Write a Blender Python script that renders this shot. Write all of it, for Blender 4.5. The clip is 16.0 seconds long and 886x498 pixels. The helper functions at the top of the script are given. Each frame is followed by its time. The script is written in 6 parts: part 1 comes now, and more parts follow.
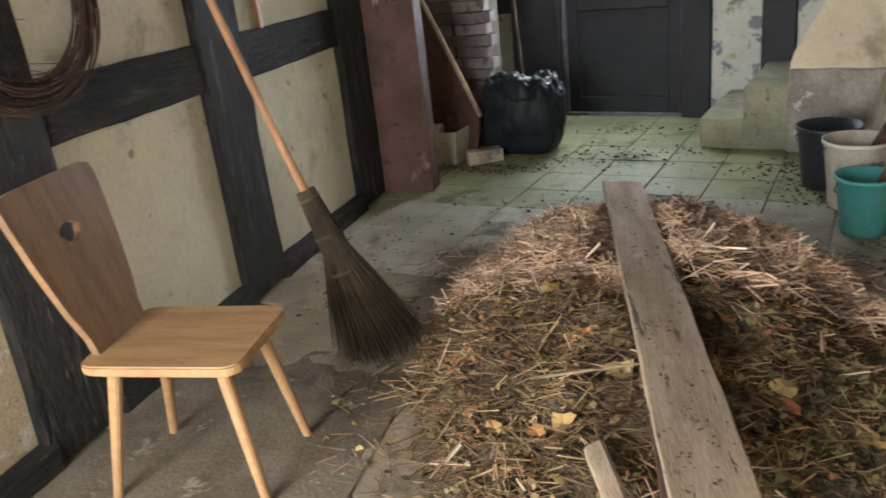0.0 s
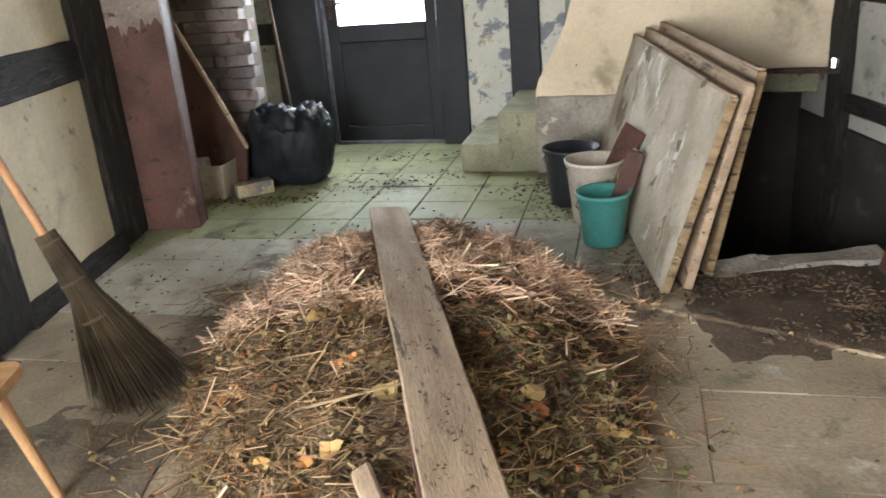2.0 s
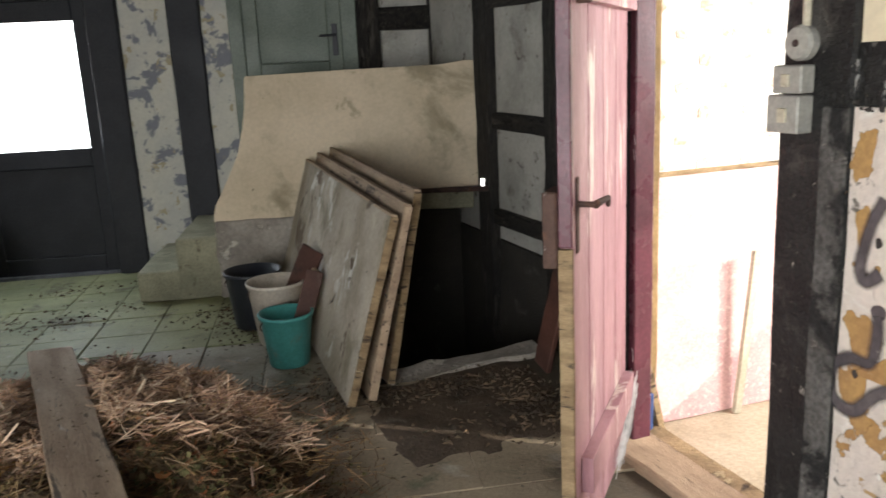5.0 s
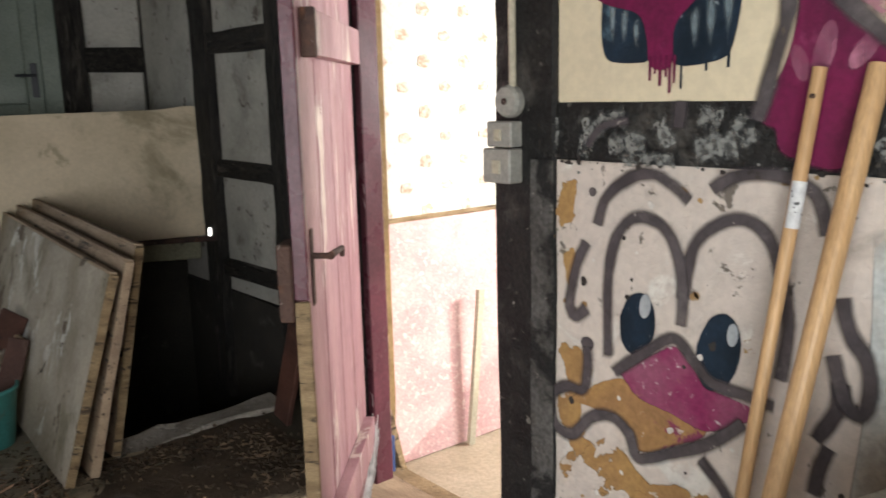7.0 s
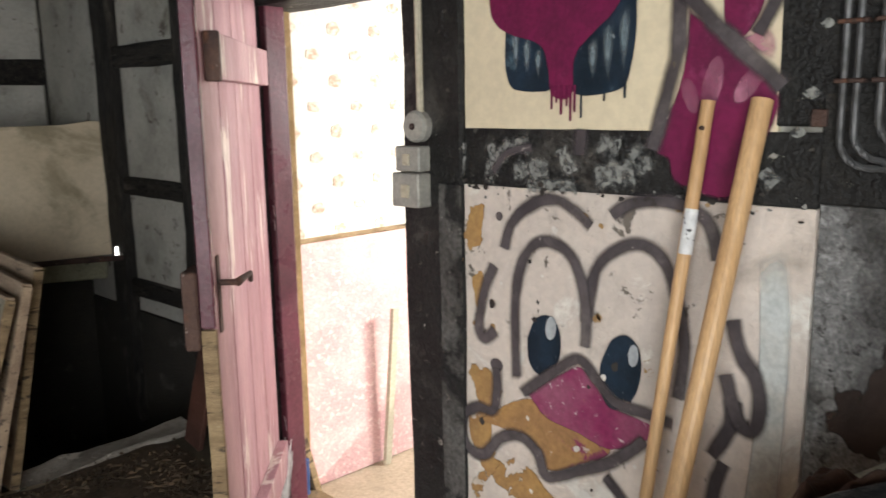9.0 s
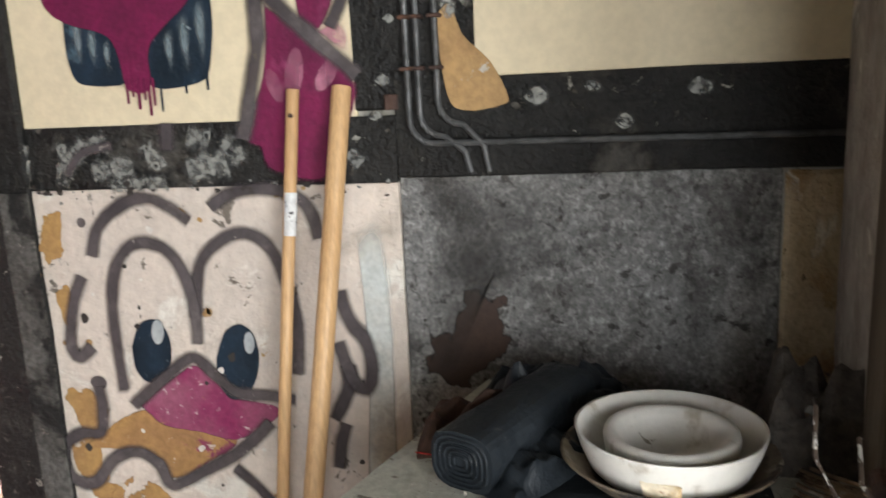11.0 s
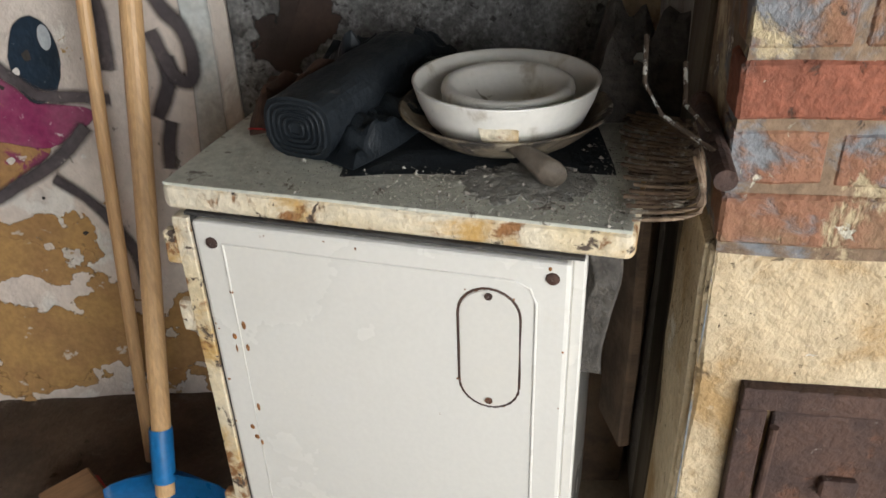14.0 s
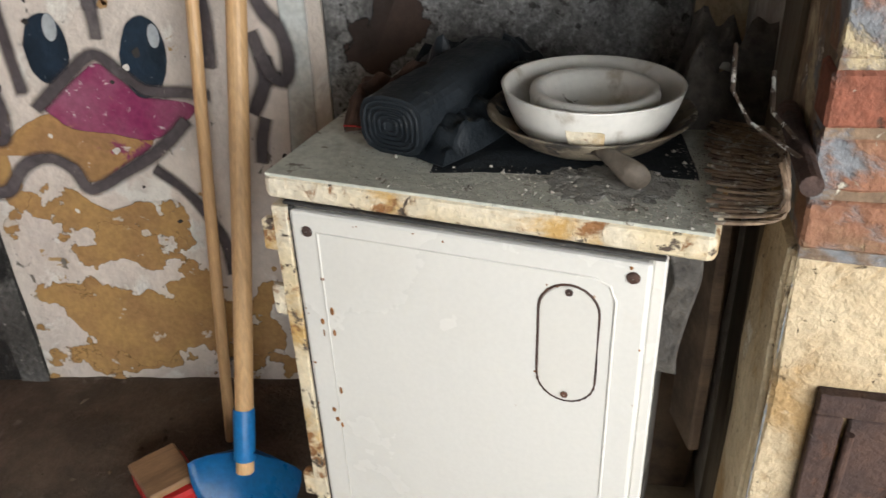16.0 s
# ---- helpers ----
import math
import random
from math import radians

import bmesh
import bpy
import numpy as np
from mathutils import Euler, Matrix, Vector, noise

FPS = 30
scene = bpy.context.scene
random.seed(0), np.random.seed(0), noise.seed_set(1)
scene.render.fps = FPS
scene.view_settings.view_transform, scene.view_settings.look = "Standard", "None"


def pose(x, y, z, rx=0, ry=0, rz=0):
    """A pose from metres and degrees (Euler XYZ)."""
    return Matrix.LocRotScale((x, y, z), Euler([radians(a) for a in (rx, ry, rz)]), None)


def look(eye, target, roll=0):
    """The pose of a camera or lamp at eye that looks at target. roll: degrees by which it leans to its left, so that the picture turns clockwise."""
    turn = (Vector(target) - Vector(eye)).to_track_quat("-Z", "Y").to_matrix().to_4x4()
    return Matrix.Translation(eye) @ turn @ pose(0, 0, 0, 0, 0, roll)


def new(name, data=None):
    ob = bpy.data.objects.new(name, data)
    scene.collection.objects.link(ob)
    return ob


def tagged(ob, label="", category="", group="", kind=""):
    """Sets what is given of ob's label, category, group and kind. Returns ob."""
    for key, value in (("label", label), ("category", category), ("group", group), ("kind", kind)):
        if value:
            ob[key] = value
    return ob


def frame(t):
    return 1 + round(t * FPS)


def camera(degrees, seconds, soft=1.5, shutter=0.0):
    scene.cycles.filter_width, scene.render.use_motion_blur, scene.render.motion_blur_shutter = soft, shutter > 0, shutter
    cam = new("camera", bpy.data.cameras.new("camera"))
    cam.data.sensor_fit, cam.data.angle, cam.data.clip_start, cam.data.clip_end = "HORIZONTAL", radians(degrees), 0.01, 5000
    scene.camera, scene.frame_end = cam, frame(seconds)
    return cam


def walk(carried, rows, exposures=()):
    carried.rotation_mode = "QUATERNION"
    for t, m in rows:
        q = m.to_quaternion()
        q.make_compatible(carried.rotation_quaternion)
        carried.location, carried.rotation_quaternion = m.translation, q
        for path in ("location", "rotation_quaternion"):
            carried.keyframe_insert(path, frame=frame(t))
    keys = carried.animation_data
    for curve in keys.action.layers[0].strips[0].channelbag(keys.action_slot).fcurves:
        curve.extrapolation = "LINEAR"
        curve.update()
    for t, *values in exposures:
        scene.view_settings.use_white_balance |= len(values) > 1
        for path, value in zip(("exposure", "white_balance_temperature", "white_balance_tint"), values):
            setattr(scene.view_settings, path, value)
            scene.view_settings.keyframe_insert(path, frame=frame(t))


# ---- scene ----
cam = camera(57.8, 16.0, shutter=0.5)
PATH = [
    (0, (0.622, -0.24, 1.415), (0.071, 1.545, 0.702), -6.4),
    (0.5, (0.647, -0.236, 1.41), (0.228, 1.582, 0.69), -6.2),
    (1, (0.675, -0.24, 1.412), (0.382, 1.603, 0.69), -5.7),
    (1.5, (0.699, -0.243, 1.414), (0.551, 1.618, 0.697), -5.1),
    (2, (0.722, -0.252, 1.417), (0.684, 1.623, 0.723), -4.6),
    (2.5, (0.74, -0.269, 1.419), (0.815, 1.62, 0.764), -3.5),
    (3, (0.77, -0.272, 1.422), (0.974, 1.626, 0.824), -2.9),
    (3.5, (0.784, -0.286, 1.436), (1.103, 1.614, 0.897), -2.5),
    (4, (0.794, -0.291, 1.441), (1.246, 1.593, 0.943), -2.1),
    (4.2, (0.817, -0.287, 1.432), (1.318, 1.587, 0.944), -2.6),
    (6.3, (0.776, -0.312, 1.450), (1.865, 1.323, 1.080), -0.7),
    (6.5, (0.789, -0.304, 1.437), (1.939, 1.293, 1.083), -0.8),
    (7, (0.803, -0.278, 1.458), (2.088, 1.206, 1.079), -1.4),
    (7.5, (0.817, -0.272, 1.501), (2.178, 1.132, 1.079), -1.5),
    (8, (0.842, -0.293, 1.508), (2.227, 1.092, 1.106), -1.4),
    (8.5, (0.850, -0.309, 1.500), (2.254, 1.106, 1.132), -1.0),
    (9, (0.821, -0.300, 1.494), (2.273, 1.069, 1.131), -1.0),
    (9.5, (0.711, -0.196, 1.468), (2.432, 0.775, 1.152), -0.5),
    (10, (0.720, -0.200, 1.474), (2.566, 0.515, 1.182), -0.9),
    (10.2, (0.721, -0.199, 1.486), (2.598, 0.423, 1.189), -0.9),
    (12.3, (0.744, -0.223, 1.434), (2.64, -0.138, 0.804), -3.1),
    (12.5, (0.745, -0.225, 1.419), (2.617, -0.157, 0.718), -3.3),
    (13, (0.748, -0.21, 1.398), (2.555, -0.194, 0.54), -3.1),
    (13.5, (0.747, -0.203, 1.381), (2.503, -0.209, 0.425), -2.6),
    (14, (0.739, -0.196, 1.366), (2.457, -0.213, 0.343), -2.1),
    (14.5, (0.727, -0.189, 1.367), (2.43, -0.202, 0.319), -1.9),
    (15, (0.722, -0.184, 1.368), (2.431, -0.165, 0.329), -1.8),
    (15.5, (0.709, -0.175, 1.37), (2.426, -0.106, 0.346), -2.0),
    (16, (0.688, -0.167, 1.377), (2.413, -0.027, 0.374), -2.4),
]
EXPOSURES = [(0.0, 0.5), (0.5, 0.95), (1.5, 1.05), (2.5, 0.95), (3.5, 0.65), (4.0, 0.38), (6.5, -0.6), (9.0, -0.55), (10.0, -0.45), (12.5, 0.0), (13.0, -0.35), (13.5, -0.6), (14.5, -0.74), (15.0, -0.57), (16.0, -0.5)]
walk(cam, [(t, look(eye, target, roll)) for t, eye, target, roll in PATH], EXPOSURES)

# ---- light ----
world = bpy.data.worlds.new("World")
scene.world = world
world.use_nodes = True
_sky = world.node_tree.nodes.new("ShaderNodeTexSky")
_sky.sky_type, _sky.sun_disc = "NISHITA", False
_sky.sun_elevation, _sky.sun_rotation = radians(25), radians(128.3)
_bg = world.node_tree.nodes["Background"]
_bg.inputs["Strength"].default_value = 0.12
world.node_tree.links.new(_sky.outputs["Color"], _bg.inputs["Color"])


def area_lamp(name, eye, target, w, h, watts, colour):
    d = bpy.data.lights.new(name, "AREA")
    d.shape, d.size, d.size_y, d.energy, d.color = "RECTANGLE", w, h, watts, colour
    ob = new(name, d)
    ob.matrix_world = look(eye, target)
    return ob


sun = new("sun", bpy.data.lights.new("sun", "SUN"))
sun.data.energy, sun.data.angle, sun.data.color = 5.0, radians(0.5), (1.0, 0.93, 0.82)
sun.matrix_world = look((7.84, -6.2, 4.66), (0, 0, 0))
# daylight in the openings: far door window, open doors behind the camera, window of the side room
area_lamp("window_daylight", (0.22, 6.05, 1.37), (-0.3, 4.2, 0.9), 0.62, 0.82, 27, (0.8, 0.9, 1.0))
area_lamp("side_door_daylight", (-1.33, -0.72, 1.1), (2.0, -0.2, 0.9), 0.9, 1.9, 85, (0.94, 0.97, 1.0))
area_lamp("entrance_daylight", (-0.85, -1.95, 1.3), (1.2, 1.2, 0.7), 1.5, 1.9, 165, (0.94, 0.97, 1.0))
area_lamp("side_room_daylight", (4.46, 0.72, 1.6), (2.9, 2.2, 0.9), 0.95, 0.9, 150, (1.0, 0.985, 0.98))

# ---- materials ----
def surf(name, base, alt, layers=(), scale=5.0, fine=70.0, rough=0.85, bump=0.25, metal=0.0, stretch=(1, 1, 1), depth=0.01, spec=0.3, piece=0.0, grain=0.13, place=False):
    """Two scales of noise between base and alt; layers (colour, scale, low, high) lie over it where their own noise is high."""
    m = bpy.data.materials.new(name)
    m.use_nodes = True
    nt = m.node_tree
    N, L = nt.nodes, nt.links.new
    b = N["Principled BSDF"]
    b.inputs["Metallic"].default_value = metal
    b.inputs["Specular IOR Level"].default_value = spec
    tc, mp = N.new("ShaderNodeTexCoord"), N.new("ShaderNodeMapping")
    mp.inputs["Scale"].default_value = stretch
    if place:
        L(N.new("ShaderNodeNewGeometry").outputs["Position"], mp.inputs["Vector"])
    else:
        L(tc.outputs["Object"], mp.inputs["Vector"])
    info = N.new("ShaderNodeObjectInfo")
    shift = N.new("ShaderNodeVectorMath")
    shift.operation = "SCALE"
    shift.inputs[0].default_value = (13.1, 7.7, 5.3)
    L(info.outputs["Random"], shift.inputs["Scale"])
    if not place:
        L(shift.outputs["Vector"], mp.inputs["Location"])

    def tex(sc, detail=6.0, ro=0.6, dist=0.0):
        t = N.new("ShaderNodeTexNoise")
        t.inputs["Scale"].default_value, t.inputs["Detail"].default_value = sc, detail
        t.inputs["Roughness"].default_value, t.inputs["Distortion"].default_value = ro, dist
        L(mp.outputs["Vector"], t.inputs["Vector"])
        return t.outputs["Fac"]

    def rng(v, lo, hi, a=0.0, z=1.0):
        r = N.new("ShaderNodeMapRange")
        r.interpolation_type = "SMOOTHSTEP"
        for k, x in zip(("From Min", "From Max", "To Min", "To Max"), (lo, hi, a, z)):
            r.inputs[k].default_value = x
        L(v, r.inputs["Value"])
        return r.outputs["Result"]

    def mix(f, a, c, mode="MIX"):
        x = N.new("ShaderNodeMix")
        x.data_type, x.blend_type = "RGBA", mode
        for v, k in ((f, 0), (a, 6), (c, 7)):
            if isinstance(v, bpy.types.NodeSocket):
                L(v, x.inputs[k])
            else:
                x.inputs[k].default_value = (*v, 1) if isinstance(v, tuple) else v
        return x.outputs[2]

    f1, f2 = tex(scale), tex(fine, 4.0)
    col = mix(rng(f1, 0.35, 0.68), base, alt)
    height = f2
    for c, sc, lo, hi in layers:
        k = rng(tex(sc, 8.0, 0.65, 0.4), lo, hi)
        col = mix(k, col, c)
        add = N.new("ShaderNodeMath")
        add.operation = "MULTIPLY_ADD"
        L(k, add.inputs[0])
        add.inputs[1].default_value = -0.5
        L(height, add.inputs[2])
        height = add.outputs[0]
    speck = N.new("ShaderNodeCombineColor")
    g = rng(f2, 0.25, 0.75, 1 - 1.4 * grain, 1 + 0.7 * grain)
    for k in range(3):
        L(g, speck.inputs[k])
    col = mix(1.0, col, speck.outputs[0], "MULTIPLY")
    if piece:
        tone = N.new("ShaderNodeCombineColor")
        r = N.new("ShaderNodeMapRange")
        r.inputs["To Min"].default_value, r.inputs["To Max"].default_value = 1 - piece, 1 + piece
        L(info.outputs["Random"], r.inputs["Value"])
        for k in range(3):
            L(r.outputs["Result"], tone.inputs[k])
        col = mix(1.0, col, tone.outputs[0], "MULTIPLY")
    L(col, b.inputs["Base Color"])
    L(rng(f1, 0.3, 0.7, max(0.02, rough - 0.12), min(1.0, rough + 0.1)), b.inputs["Roughness"])
    bp = N.new("ShaderNodeBump")
    bp.inputs["Strength"].default_value, bp.inputs["Distance"].default_value = bump, depth
    L(height, bp.inputs["Height"])
    L(bp.outputs["Normal"], b.inputs["Normal"])
    return m


def island_mix(name, colours, rough=0.85):
    """Loose bits, each of its own tone."""
    m = bpy.data.materials.new(name)
    m.use_nodes = True
    N, L = m.node_tree.nodes, m.node_tree.links.new
    b = N["Principled BSDF"]
    geo, ramp = N.new("ShaderNodeNewGeometry"), N.new("ShaderNodeValToRGB")
    ramp.color_ramp.interpolation = "LINEAR"
    els = ramp.color_ramp.elements
    while len(els) < len(colours):
        els.new(0.5)
    for k, c in enumerate(colours):
        els[k].position, els[k].color = k / (len(colours) - 1), (*c, 1)
    L(geo.outputs["Random Per Island"], ramp.inputs["Fac"])
    no, rg, mx = N.new("ShaderNodeTexNoise"), N.new("ShaderNodeMapRange"), N.new("ShaderNodeVectorMath")
    no.inputs["Scale"].default_value, no.inputs["Detail"].default_value = 5.0, 3.0
    L(geo.outputs["Position"], no.inputs["Vector"])
    for k, x in zip(("From Min", "From Max", "To Min", "To Max"), (0.36, 0.66, 0.5, 1.35)):
        rg.inputs[k].default_value = x
    L(no.outputs["Fac"], rg.inputs["Value"])
    mx.operation = "SCALE"
    L(ramp.outputs["Color"], mx.inputs[0])
    L(rg.outputs["Result"], mx.inputs["Scale"])
    L(mx.outputs["Vector"], b.inputs["Base Color"])
    b.inputs["Roughness"].default_value = rough
    b.inputs["Specular IOR Level"].default_value = 0.25
    return m


def glow(name, colour, strength):
    m = bpy.data.materials.new(name)
    m.use_nodes = True
    b = m.node_tree.nodes["Principled BSDF"]
    b.inputs["Base Color"].default_value = (0.8, 0.8, 0.8, 1)
    b.inputs["Emission Color"].default_value = (*colour, 1)
    b.inputs["Emission Strength"].default_value = strength
    return m


PLASTER = surf("cream_limewash", (0.75, 0.67, 0.48), (0.65, 0.58, 0.43), [((0.46, 0.39, 0.28), 3.5, 0.54, 0.72), ((0.30, 0.25, 0.18), 9.0, 0.62, 0.70), ((0.14, 0.11, 0.08), 20.0, 0.66, 0.72)], scale=2.5, bump=0.3, grain=0.06, fine=45)
PLASTER_GREY = surf("grey_limewash", (0.44, 0.42, 0.375), (0.31, 0.30, 0.265), [((0.17, 0.155, 0.13), 3.0, 0.55, 0.70), ((0.12, 0.10, 0.085), 11.0, 0.60, 0.67)], scale=3.0, bump=0.3, grain=0.08, fine=45)
PLASTER_PEEL = surf("flaking_blue_white_plaster", (0.60, 0.58, 0.50), (0.50, 0.50, 0.46), [((0.22, 0.225, 0.25), 5.0, 0.53, 0.57), ((0.42, 0.36, 0.24), 9.0, 0.6, 0.63)], scale=3.0, bump=0.4, grain=0.05, fine=45)
PARAPET = surf("stained_cream_plaster", (0.66, 0.55, 0.40), (0.54, 0.45, 0.32), [((0.30, 0.25, 0.165), 1.6, 0.54, 0.70), ((0.40, 0.33, 0.22), 6.0, 0.60, 0.72), ((0.13, 0.11, 0.08), 18.0, 0.68, 0.72)], scale=2.0, bump=0.25, grain=0.06, fine=45)
ROUGHCAST = surf("crumbled_grey_render", (0.36, 0.32, 0.27), (0.24, 0.21, 0.18), [((0.55, 0.50, 0.42), 9.0, 0.60, 0.66)], scale=6.0, fine=40, bump=0.8, depth=0.02)
TIMBER = surf("black_tarred_timber", (0.020, 0.018, 0.016), (0.055, 0.047, 0.040), [((0.11, 0.095, 0.08), 4.0, 0.54, 0.68), ((0.012, 0.011, 0.010), 9.0, 0.54, 0.62), ((0.19, 0.17, 0.145), 14.0, 0.64, 0.70)], scale=5.0, fine=30, stretch=(5, 5, 0.7), rough=0.75, bump=1.0, depth=0.02, grain=0.35)
TIMBER_H = surf("black_tarred_beam", (0.020, 0.018, 0.016), (0.055, 0.047, 0.040), [((0.11, 0.095, 0.08), 4.0, 0.54, 0.68), ((0.012, 0.011, 0.010), 9.0, 0.54, 0.62), ((0.19, 0.17, 0.145), 14.0, 0.64, 0.70)], scale=5.0, fine=30, stretch=(5, 0.7, 5), rough=0.75, bump=1.0, depth=0.02, grain=0.35)
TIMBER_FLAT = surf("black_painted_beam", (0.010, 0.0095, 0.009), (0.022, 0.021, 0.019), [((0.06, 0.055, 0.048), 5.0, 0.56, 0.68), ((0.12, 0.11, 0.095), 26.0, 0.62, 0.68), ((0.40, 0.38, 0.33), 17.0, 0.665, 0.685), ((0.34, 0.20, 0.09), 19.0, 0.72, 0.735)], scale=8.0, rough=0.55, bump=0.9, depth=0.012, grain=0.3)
DARKWOOD = surf("dark_blue_black_wood", (0.02, 0.021, 0.025), (0.035, 0.035, 0.04), scale=4, rough=0.6, bump=0.3)
FLOOR = surf("worn_concrete_floor", (0.40, 0.32, 0.22), (0.23, 0.18, 0.125), [((0.10, 0.08, 0.056), 1.7, 0.51, 0.67), ((0.50, 0.44, 0.35), 3.2, 0.58, 0.72), ((0.18, 0.165, 0.105), 4.5, 0.56, 0.68), ((0.05, 0.04, 0.03), 26.0, 0.65, 0.70), ((0.55, 0.5, 0.42), 38.0, 0.70, 0.73)], scale=1.3, rough=0.7, bump=0.35, piece=0.05, place=True)
TILE = surf("greenish_stone_tile", (0.30, 0.30, 0.155), (0.20, 0.21, 0.115), [((0.10, 0.085, 0.05), 2.4, 0.52, 0.68), ((0.36, 0.34, 0.23), 5.0, 0.60, 0.72), ((0.04, 0.033, 0.025), 20.0, 0.62, 0.68)], scale=1.6, rough=0.6, bump=0.3, piece=0.07, place=True)
TILE_NEAR = surf("dusty_stone_tile", (0.40, 0.36, 0.28), (0.25, 0.215, 0.16), [((0.10, 0.08, 0.052), 1.9, 0.52, 0.68), ((0.48, 0.43, 0.37), 4.0, 0.60, 0.74), ((0.04, 0.033, 0.025), 22.0, 0.63, 0.69)], scale=1.5, rough=0.65, bump=0.35, piece=0.05, place=True)
JOINT = surf("dirt_joint", (0.085, 0.07, 0.05), (0.12, 0.10, 0.07), scale=12, bump=0.4)
STONE = surf("mossy_step_stone", (0.34, 0.32, 0.22), (0.24, 0.23, 0.16), [((0.12, 0.10, 0.07), 6.0, 0.58, 0.68)], scale=5, bump=0.6, depth=0.02)
CHAIRWOOD = surf("light_beech", (0.46, 0.27, 0.13), (0.36, 0.20, 0.095), scale=3, fine=40, stretch=(1, 6, 1), rough=0.5, bump=0.08)
CHAIRBACK = surf("browned_beech", (0.30, 0.17, 0.085), (0.20, 0.115, 0.06), scale=4, fine=40, stretch=(1, 6, 1), rough=0.45, bump=0.08)
HANDLEWOOD = surf("broom_handle_wood", (0.38, 0.19, 0.085), (0.27, 0.13, 0.06), scale=4, stretch=(4, 4, 0.5), rough=0.5, bump=0.1)
ASH = surf("pale_ash_wood", (0.60, 0.38, 0.19), (0.50, 0.30, 0.14), scale=3, fine=30, stretch=(5, 5, 0.5), rough=0.45, bump=0.06)
OLDBOARD = surf("grey_weathered_board", (0.43, 0.315, 0.21), (0.29, 0.205, 0.14), [((0.10, 0.075, 0.055), 5.0, 0.57, 0.66), ((0.05, 0.04, 0.03), 16.0, 0.62, 0.67), ((0.50, 0.42, 0.33), 7.0, 0.62, 0.72)], scale=3, fine=50, stretch=(4, 0.6, 4), bump=0.5)
OLDDOOR = surf("flaking_grey_paint_board", (0.45, 0.39, 0.31), (0.30, 0.255, 0.195), [((0.22, 0.19, 0.13), 2.6, 0.47, 0.64), ((0.58, 0.55, 0.49), 4.5, 0.58, 0.64), ((0.13, 0.095, 0.065), 6.0, 0.59, 0.64), ((0.05, 0.04, 0.03), 13.0, 0.66, 0.69)], scale=2.2, stretch=(1, 1, 0.7), bump=0.55)
RAWEDGE = surf("raw_board_edge", (0.33, 0.235, 0.13), (0.20, 0.135, 0.075), [((0.07, 0.05, 0.034), 8.0, 0.53, 0.63), ((0.42, 0.33, 0.2), 11.0, 0.62, 0.68)], scale=6, stretch=(1, 1, 4), bump=0.5)
REDPAINT = surf("oxblood_painted_wood", (0.105, 0.045, 0.032), (0.06, 0.028, 0.021), [((0.24, 0.185, 0.15), 3.0, 0.60, 0.76), ((0.03, 0.018, 0.014), 9.0, 0.58, 0.68)], scale=3, rough=0.65, bump=0.3)
PINKPAINT = surf("faded_pink_door_paint", (0.41, 0.23, 0.245), (0.29, 0.145, 0.16), [((0.62, 0.52, 0.46), 3.0, 0.56, 0.62), ((0.16, 0.09, 0.07), 14.0, 0.66, 0.70)], scale=3, stretch=(2, 2, 0.4), rough=0.5, bump=0.25)
PLUMPAINT = surf("plum_gloss_frame_paint", (0.115, 0.036, 0.05), (0.075, 0.028, 0.036), [((0.30, 0.2, 0.18), 20.0, 0.70, 0.74)], scale=3, rough=0.3, bump=0.15)
IRON = surf("rusty_iron", (0.085, 0.047, 0.035), (0.045, 0.030, 0.027), [((0.15, 0.072, 0.045), 10.0, 0.54, 0.66), ((0.30, 0.26, 0.23), 26.0, 0.64, 0.68)], scale=8, rough=0.75, bump=0.7)
ENAMEL = surf("cream_white_enamel", (0.65, 0.63, 0.585), (0.62, 0.595, 0.545), [((0.54, 0.42, 0.26), 5.0, 0.60, 0.95), ((0.30, 0.17, 0.09), 70.0, 0.72, 0.75)], scale=2, fine=120, rough=0.3, bump=0.02, spec=0.5, grain=0.02)
ENAMEL_RUST = surf("rusted_enamel_edge", (0.70, 0.62, 0.48), (0.64, 0.52, 0.33), [((0.54, 0.33, 0.11), 7.0, 0.47, 0.64), ((0.28, 0.13, 0.05), 15.0, 0.55, 0.63), ((0.09, 0.065, 0.05), 34.0, 0.58, 0.64)], scale=6, rough=0.5, bump=0.5)
STOVETOP = surf("dusty_grey_enamel_top", (0.55, 0.55, 0.47), (0.46, 0.46, 0.39), [((0.32, 0.30, 0.25), 5.0, 0.56, 0.72), ((0.18, 0.155, 0.125), 26.0, 0.60, 0.66), ((0.66, 0.63, 0.56), 50.0, 0.64, 0.70)], scale=4, rough=0.65, bump=0.35)
BOWL = surf("old_white_enamel_bowl", (0.70, 0.67, 0.61), (0.60, 0.58, 0.54), [((0.42, 0.37, 0.30), 9.0, 0.55, 0.68), ((0.20, 0.17, 0.13), 20.0, 0.65, 0.70)], scale=5, rough=0.4, bump=0.06, spec=0.5, grain=0.04)
BLACKGAP = surf("black_gap_and_grime", (0.035, 0.033, 0.032), (0.07, 0.065, 0.06), [((0.30, 0.25, 0.20), 16.0, 0.60, 0.70)], scale=8, rough=0.7, bump=0.5)
BLACKBAG = surf("black_bin_liner", (0.012, 0.015, 0.018), (0.02, 0.024, 0.028), [((0.06, 0.06, 0.06), 30.0, 0.66, 0.72)], scale=8, rough=0.5, bump=0.3, spec=0.18)
TEAL = surf("teal_plastic", (0.07, 0.27, 0.245), (0.05, 0.21, 0.19), [((0.12, 0.19, 0.165), 9.0, 0.58, 0.70)], scale=4, rough=0.45, bump=0.08)
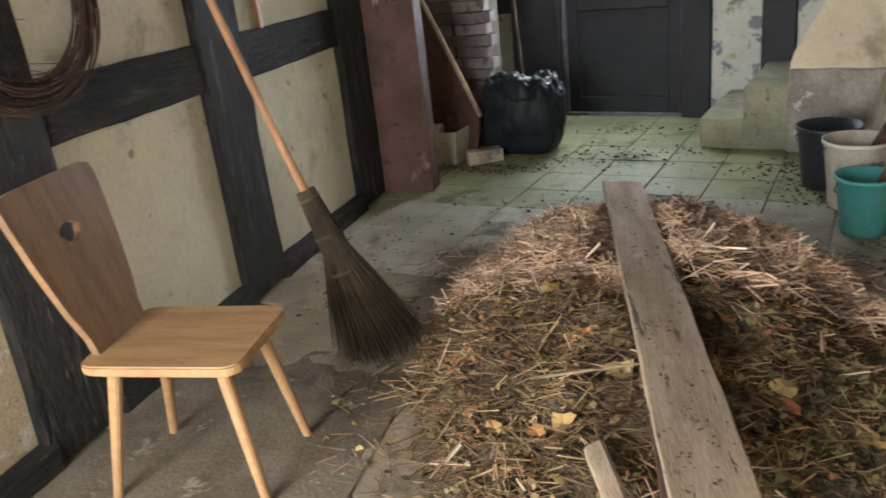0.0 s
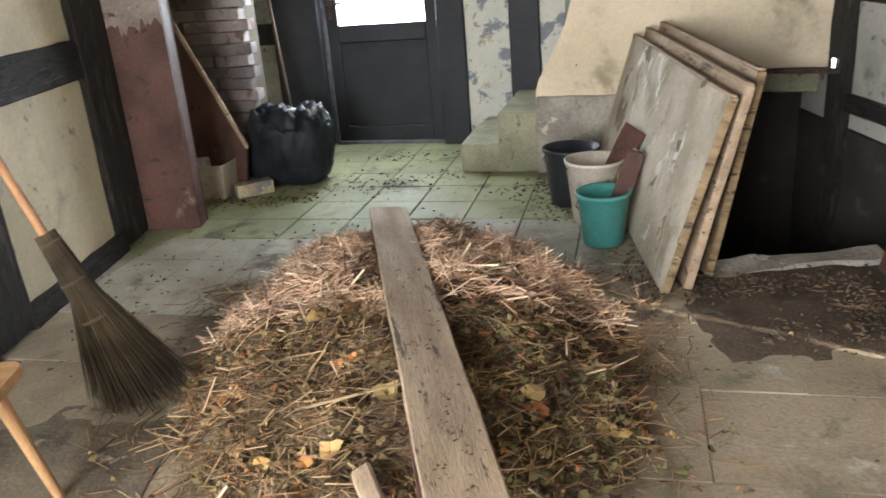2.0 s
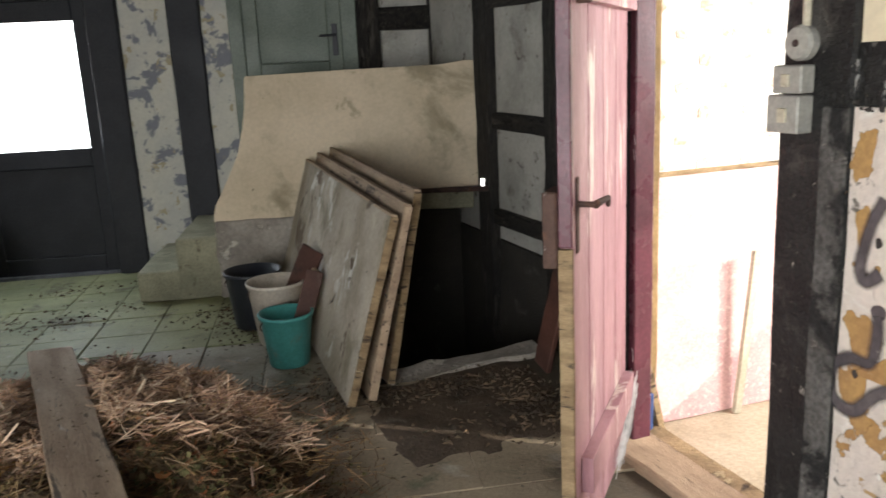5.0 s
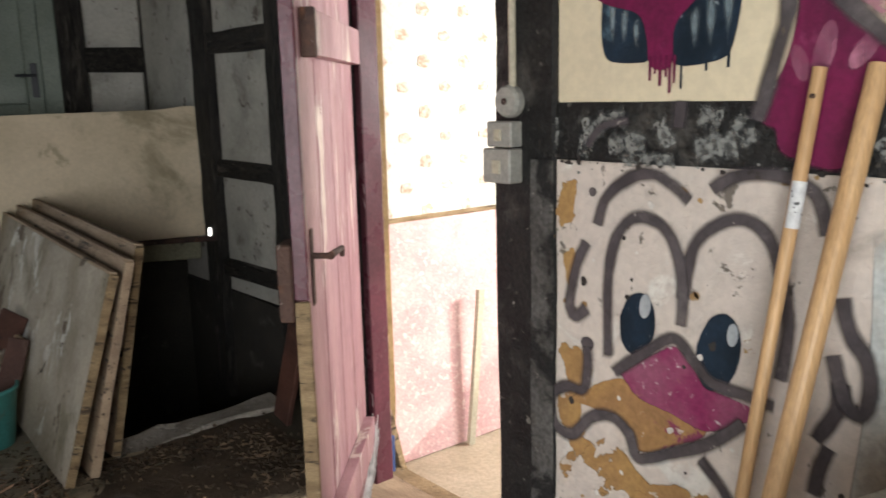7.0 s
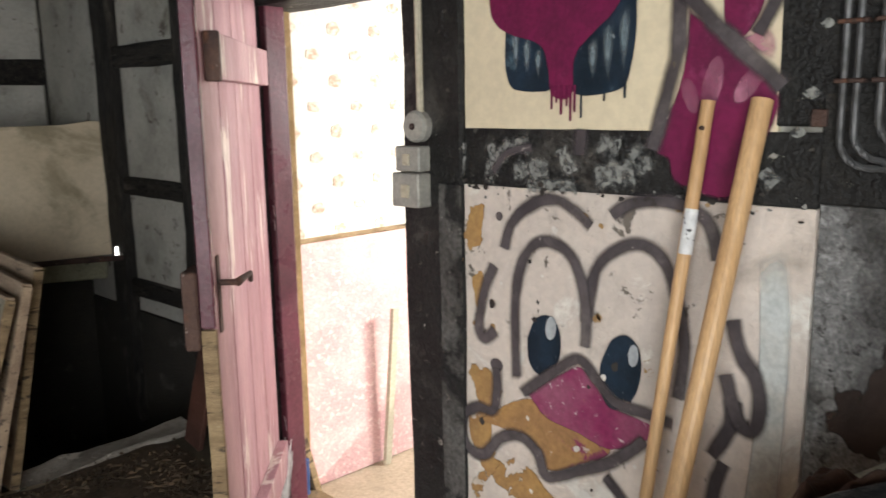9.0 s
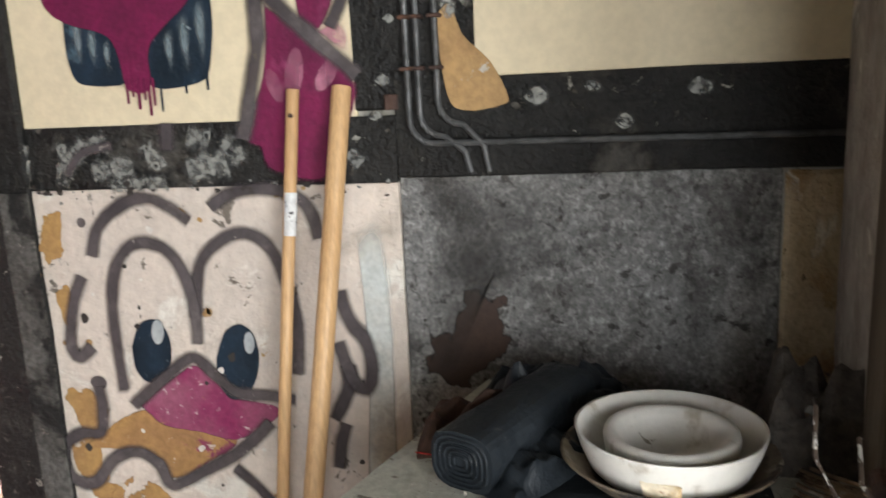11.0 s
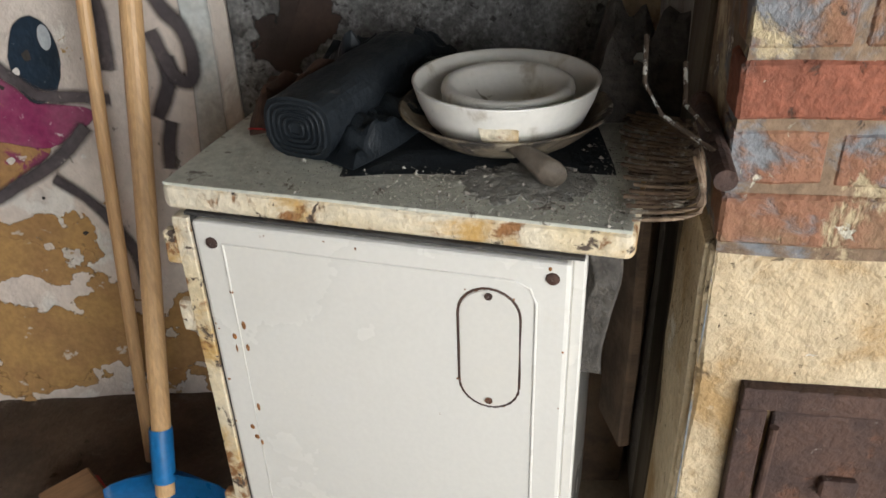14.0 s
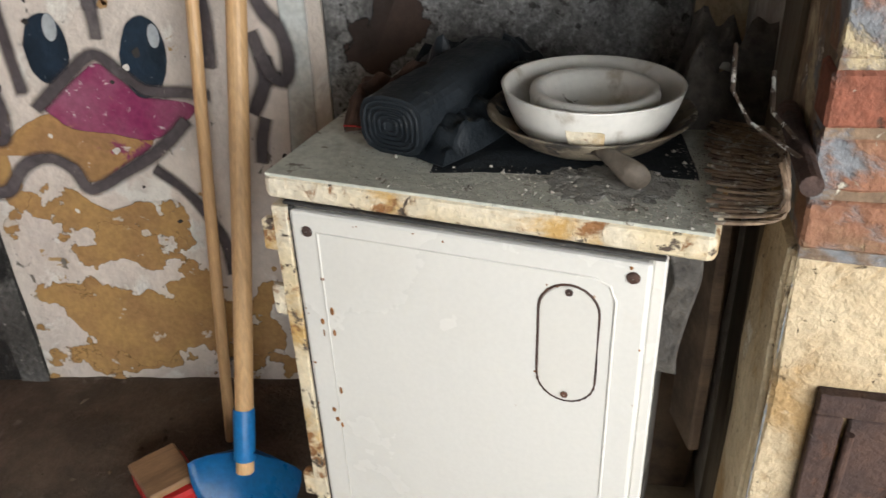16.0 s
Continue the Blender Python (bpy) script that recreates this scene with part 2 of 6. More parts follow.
WHITEPLASTIC = surf("dirty_white_plastic", (0.52, 0.46, 0.38), (0.42, 0.36, 0.29), [((0.20, 0.16, 0.12), 8.0, 0.58, 0.70)], scale=5, rough=0.5, bump=0.1)
BLACKPLASTIC = surf("black_plastic", (0.02, 0.022, 0.028), (0.035, 0.036, 0.04), scale=6, rough=0.45, bump=0.1)
CREAMPLASTIC = surf("cream_plastic", (0.50, 0.45, 0.34), (0.44, 0.40, 0.30), [((0.2, 0.17, 0.12), 8.0, 0.6, 0.72)], scale=6, rough=0.5, bump=0.08)
GREYPLASTIC = surf("grey_switch_plastic", (0.34, 0.33, 0.29), (0.28, 0.27, 0.24), scale=20, rough=0.5, bump=0.08)
BLUESTEEL = surf("blue_painted_steel", (0.012, 0.17, 0.42), (0.01, 0.14, 0.36), [((0.25, 0.32, 0.4), 30.0, 0.70, 0.74)], scale=6, rough=0.35, bump=0.06, spec=0.5)
SOOT = surf("mottled_grey_cement_sheet", (0.19, 0.187, 0.182), (0.33, 0.325, 0.315), [((0.42, 0.415, 0.40), 60.0, 0.46, 0.68), ((0.060, 0.056, 0.052), 2.6, 0.51, 0.70), ((0.075, 0.07, 0.065), 34.0, 0.54, 0.66)], scale=2.0, fine=110, bump=0.5, grain=0.3)
BRICK = surf("old_red_brick", (0.27, 0.092, 0.054), (0.20, 0.075, 0.048), [((0.36, 0.30, 0.22), 16.0, 0.62, 0.70), ((0.16, 0.115, 0.10), 11.0, 0.56, 0.67), ((0.10, 0.055, 0.04), 30.0, 0.58, 0.68), ((0.58, 0.50, 0.38), 34.0, 0.68, 0.71)], scale=7, bump=0.7, depth=0.012, grain=0.2, piece=0.12, place=True)
BRICK_MIXED = surf("smeared_red_brick", (0.25, 0.115, 0.068), (0.23, 0.14, 0.085), [((0.19, 0.195, 0.205), 5.0, 0.49, 0.57), ((0.46, 0.37, 0.23), 7.0, 0.53, 0.59), ((0.60, 0.55, 0.44), 15.0, 0.63, 0.67), ((0.07, 0.055, 0.045), 21.0, 0.63, 0.69)], scale=9, bump=0.7, depth=0.012, grain=0.15, piece=0.12, place=True)
BRICK_WASHED = surf("whitewashed_brick", (0.38, 0.30, 0.20), (0.27, 0.19, 0.13), [((0.19, 0.195, 0.205), 5.0, 0.49, 0.57), ((0.46, 0.37, 0.23), 7.0, 0.53, 0.59), ((0.60, 0.55, 0.44), 15.0, 0.63, 0.67), ((0.07, 0.055, 0.045), 21.0, 0.63, 0.69), ((0.30, 0.14, 0.08), 9.0, 0.60, 0.66)], scale=9, bump=0.5, depth=0.012, grain=0.15, piece=0.06, place=True)
PIERPLASTER = surf("ochre_cream_pier_plaster", (0.60, 0.49, 0.33), (0.45, 0.335, 0.20), [((0.40, 0.26, 0.12), 4.0, 0.50, 0.62), ((0.72, 0.66, 0.55), 5.5, 0.56, 0.64), ((0.26, 0.18, 0.10), 8.0, 0.62, 0.68), ((0.13, 0.095, 0.06), 38.0, 0.63, 0.68), ((0.76, 0.72, 0.64), 22.0, 0.68, 0.71)], scale=4, bump=0.7, depth=0.015, grain=0.12)
GRAFPLASTER = surf("peeling_painted_plaster", (0.68, 0.59, 0.51), (0.56, 0.49, 0.43), [((0.36, 0.31, 0.26), 4.0, 0.55, 0.76), ((0.72, 0.68, 0.61), 6.0, 0.57, 0.66), ((0.40, 0.26, 0.12), 8.0, 0.655, 0.675), ((0.17, 0.145, 0.12), 15.0, 0.63, 0.68), ((0.05, 0.045, 0.04), 34.0, 0.69, 0.72)], scale=3, bump=0.5, depth=0.012, grain=0.06, fine=45)
CREAMPANEL = surf("cream_painted_panel", (0.70, 0.60, 0.42), (0.64, 0.55, 0.39), [((0.40, 0.33, 0.2), 18.0, 0.72, 0.76)], scale=3, bump=0.18, grain=0.05, fine=45)
GREENDOOR = surf("grey_green_door_paint", (0.17, 0.20, 0.16), (0.13, 0.155, 0.125), scale=3, rough=0.5, bump=0.15)
GRIT = surf("compost_soil", (0.11, 0.075, 0.042), (0.17, 0.12, 0.066), [((0.23, 0.18, 0.085), 14.0, 0.57, 0.68), ((0.05, 0.034, 0.022), 5.0, 0.54, 0.66)], scale=9, fine=60, bump=1.0, depth=0.03)
EARTH = surf("dark_earth", (0.034, 0.030, 0.025), (0.055, 0.048, 0.040), [((0.09, 0.082, 0.072), 5.0, 0.58, 0.70)], scale=4, bump=0.6, depth=0.03)
STRAW = island_mix("straw", [(0.27, 0.15, 0.10), (0.50, 0.32, 0.21), (0.74, 0.53, 0.36), (0.38, 0.22, 0.145), (0.88, 0.70, 0.50), (0.60, 0.37, 0.21), (0.21, 0.12, 0.085), (0.68, 0.48, 0.35)])
STRAW_DARK = island_mix("damp_straw", [(0.10, 0.056, 0.034), (0.27, 0.155, 0.075), (0.15, 0.082, 0.047), (0.46, 0.31, 0.15), (0.12, 0.085, 0.05), (0.32, 0.21, 0.11)])
LEAF = island_mix("dry_leaf", [(0.34, 0.12, 0.05), (0.17, 0.105, 0.055), (0.44, 0.31, 0.13), (0.20, 0.14, 0.065), (0.38, 0.15, 0.065), (0.16, 0.135, 0.06), (0.48, 0.37, 0.19), (0.11, 0.07, 0.042)])
TWIG = island_mix("broom_twig", [(0.025, 0.018, 0.011), (0.06, 0.042, 0.022), (0.04, 0.028, 0.016), (0.085, 0.06, 0.035)])


# ---- shapes ----
def thing(name, m, label, category, group=""):
    e = new(name)
    e.empty_display_size = 0.1
    e.matrix_world = m
    return tagged(e, label, category, group)


def mesh_object(name, bm, material, smooth=False):
    me = bpy.data.meshes.new(name)
    bm.normal_update()
    bm.to_mesh(me)
    bm.free()
    for mm in (material if isinstance(material, (list, tuple)) else [material]):
        me.materials.append(mm)
    if smooth:
        me.shade_smooth()
    return new(name, me)


def part(name, bm, material, parent=None, label="", smooth=False):
    ob = mesh_object(name, bm, material, smooth)
    ob.parent = parent
    if label:
        ob["label"] = label
    return ob


def raw(name, verts, faces, material, parent=None, label="", smooth=False):
    me = bpy.data.meshes.new(name)
    me.from_pydata(verts, [], faces)
    me.materials.append(material)
    if smooth:
        me.shade_smooth()
    ob = new(name, me)
    ob.parent = parent
    if label:
        ob["label"] = label
    return ob


def block(x0, x1, y0, y1, z0, z1, bevel=0.004, bm=None, m=None, seg=1):
    """A box between two corners with softened edges."""
    bm = bm or bmesh.new()
    mat = Matrix.Translation(((x0 + x1) / 2, (y0 + y1) / 2, (z0 + z1) / 2)) @ Matrix.Diagonal((abs(x1 - x0), abs(y1 - y0), abs(z1 - z0), 1))
    vs = bmesh.ops.create_cube(bm, size=1, matrix=(m or Matrix()) @ mat)["verts"]
    if bevel:
        es = list({e for v in vs for e in v.link_edges})
        bmesh.ops.bevel(bm, geom=es, offset=bevel, segments=seg, affect="EDGES", profile=0.5)
    return bm


def hewn(x0, x1, y0, y1, z0, z1, wob=0.008, step=0.12, seed=0):
    """A hand-hewn timber or uneven slab: a box cut along its length with wandering faces."""
    bm = block(x0, x1, y0, y1, z0, z1, bevel=0.0)
    for ax in range(3):
        lo, hi = ((x0, x1), (y0, y1), (z0, z1))[ax]
        n = int((hi - lo) / step)
        for k in range(1, n):
            co, no = [0, 0, 0], [0, 0, 0]
            co[ax], no[ax] = lo + (hi - lo) * k / n, 1
            bmesh.ops.bisect_plane(bm, geom=bm.verts[:] + bm.edges[:] + bm.faces[:], plane_co=co, plane_no=no)
    for v in bm.verts:
        p = v.co * 4.0 + Vector((seed * 3.7, seed * 1.3, 0))
        q = v.co * 17.0 + Vector((seed, 5.0, seed))
        v.co += wob * (noise.noise_vector(p) + 0.4 * noise.noise_vector(q))
    es = [e for e in bm.edges if len(e.link_faces) == 2 and e.calc_face_angle(0) > 0.8]
    bmesh.ops.bevel(bm, geom=es, offset=min(0.008, wob), segments=1, affect="EDGES")
    return bm


def lathe(profile, n=32, bm=None, m=None, cap=False):
    """A turned body from (radius, height) pairs."""
    bm = bm or bmesh.new()
    rings = [[bm.verts.new((m or Matrix()) @ Vector((r * math.cos(2 * math.pi * k / n), r * math.sin(2 * math.pi * k / n), z))) for k in range(n)] for r, z in profile]
    for a, b in zip(rings, rings[1:]):
        for k in range(n):
            bm.faces.new((a[k], a[(k + 1) % n], b[(k + 1) % n], b[k]))
    if cap:
        bm.faces.new(rings[0][::-1])
        bm.faces.new(rings[-1])
    return bm


def rod(p0, p1, r0, r1=None, n=10, bm=None, bend=0.0, seg=1):
    """A round rod between two places, tapered or gently bent."""
    bm = bm or bmesh.new()
    r1 = r0 if r1 is None else r1
    p0, p1 = Vector(p0), Vector(p1)
    q = (p1 - p0).to_track_quat("Z", "Y")
    rings = []
    for s in range(seg + 1):
        f = s / seg
        c = p0.lerp(p1, f) + q @ Vector((bend * math.sin(math.pi * f), 0, 0))
        r = r0 + (r1 - r0) * f
        rings.append([bm.verts.new(c + q @ Vector((r * math.cos(2 * math.pi * k / n), r * math.sin(2 * math.pi * k / n), 0))) for k in range(n)])
    for a, b in zip(rings, rings[1:]):
        for k in range(n):
            bm.faces.new((a[k], a[(k + 1) % n], b[(k + 1) % n], b[k]))
    bm.faces.new(rings[0][::-1])
    bm.faces.new(rings[-1])
    return bm


def tube(points, r, n=8, bm=None):
    """One bent round bar along the points."""
    bm = bm or bmesh.new()
    pts = [Vector(p) for p in points]
    closed = (pts[0] - pts[-1]).length < 1e-6
    if closed:
        pts = pts[:-1]
    rings = []
    for k, p in enumerate(pts):
        a = pts[k - 1] if k or closed else p
        b = pts[(k + 1) % len(pts)] if k < len(pts) - 1 or closed else p
        q = (b - a).to_track_quat("Z", "Y")
        rings.append([bm.verts.new(p + q @ Vector((r * math.cos(2 * math.pi * s / n), r * math.sin(2 * math.pi * s / n), 0))) for s in range(n)])
    pairs = list(zip(rings, rings[1:])) + ([(rings[-1], rings[0])] if closed else [])
    for a, b in pairs:
        best = min(range(n), key=lambda o: (a[0].co - b[o].co).length)
        for s in range(n):
            bm.faces.new((a[s], a[(s + 1) % n], b[(s + 1 + best) % n], b[(s + best) % n]))
    if not closed:
        bm.faces.new(rings[0][::-1])
        bm.faces.new(rings[-1])
    return bm


def prism(outline, y0, y1, bm=None, bevel=0.0):
    """An outline in x and z, pulled along y."""
    bm = bm or bmesh.new()
    a = [bm.verts.new((x, y0, z)) for x, z in outline]
    b = [bm.verts.new((x, y1, z)) for x, z in outline]
    n = len(outline)
    bm.faces.new(a)
    bm.faces.new(b[::-1])
    for k in range(n):
        bm.faces.new((a[k], b[k], b[(k + 1) % n], a[(k + 1) % n]))
    bmesh.ops.recalc_face_normals(bm, faces=bm.faces[:])
    if bevel:
        es = [e for e in bm.edges if e.calc_face_angle(0) > 0.6]
        bmesh.ops.bevel(bm, geom=es, offset=bevel, segments=2, affect="EDGES")
    return bm


def structure(name, bm, material, label, category):
    return tagged(mesh_object(name, bm, material), label, category, kind="structure")

# ---- the building ----
FAR = pose(-0.2, 6.22, 0, 0, 0, -15)      # far wall: x along it, y through it
PAR = pose(1.29, 4.92, 0, 0, 0, -15)      # stair parapet
STOVE = pose(1.756, 0.187, 0, 0, 0, -107.5)  # stove: x along its front, y to its back
LEFT = pose(-1.2, 2.7, 0, 0, 0, 87.3)     # left wall: x along it away from the camera's start, y into the wall


def wall_part(name, bm, material, wall, m, label=""):
    bm.transform(m)
    return part(name, bm, material, wall, label)


# floor with the cellar opening left free
bm = bmesh.new()
for x0, x1, y0, y1 in ((-1.6, 1.88, -2.6, 7.2), (1.88, 2.42, -2.6, 3.05), (2.42, 3.3, 2.3, 3.05), (2.42, 4.6, -2.6, 0.2)):
    block(x0, x1, y0, y1, -0.12, -0.012, 0, bm)
floor = structure("floor", bm, JOINT, "dirty old stone floor with dark joints", "floor")
bm = block(2.42, 4.6, 0.2, 2.3, -0.12, -0.004, 0)
structure("floor_side_room", bm, surf("side_room_floor", (0.55, 0.46, 0.34), (0.46, 0.38, 0.27), scale=4), "pale dusty floor of the side room", "floor")
# cellar pit
bm = bmesh.new()
block(1.78, 1.88, 3.05, 6.2, -1.6, -0.012, 0, bm)
block(1.78, 3.2, 4.9, 5.2, -1.6, 0.62, 0, bm)
block(1.78, 3.2, 2.95, 3.05, -1.6, -0.14, 0, bm)
block(1.78, 3.2, 2.95, 6.2, -1.7, -1.6, 0, bm)
# foot of the east wall, coloured dark like the pit to imitate its shade
block(2.98, 3.25, 2.52, 4.9, -1.6, 0.29, 0, bm)
structure("cellar_pit", bm, EARTH, "earth walls of an open cellar pit, coloured dark for its shade", "cellar")
bm = hewn(1.80, 2.62, 3.0, 3.16, -0.16, 0.012, 0.02, 0.08, 3)
structure("cellar_kerb", bm, ROUGHCAST, "crumbled pale stone edge of the cellar opening", "kerb")

# left wall: timber frame with limewashed infill
bm = bmesh.new()
for a, b, c in ((-5.6, -3.95, -0.1), (-2.85, 4.6, -0.1), (-3.95, -2.85, 2.1)):
    block(a, b, 0.04, 0.3, c, 2.5, 0, bm, m=LEFT)
wall_left = structure("wall_west", bm, PLASTER, "half-timbered wall with black beams and cream infill", "wall")
for k, (x0, x1) in enumerate(((-1.26, -0.92), (-0.06, 0.26), (1.22, 1.62))):
    wall_part("post", hewn(x0, x1, -0.03, 0.05, 0.0, 2.4, 0.012, 0.14, k), TIMBER, wall_left, LEFT)
for k, (x0, x1) in enumerate(((-0.92, -0.06), (0.26, 1.22), (-2.4, -1.26))):
    wall_part("girt", hewn(x0, x1, -0.02, 0.05, 0.945, 1.14, 0.01, 0.12, k + 5), TIMBER_H, wall_left, LEFT)
    wall_part("sill", hewn(x0 - 0.02, x1 + 0.02, -0.05, 0.05, -0.02, 0.09, 0.012, 0.14, k + 9), TIMBER_H, wall_left, LEFT)
    wall_part("infill", hewn(x0 - 0.01, x1 + 0.01, 0.012, 0.05, 0.08, 0.95, 0.006, 0.16, k + 13), PLASTER if k < 2 else PIERPLASTER, wall_left, LEFT)
    wall_part("infill", hewn(x0 - 0.01, x1 + 0.01, 0.012, 0.05, 1.13, 2.4, 0.006, 0.16, k + 17), PLASTER, wall_left, LEFT)
wall_part("stud", hewn(0.46, 0.50, -0.012, 0.03, 1.13, 2.4, 0.004, 0.2, 4), HANDLEWOOD, wall_left, LEFT)

# far wall with its half-glazed door
bm = bmesh.new()
for a, b, c, d in ((-1.4, 0.0, 0, 2.5), (0.92, 4.3, 0, 2.5), (0.0, 0.92, 1.98, 2.5)):
    block(a, b, 0.03, 0.28, c, d, 0, bm, m=FAR)
wall_far = structure("wall_north", bm, PLASTER_GREY, "far half-timbered wall with flaking plaster", "wall")
for k, (a, b) in enumerate(((-0.42, -0.02), (0.92, 1.13), (1.47, 1.69), (2.78, 2.94), (3.30, 3.40), (3.62, 3.80))):
    wall_part("post", hewn(a, b, -0.04, 0.05, 0, 2.4, 0.008, 0.2, k + 20), DARKWOOD if k < 3 else TIMBER, wall_far, FAR)
wall_part("infill", hewn(1.13, 1.47, 0.0, 0.05, 0, 2.4, 0.01, 0.12, 31), PLASTER_PEEL, wall_far, FAR)
wall_part("infill", hewn(1.69, 1.88, 0.0, 0.05, 0, 2.4, 0.01, 0.12, 32), PLASTER_PEEL, wall_far, FAR)
wall_part("girt", hewn(-1.3, -0.42, -0.03, 0.05, 0.82, 0.98, 0.01, 0.15, 33), TIMBER_H, wall_far, FAR)
wall_part("girt", hewn(2.94, 3.62, -0.03, 0.05, 1.66, 1.82, 0.01, 0.15, 34), TIMBER_H, wall_far, FAR)
wall_part("lintel", hewn(-0.02, 0.92, -0.03, 0.1, 1.96, 2.16, 0.006, 0.2, 35), DARKWOOD, wall_far, FAR)

# stair and parapet
bm = bmesh.new()
bm = prism([(0.0, 0.0), (0.62, 0.0), (0.62, 0.62), (1.72, 0.62), (1.72, 1.42), (1.66, 1.425), (1.5, 1.405), (0.9, 1.40), (0.275, 1.39), (0.26, 1.22), (0.235, 1.08), (0.19, 0.92), (0.127, 0.79), (0.06, 0.67), (0.02, 0.60), (0.0, 0.53)], 0.0, 0.13, bevel=0.008)
bm.transform(PAR)
parapet = structure("stair_parapet", bm, PARAPET, "stained cream plastered stair parapet with a curved end", "parapet")
wall_part("plinth", hewn(0.0, 0.64, -0.02, 0.02, 0.0, 0.5, 0.014, 0.07, 40), ROUGHCAST, parapet, PAR)
for k, (a, z) in enumerate(((-0.52, 0.20), (-0.26, 0.40), (0.0, 0.58))):
    bm = hewn(a, a + 0.27 if k < 2 else 1.7, 0.0 if k < 2 else 0.14, 0.86, 0.0 if k < 2 else 0.45, z, 0.012, 0.09, 44 + k)
    bm.transform(PAR)
    structure("stair_step" if k < 2 else "stair_landing", bm, STONE, "worn mossy stone stair step", "step")

# east wall beyond the cellar
bm = block(2.99, 3.25, 2.52, 5.6, 0.3, 2.5, 0)
wall_cellar = structure("wall_cellar", bm, PLASTER_GREY, "grey half-timbered wall above the cellar", "wall")
for k, (a, b) in enumerate(((4.26, 4.46), (3.40, 3.56))):
    part("post", hewn(2.93, 3.01, a, b, -0.4, 2.4, 0.01, 0.15, 50 + k), TIMBER, wall_cellar)
for k, (z0, z1) in enumerate(((1.0, 1.1), (1.72, 1.84), (0.40, 0.5))):
    part("girt", hewn(2.945, 3.01, 3.56, 4.26, z0, z1, 0.01, 0.15, 55 + k), TIMBER_H, wall_cellar)

# painted wall with the side-room doorway
WX = 2.355
bm = bmesh.new()
block(WX + 0.012, 2.6, -1.2, 1.26, -0.1, 2.5, 0, bm)
block(WX + 0.06, 2.6, 1.26, 2.3, 1.84, 2.5, 0, bm)
wall_east = structure("wall_east", bm, PLASTER_GREY, "half-timbered wall covered in spray-painted shapes", "wall")
part("door_post", hewn(WX - 0.02, 2.6, 1.06, 1.27, 0, 2.4, 0.008, 0.16, 60), TIMBER_FLAT, wall_east)
part("render_strip", hewn(WX - 0.026, WX - 0.019, 1.058, 1.135, 0.0, 1.29, 0.0025, 0.05, 59), surf("dirty_grey_render", (0.06, 0.056, 0.05), (0.12, 0.115, 0.105), [((0.30, 0.28, 0.25), 22.0, 0.60, 0.66), ((0.02, 0.019, 0.018), 6.0, 0.52, 0.62)], scale=5, bump=0.8, grain=0.3), wall_east, "rough grey render beside the post")
part("post", hewn(WX - 0.004, WX + 0.05, 0.03, 0.285, 1.44, 2.4, 0.004, 0.12, 61), TIMBER_FLAT, wall_east)
part("girt", hewn(WX - 0.004, WX + 0.05, 0.2, 1.06, 1.29, 1.43, 0.002, 0.1, 62), TIMBER_FLAT, wall_east)
part("girt", hewn(WX - 0.004, WX + 0.05, -0.9, 0.2, 1.30, 1.50, 0.003, 0.1, 63), TIMBER_FLAT, wall_east)
part("infill", hewn(WX - 0.002, WX + 0.04, 0.28, 1.07, 1.43, 2.4, 0.001, 0.1, 64), CREAMPANEL, wall_east)
part("infill", hewn(WX - 0.006, WX + 0.04, 0.2, 1.07, 0.0, 1.29, 0.0015, 0.06, 65), GRAFPLASTER, wall_east)
part("infill", hewn(WX - 0.002, WX + 0.04, -0.9, 0.03, 1.50, 2.4, 0.003, 0.1, 66), CREAMPANEL, wall_east)
part("cement_sheet", hewn(WX + 0.006, WX + 0.03, -0.56, 0.2, 0.0, 1.30, 0.003, 0.1, 67), SOOT, wall_east)
part("infill", hewn(WX - 0.002, WX + 0.04, -0.9, -0.56, 0.0, 1.30, 0.01, 0.06, 68), PIERPLASTER, wall_east)

# side room
WALLPAPER = surf("cream_wallpaper", (0.80, 0.76, 0.68), (0.76, 0.72, 0.64), scale=3, bump=0.1)
bm = block(2.5, 4.6, 2.25, 2.5, -0.1, 2.5, 0)
wall_paper = structure("wall_side_room", bm, WALLPAPER, "cream wallpapered wall with small brown motifs", "wall")
bm = bmesh.new()
for y0, y1, z0, z1 in ((0.2, 0.25, -0.1, 2.5), (1.2, 2.25, -0.1, 2.5), (0.25, 1.2, -0.1, 1.12), (0.25, 1.2, 2.08, 2.5)):
    block(4.5, 4.57, y0, y1, z0, z1, 0, bm)
block(2.5, 4.57, 0.0, 0.2, -0.1, 2.5, 0, bm)
structure("wall_side_room_back", bm, WALLPAPER, "cream papered back walls of the side room", "wall")
# plain walls behind the camera, with an open entrance, and the ceiling
bm = bmesh.new()
for a, b, c, d in ((-1.8, -1.5, 0, 2.5), (0.1, 4.7, 0, 2.5), (-1.5, 0.1, 2.2, 2.5)):
    block(a, b, -2.6, -2.4, c, d, 0, bm)
structure("wall_south", bm, PLASTER, "plain plaster wall with an open entrance", "wall")
structure("ceiling", block(-1.9, 4.8, -2.7, 7.6, 2.42, 2.6, 0), TIMBER, "dark boarded ceiling", "ceiling")
structure("ground", block(-60, 60, -60, 60, -1.9, -1.75, 0), EARTH, "bare ground outside", "ground")

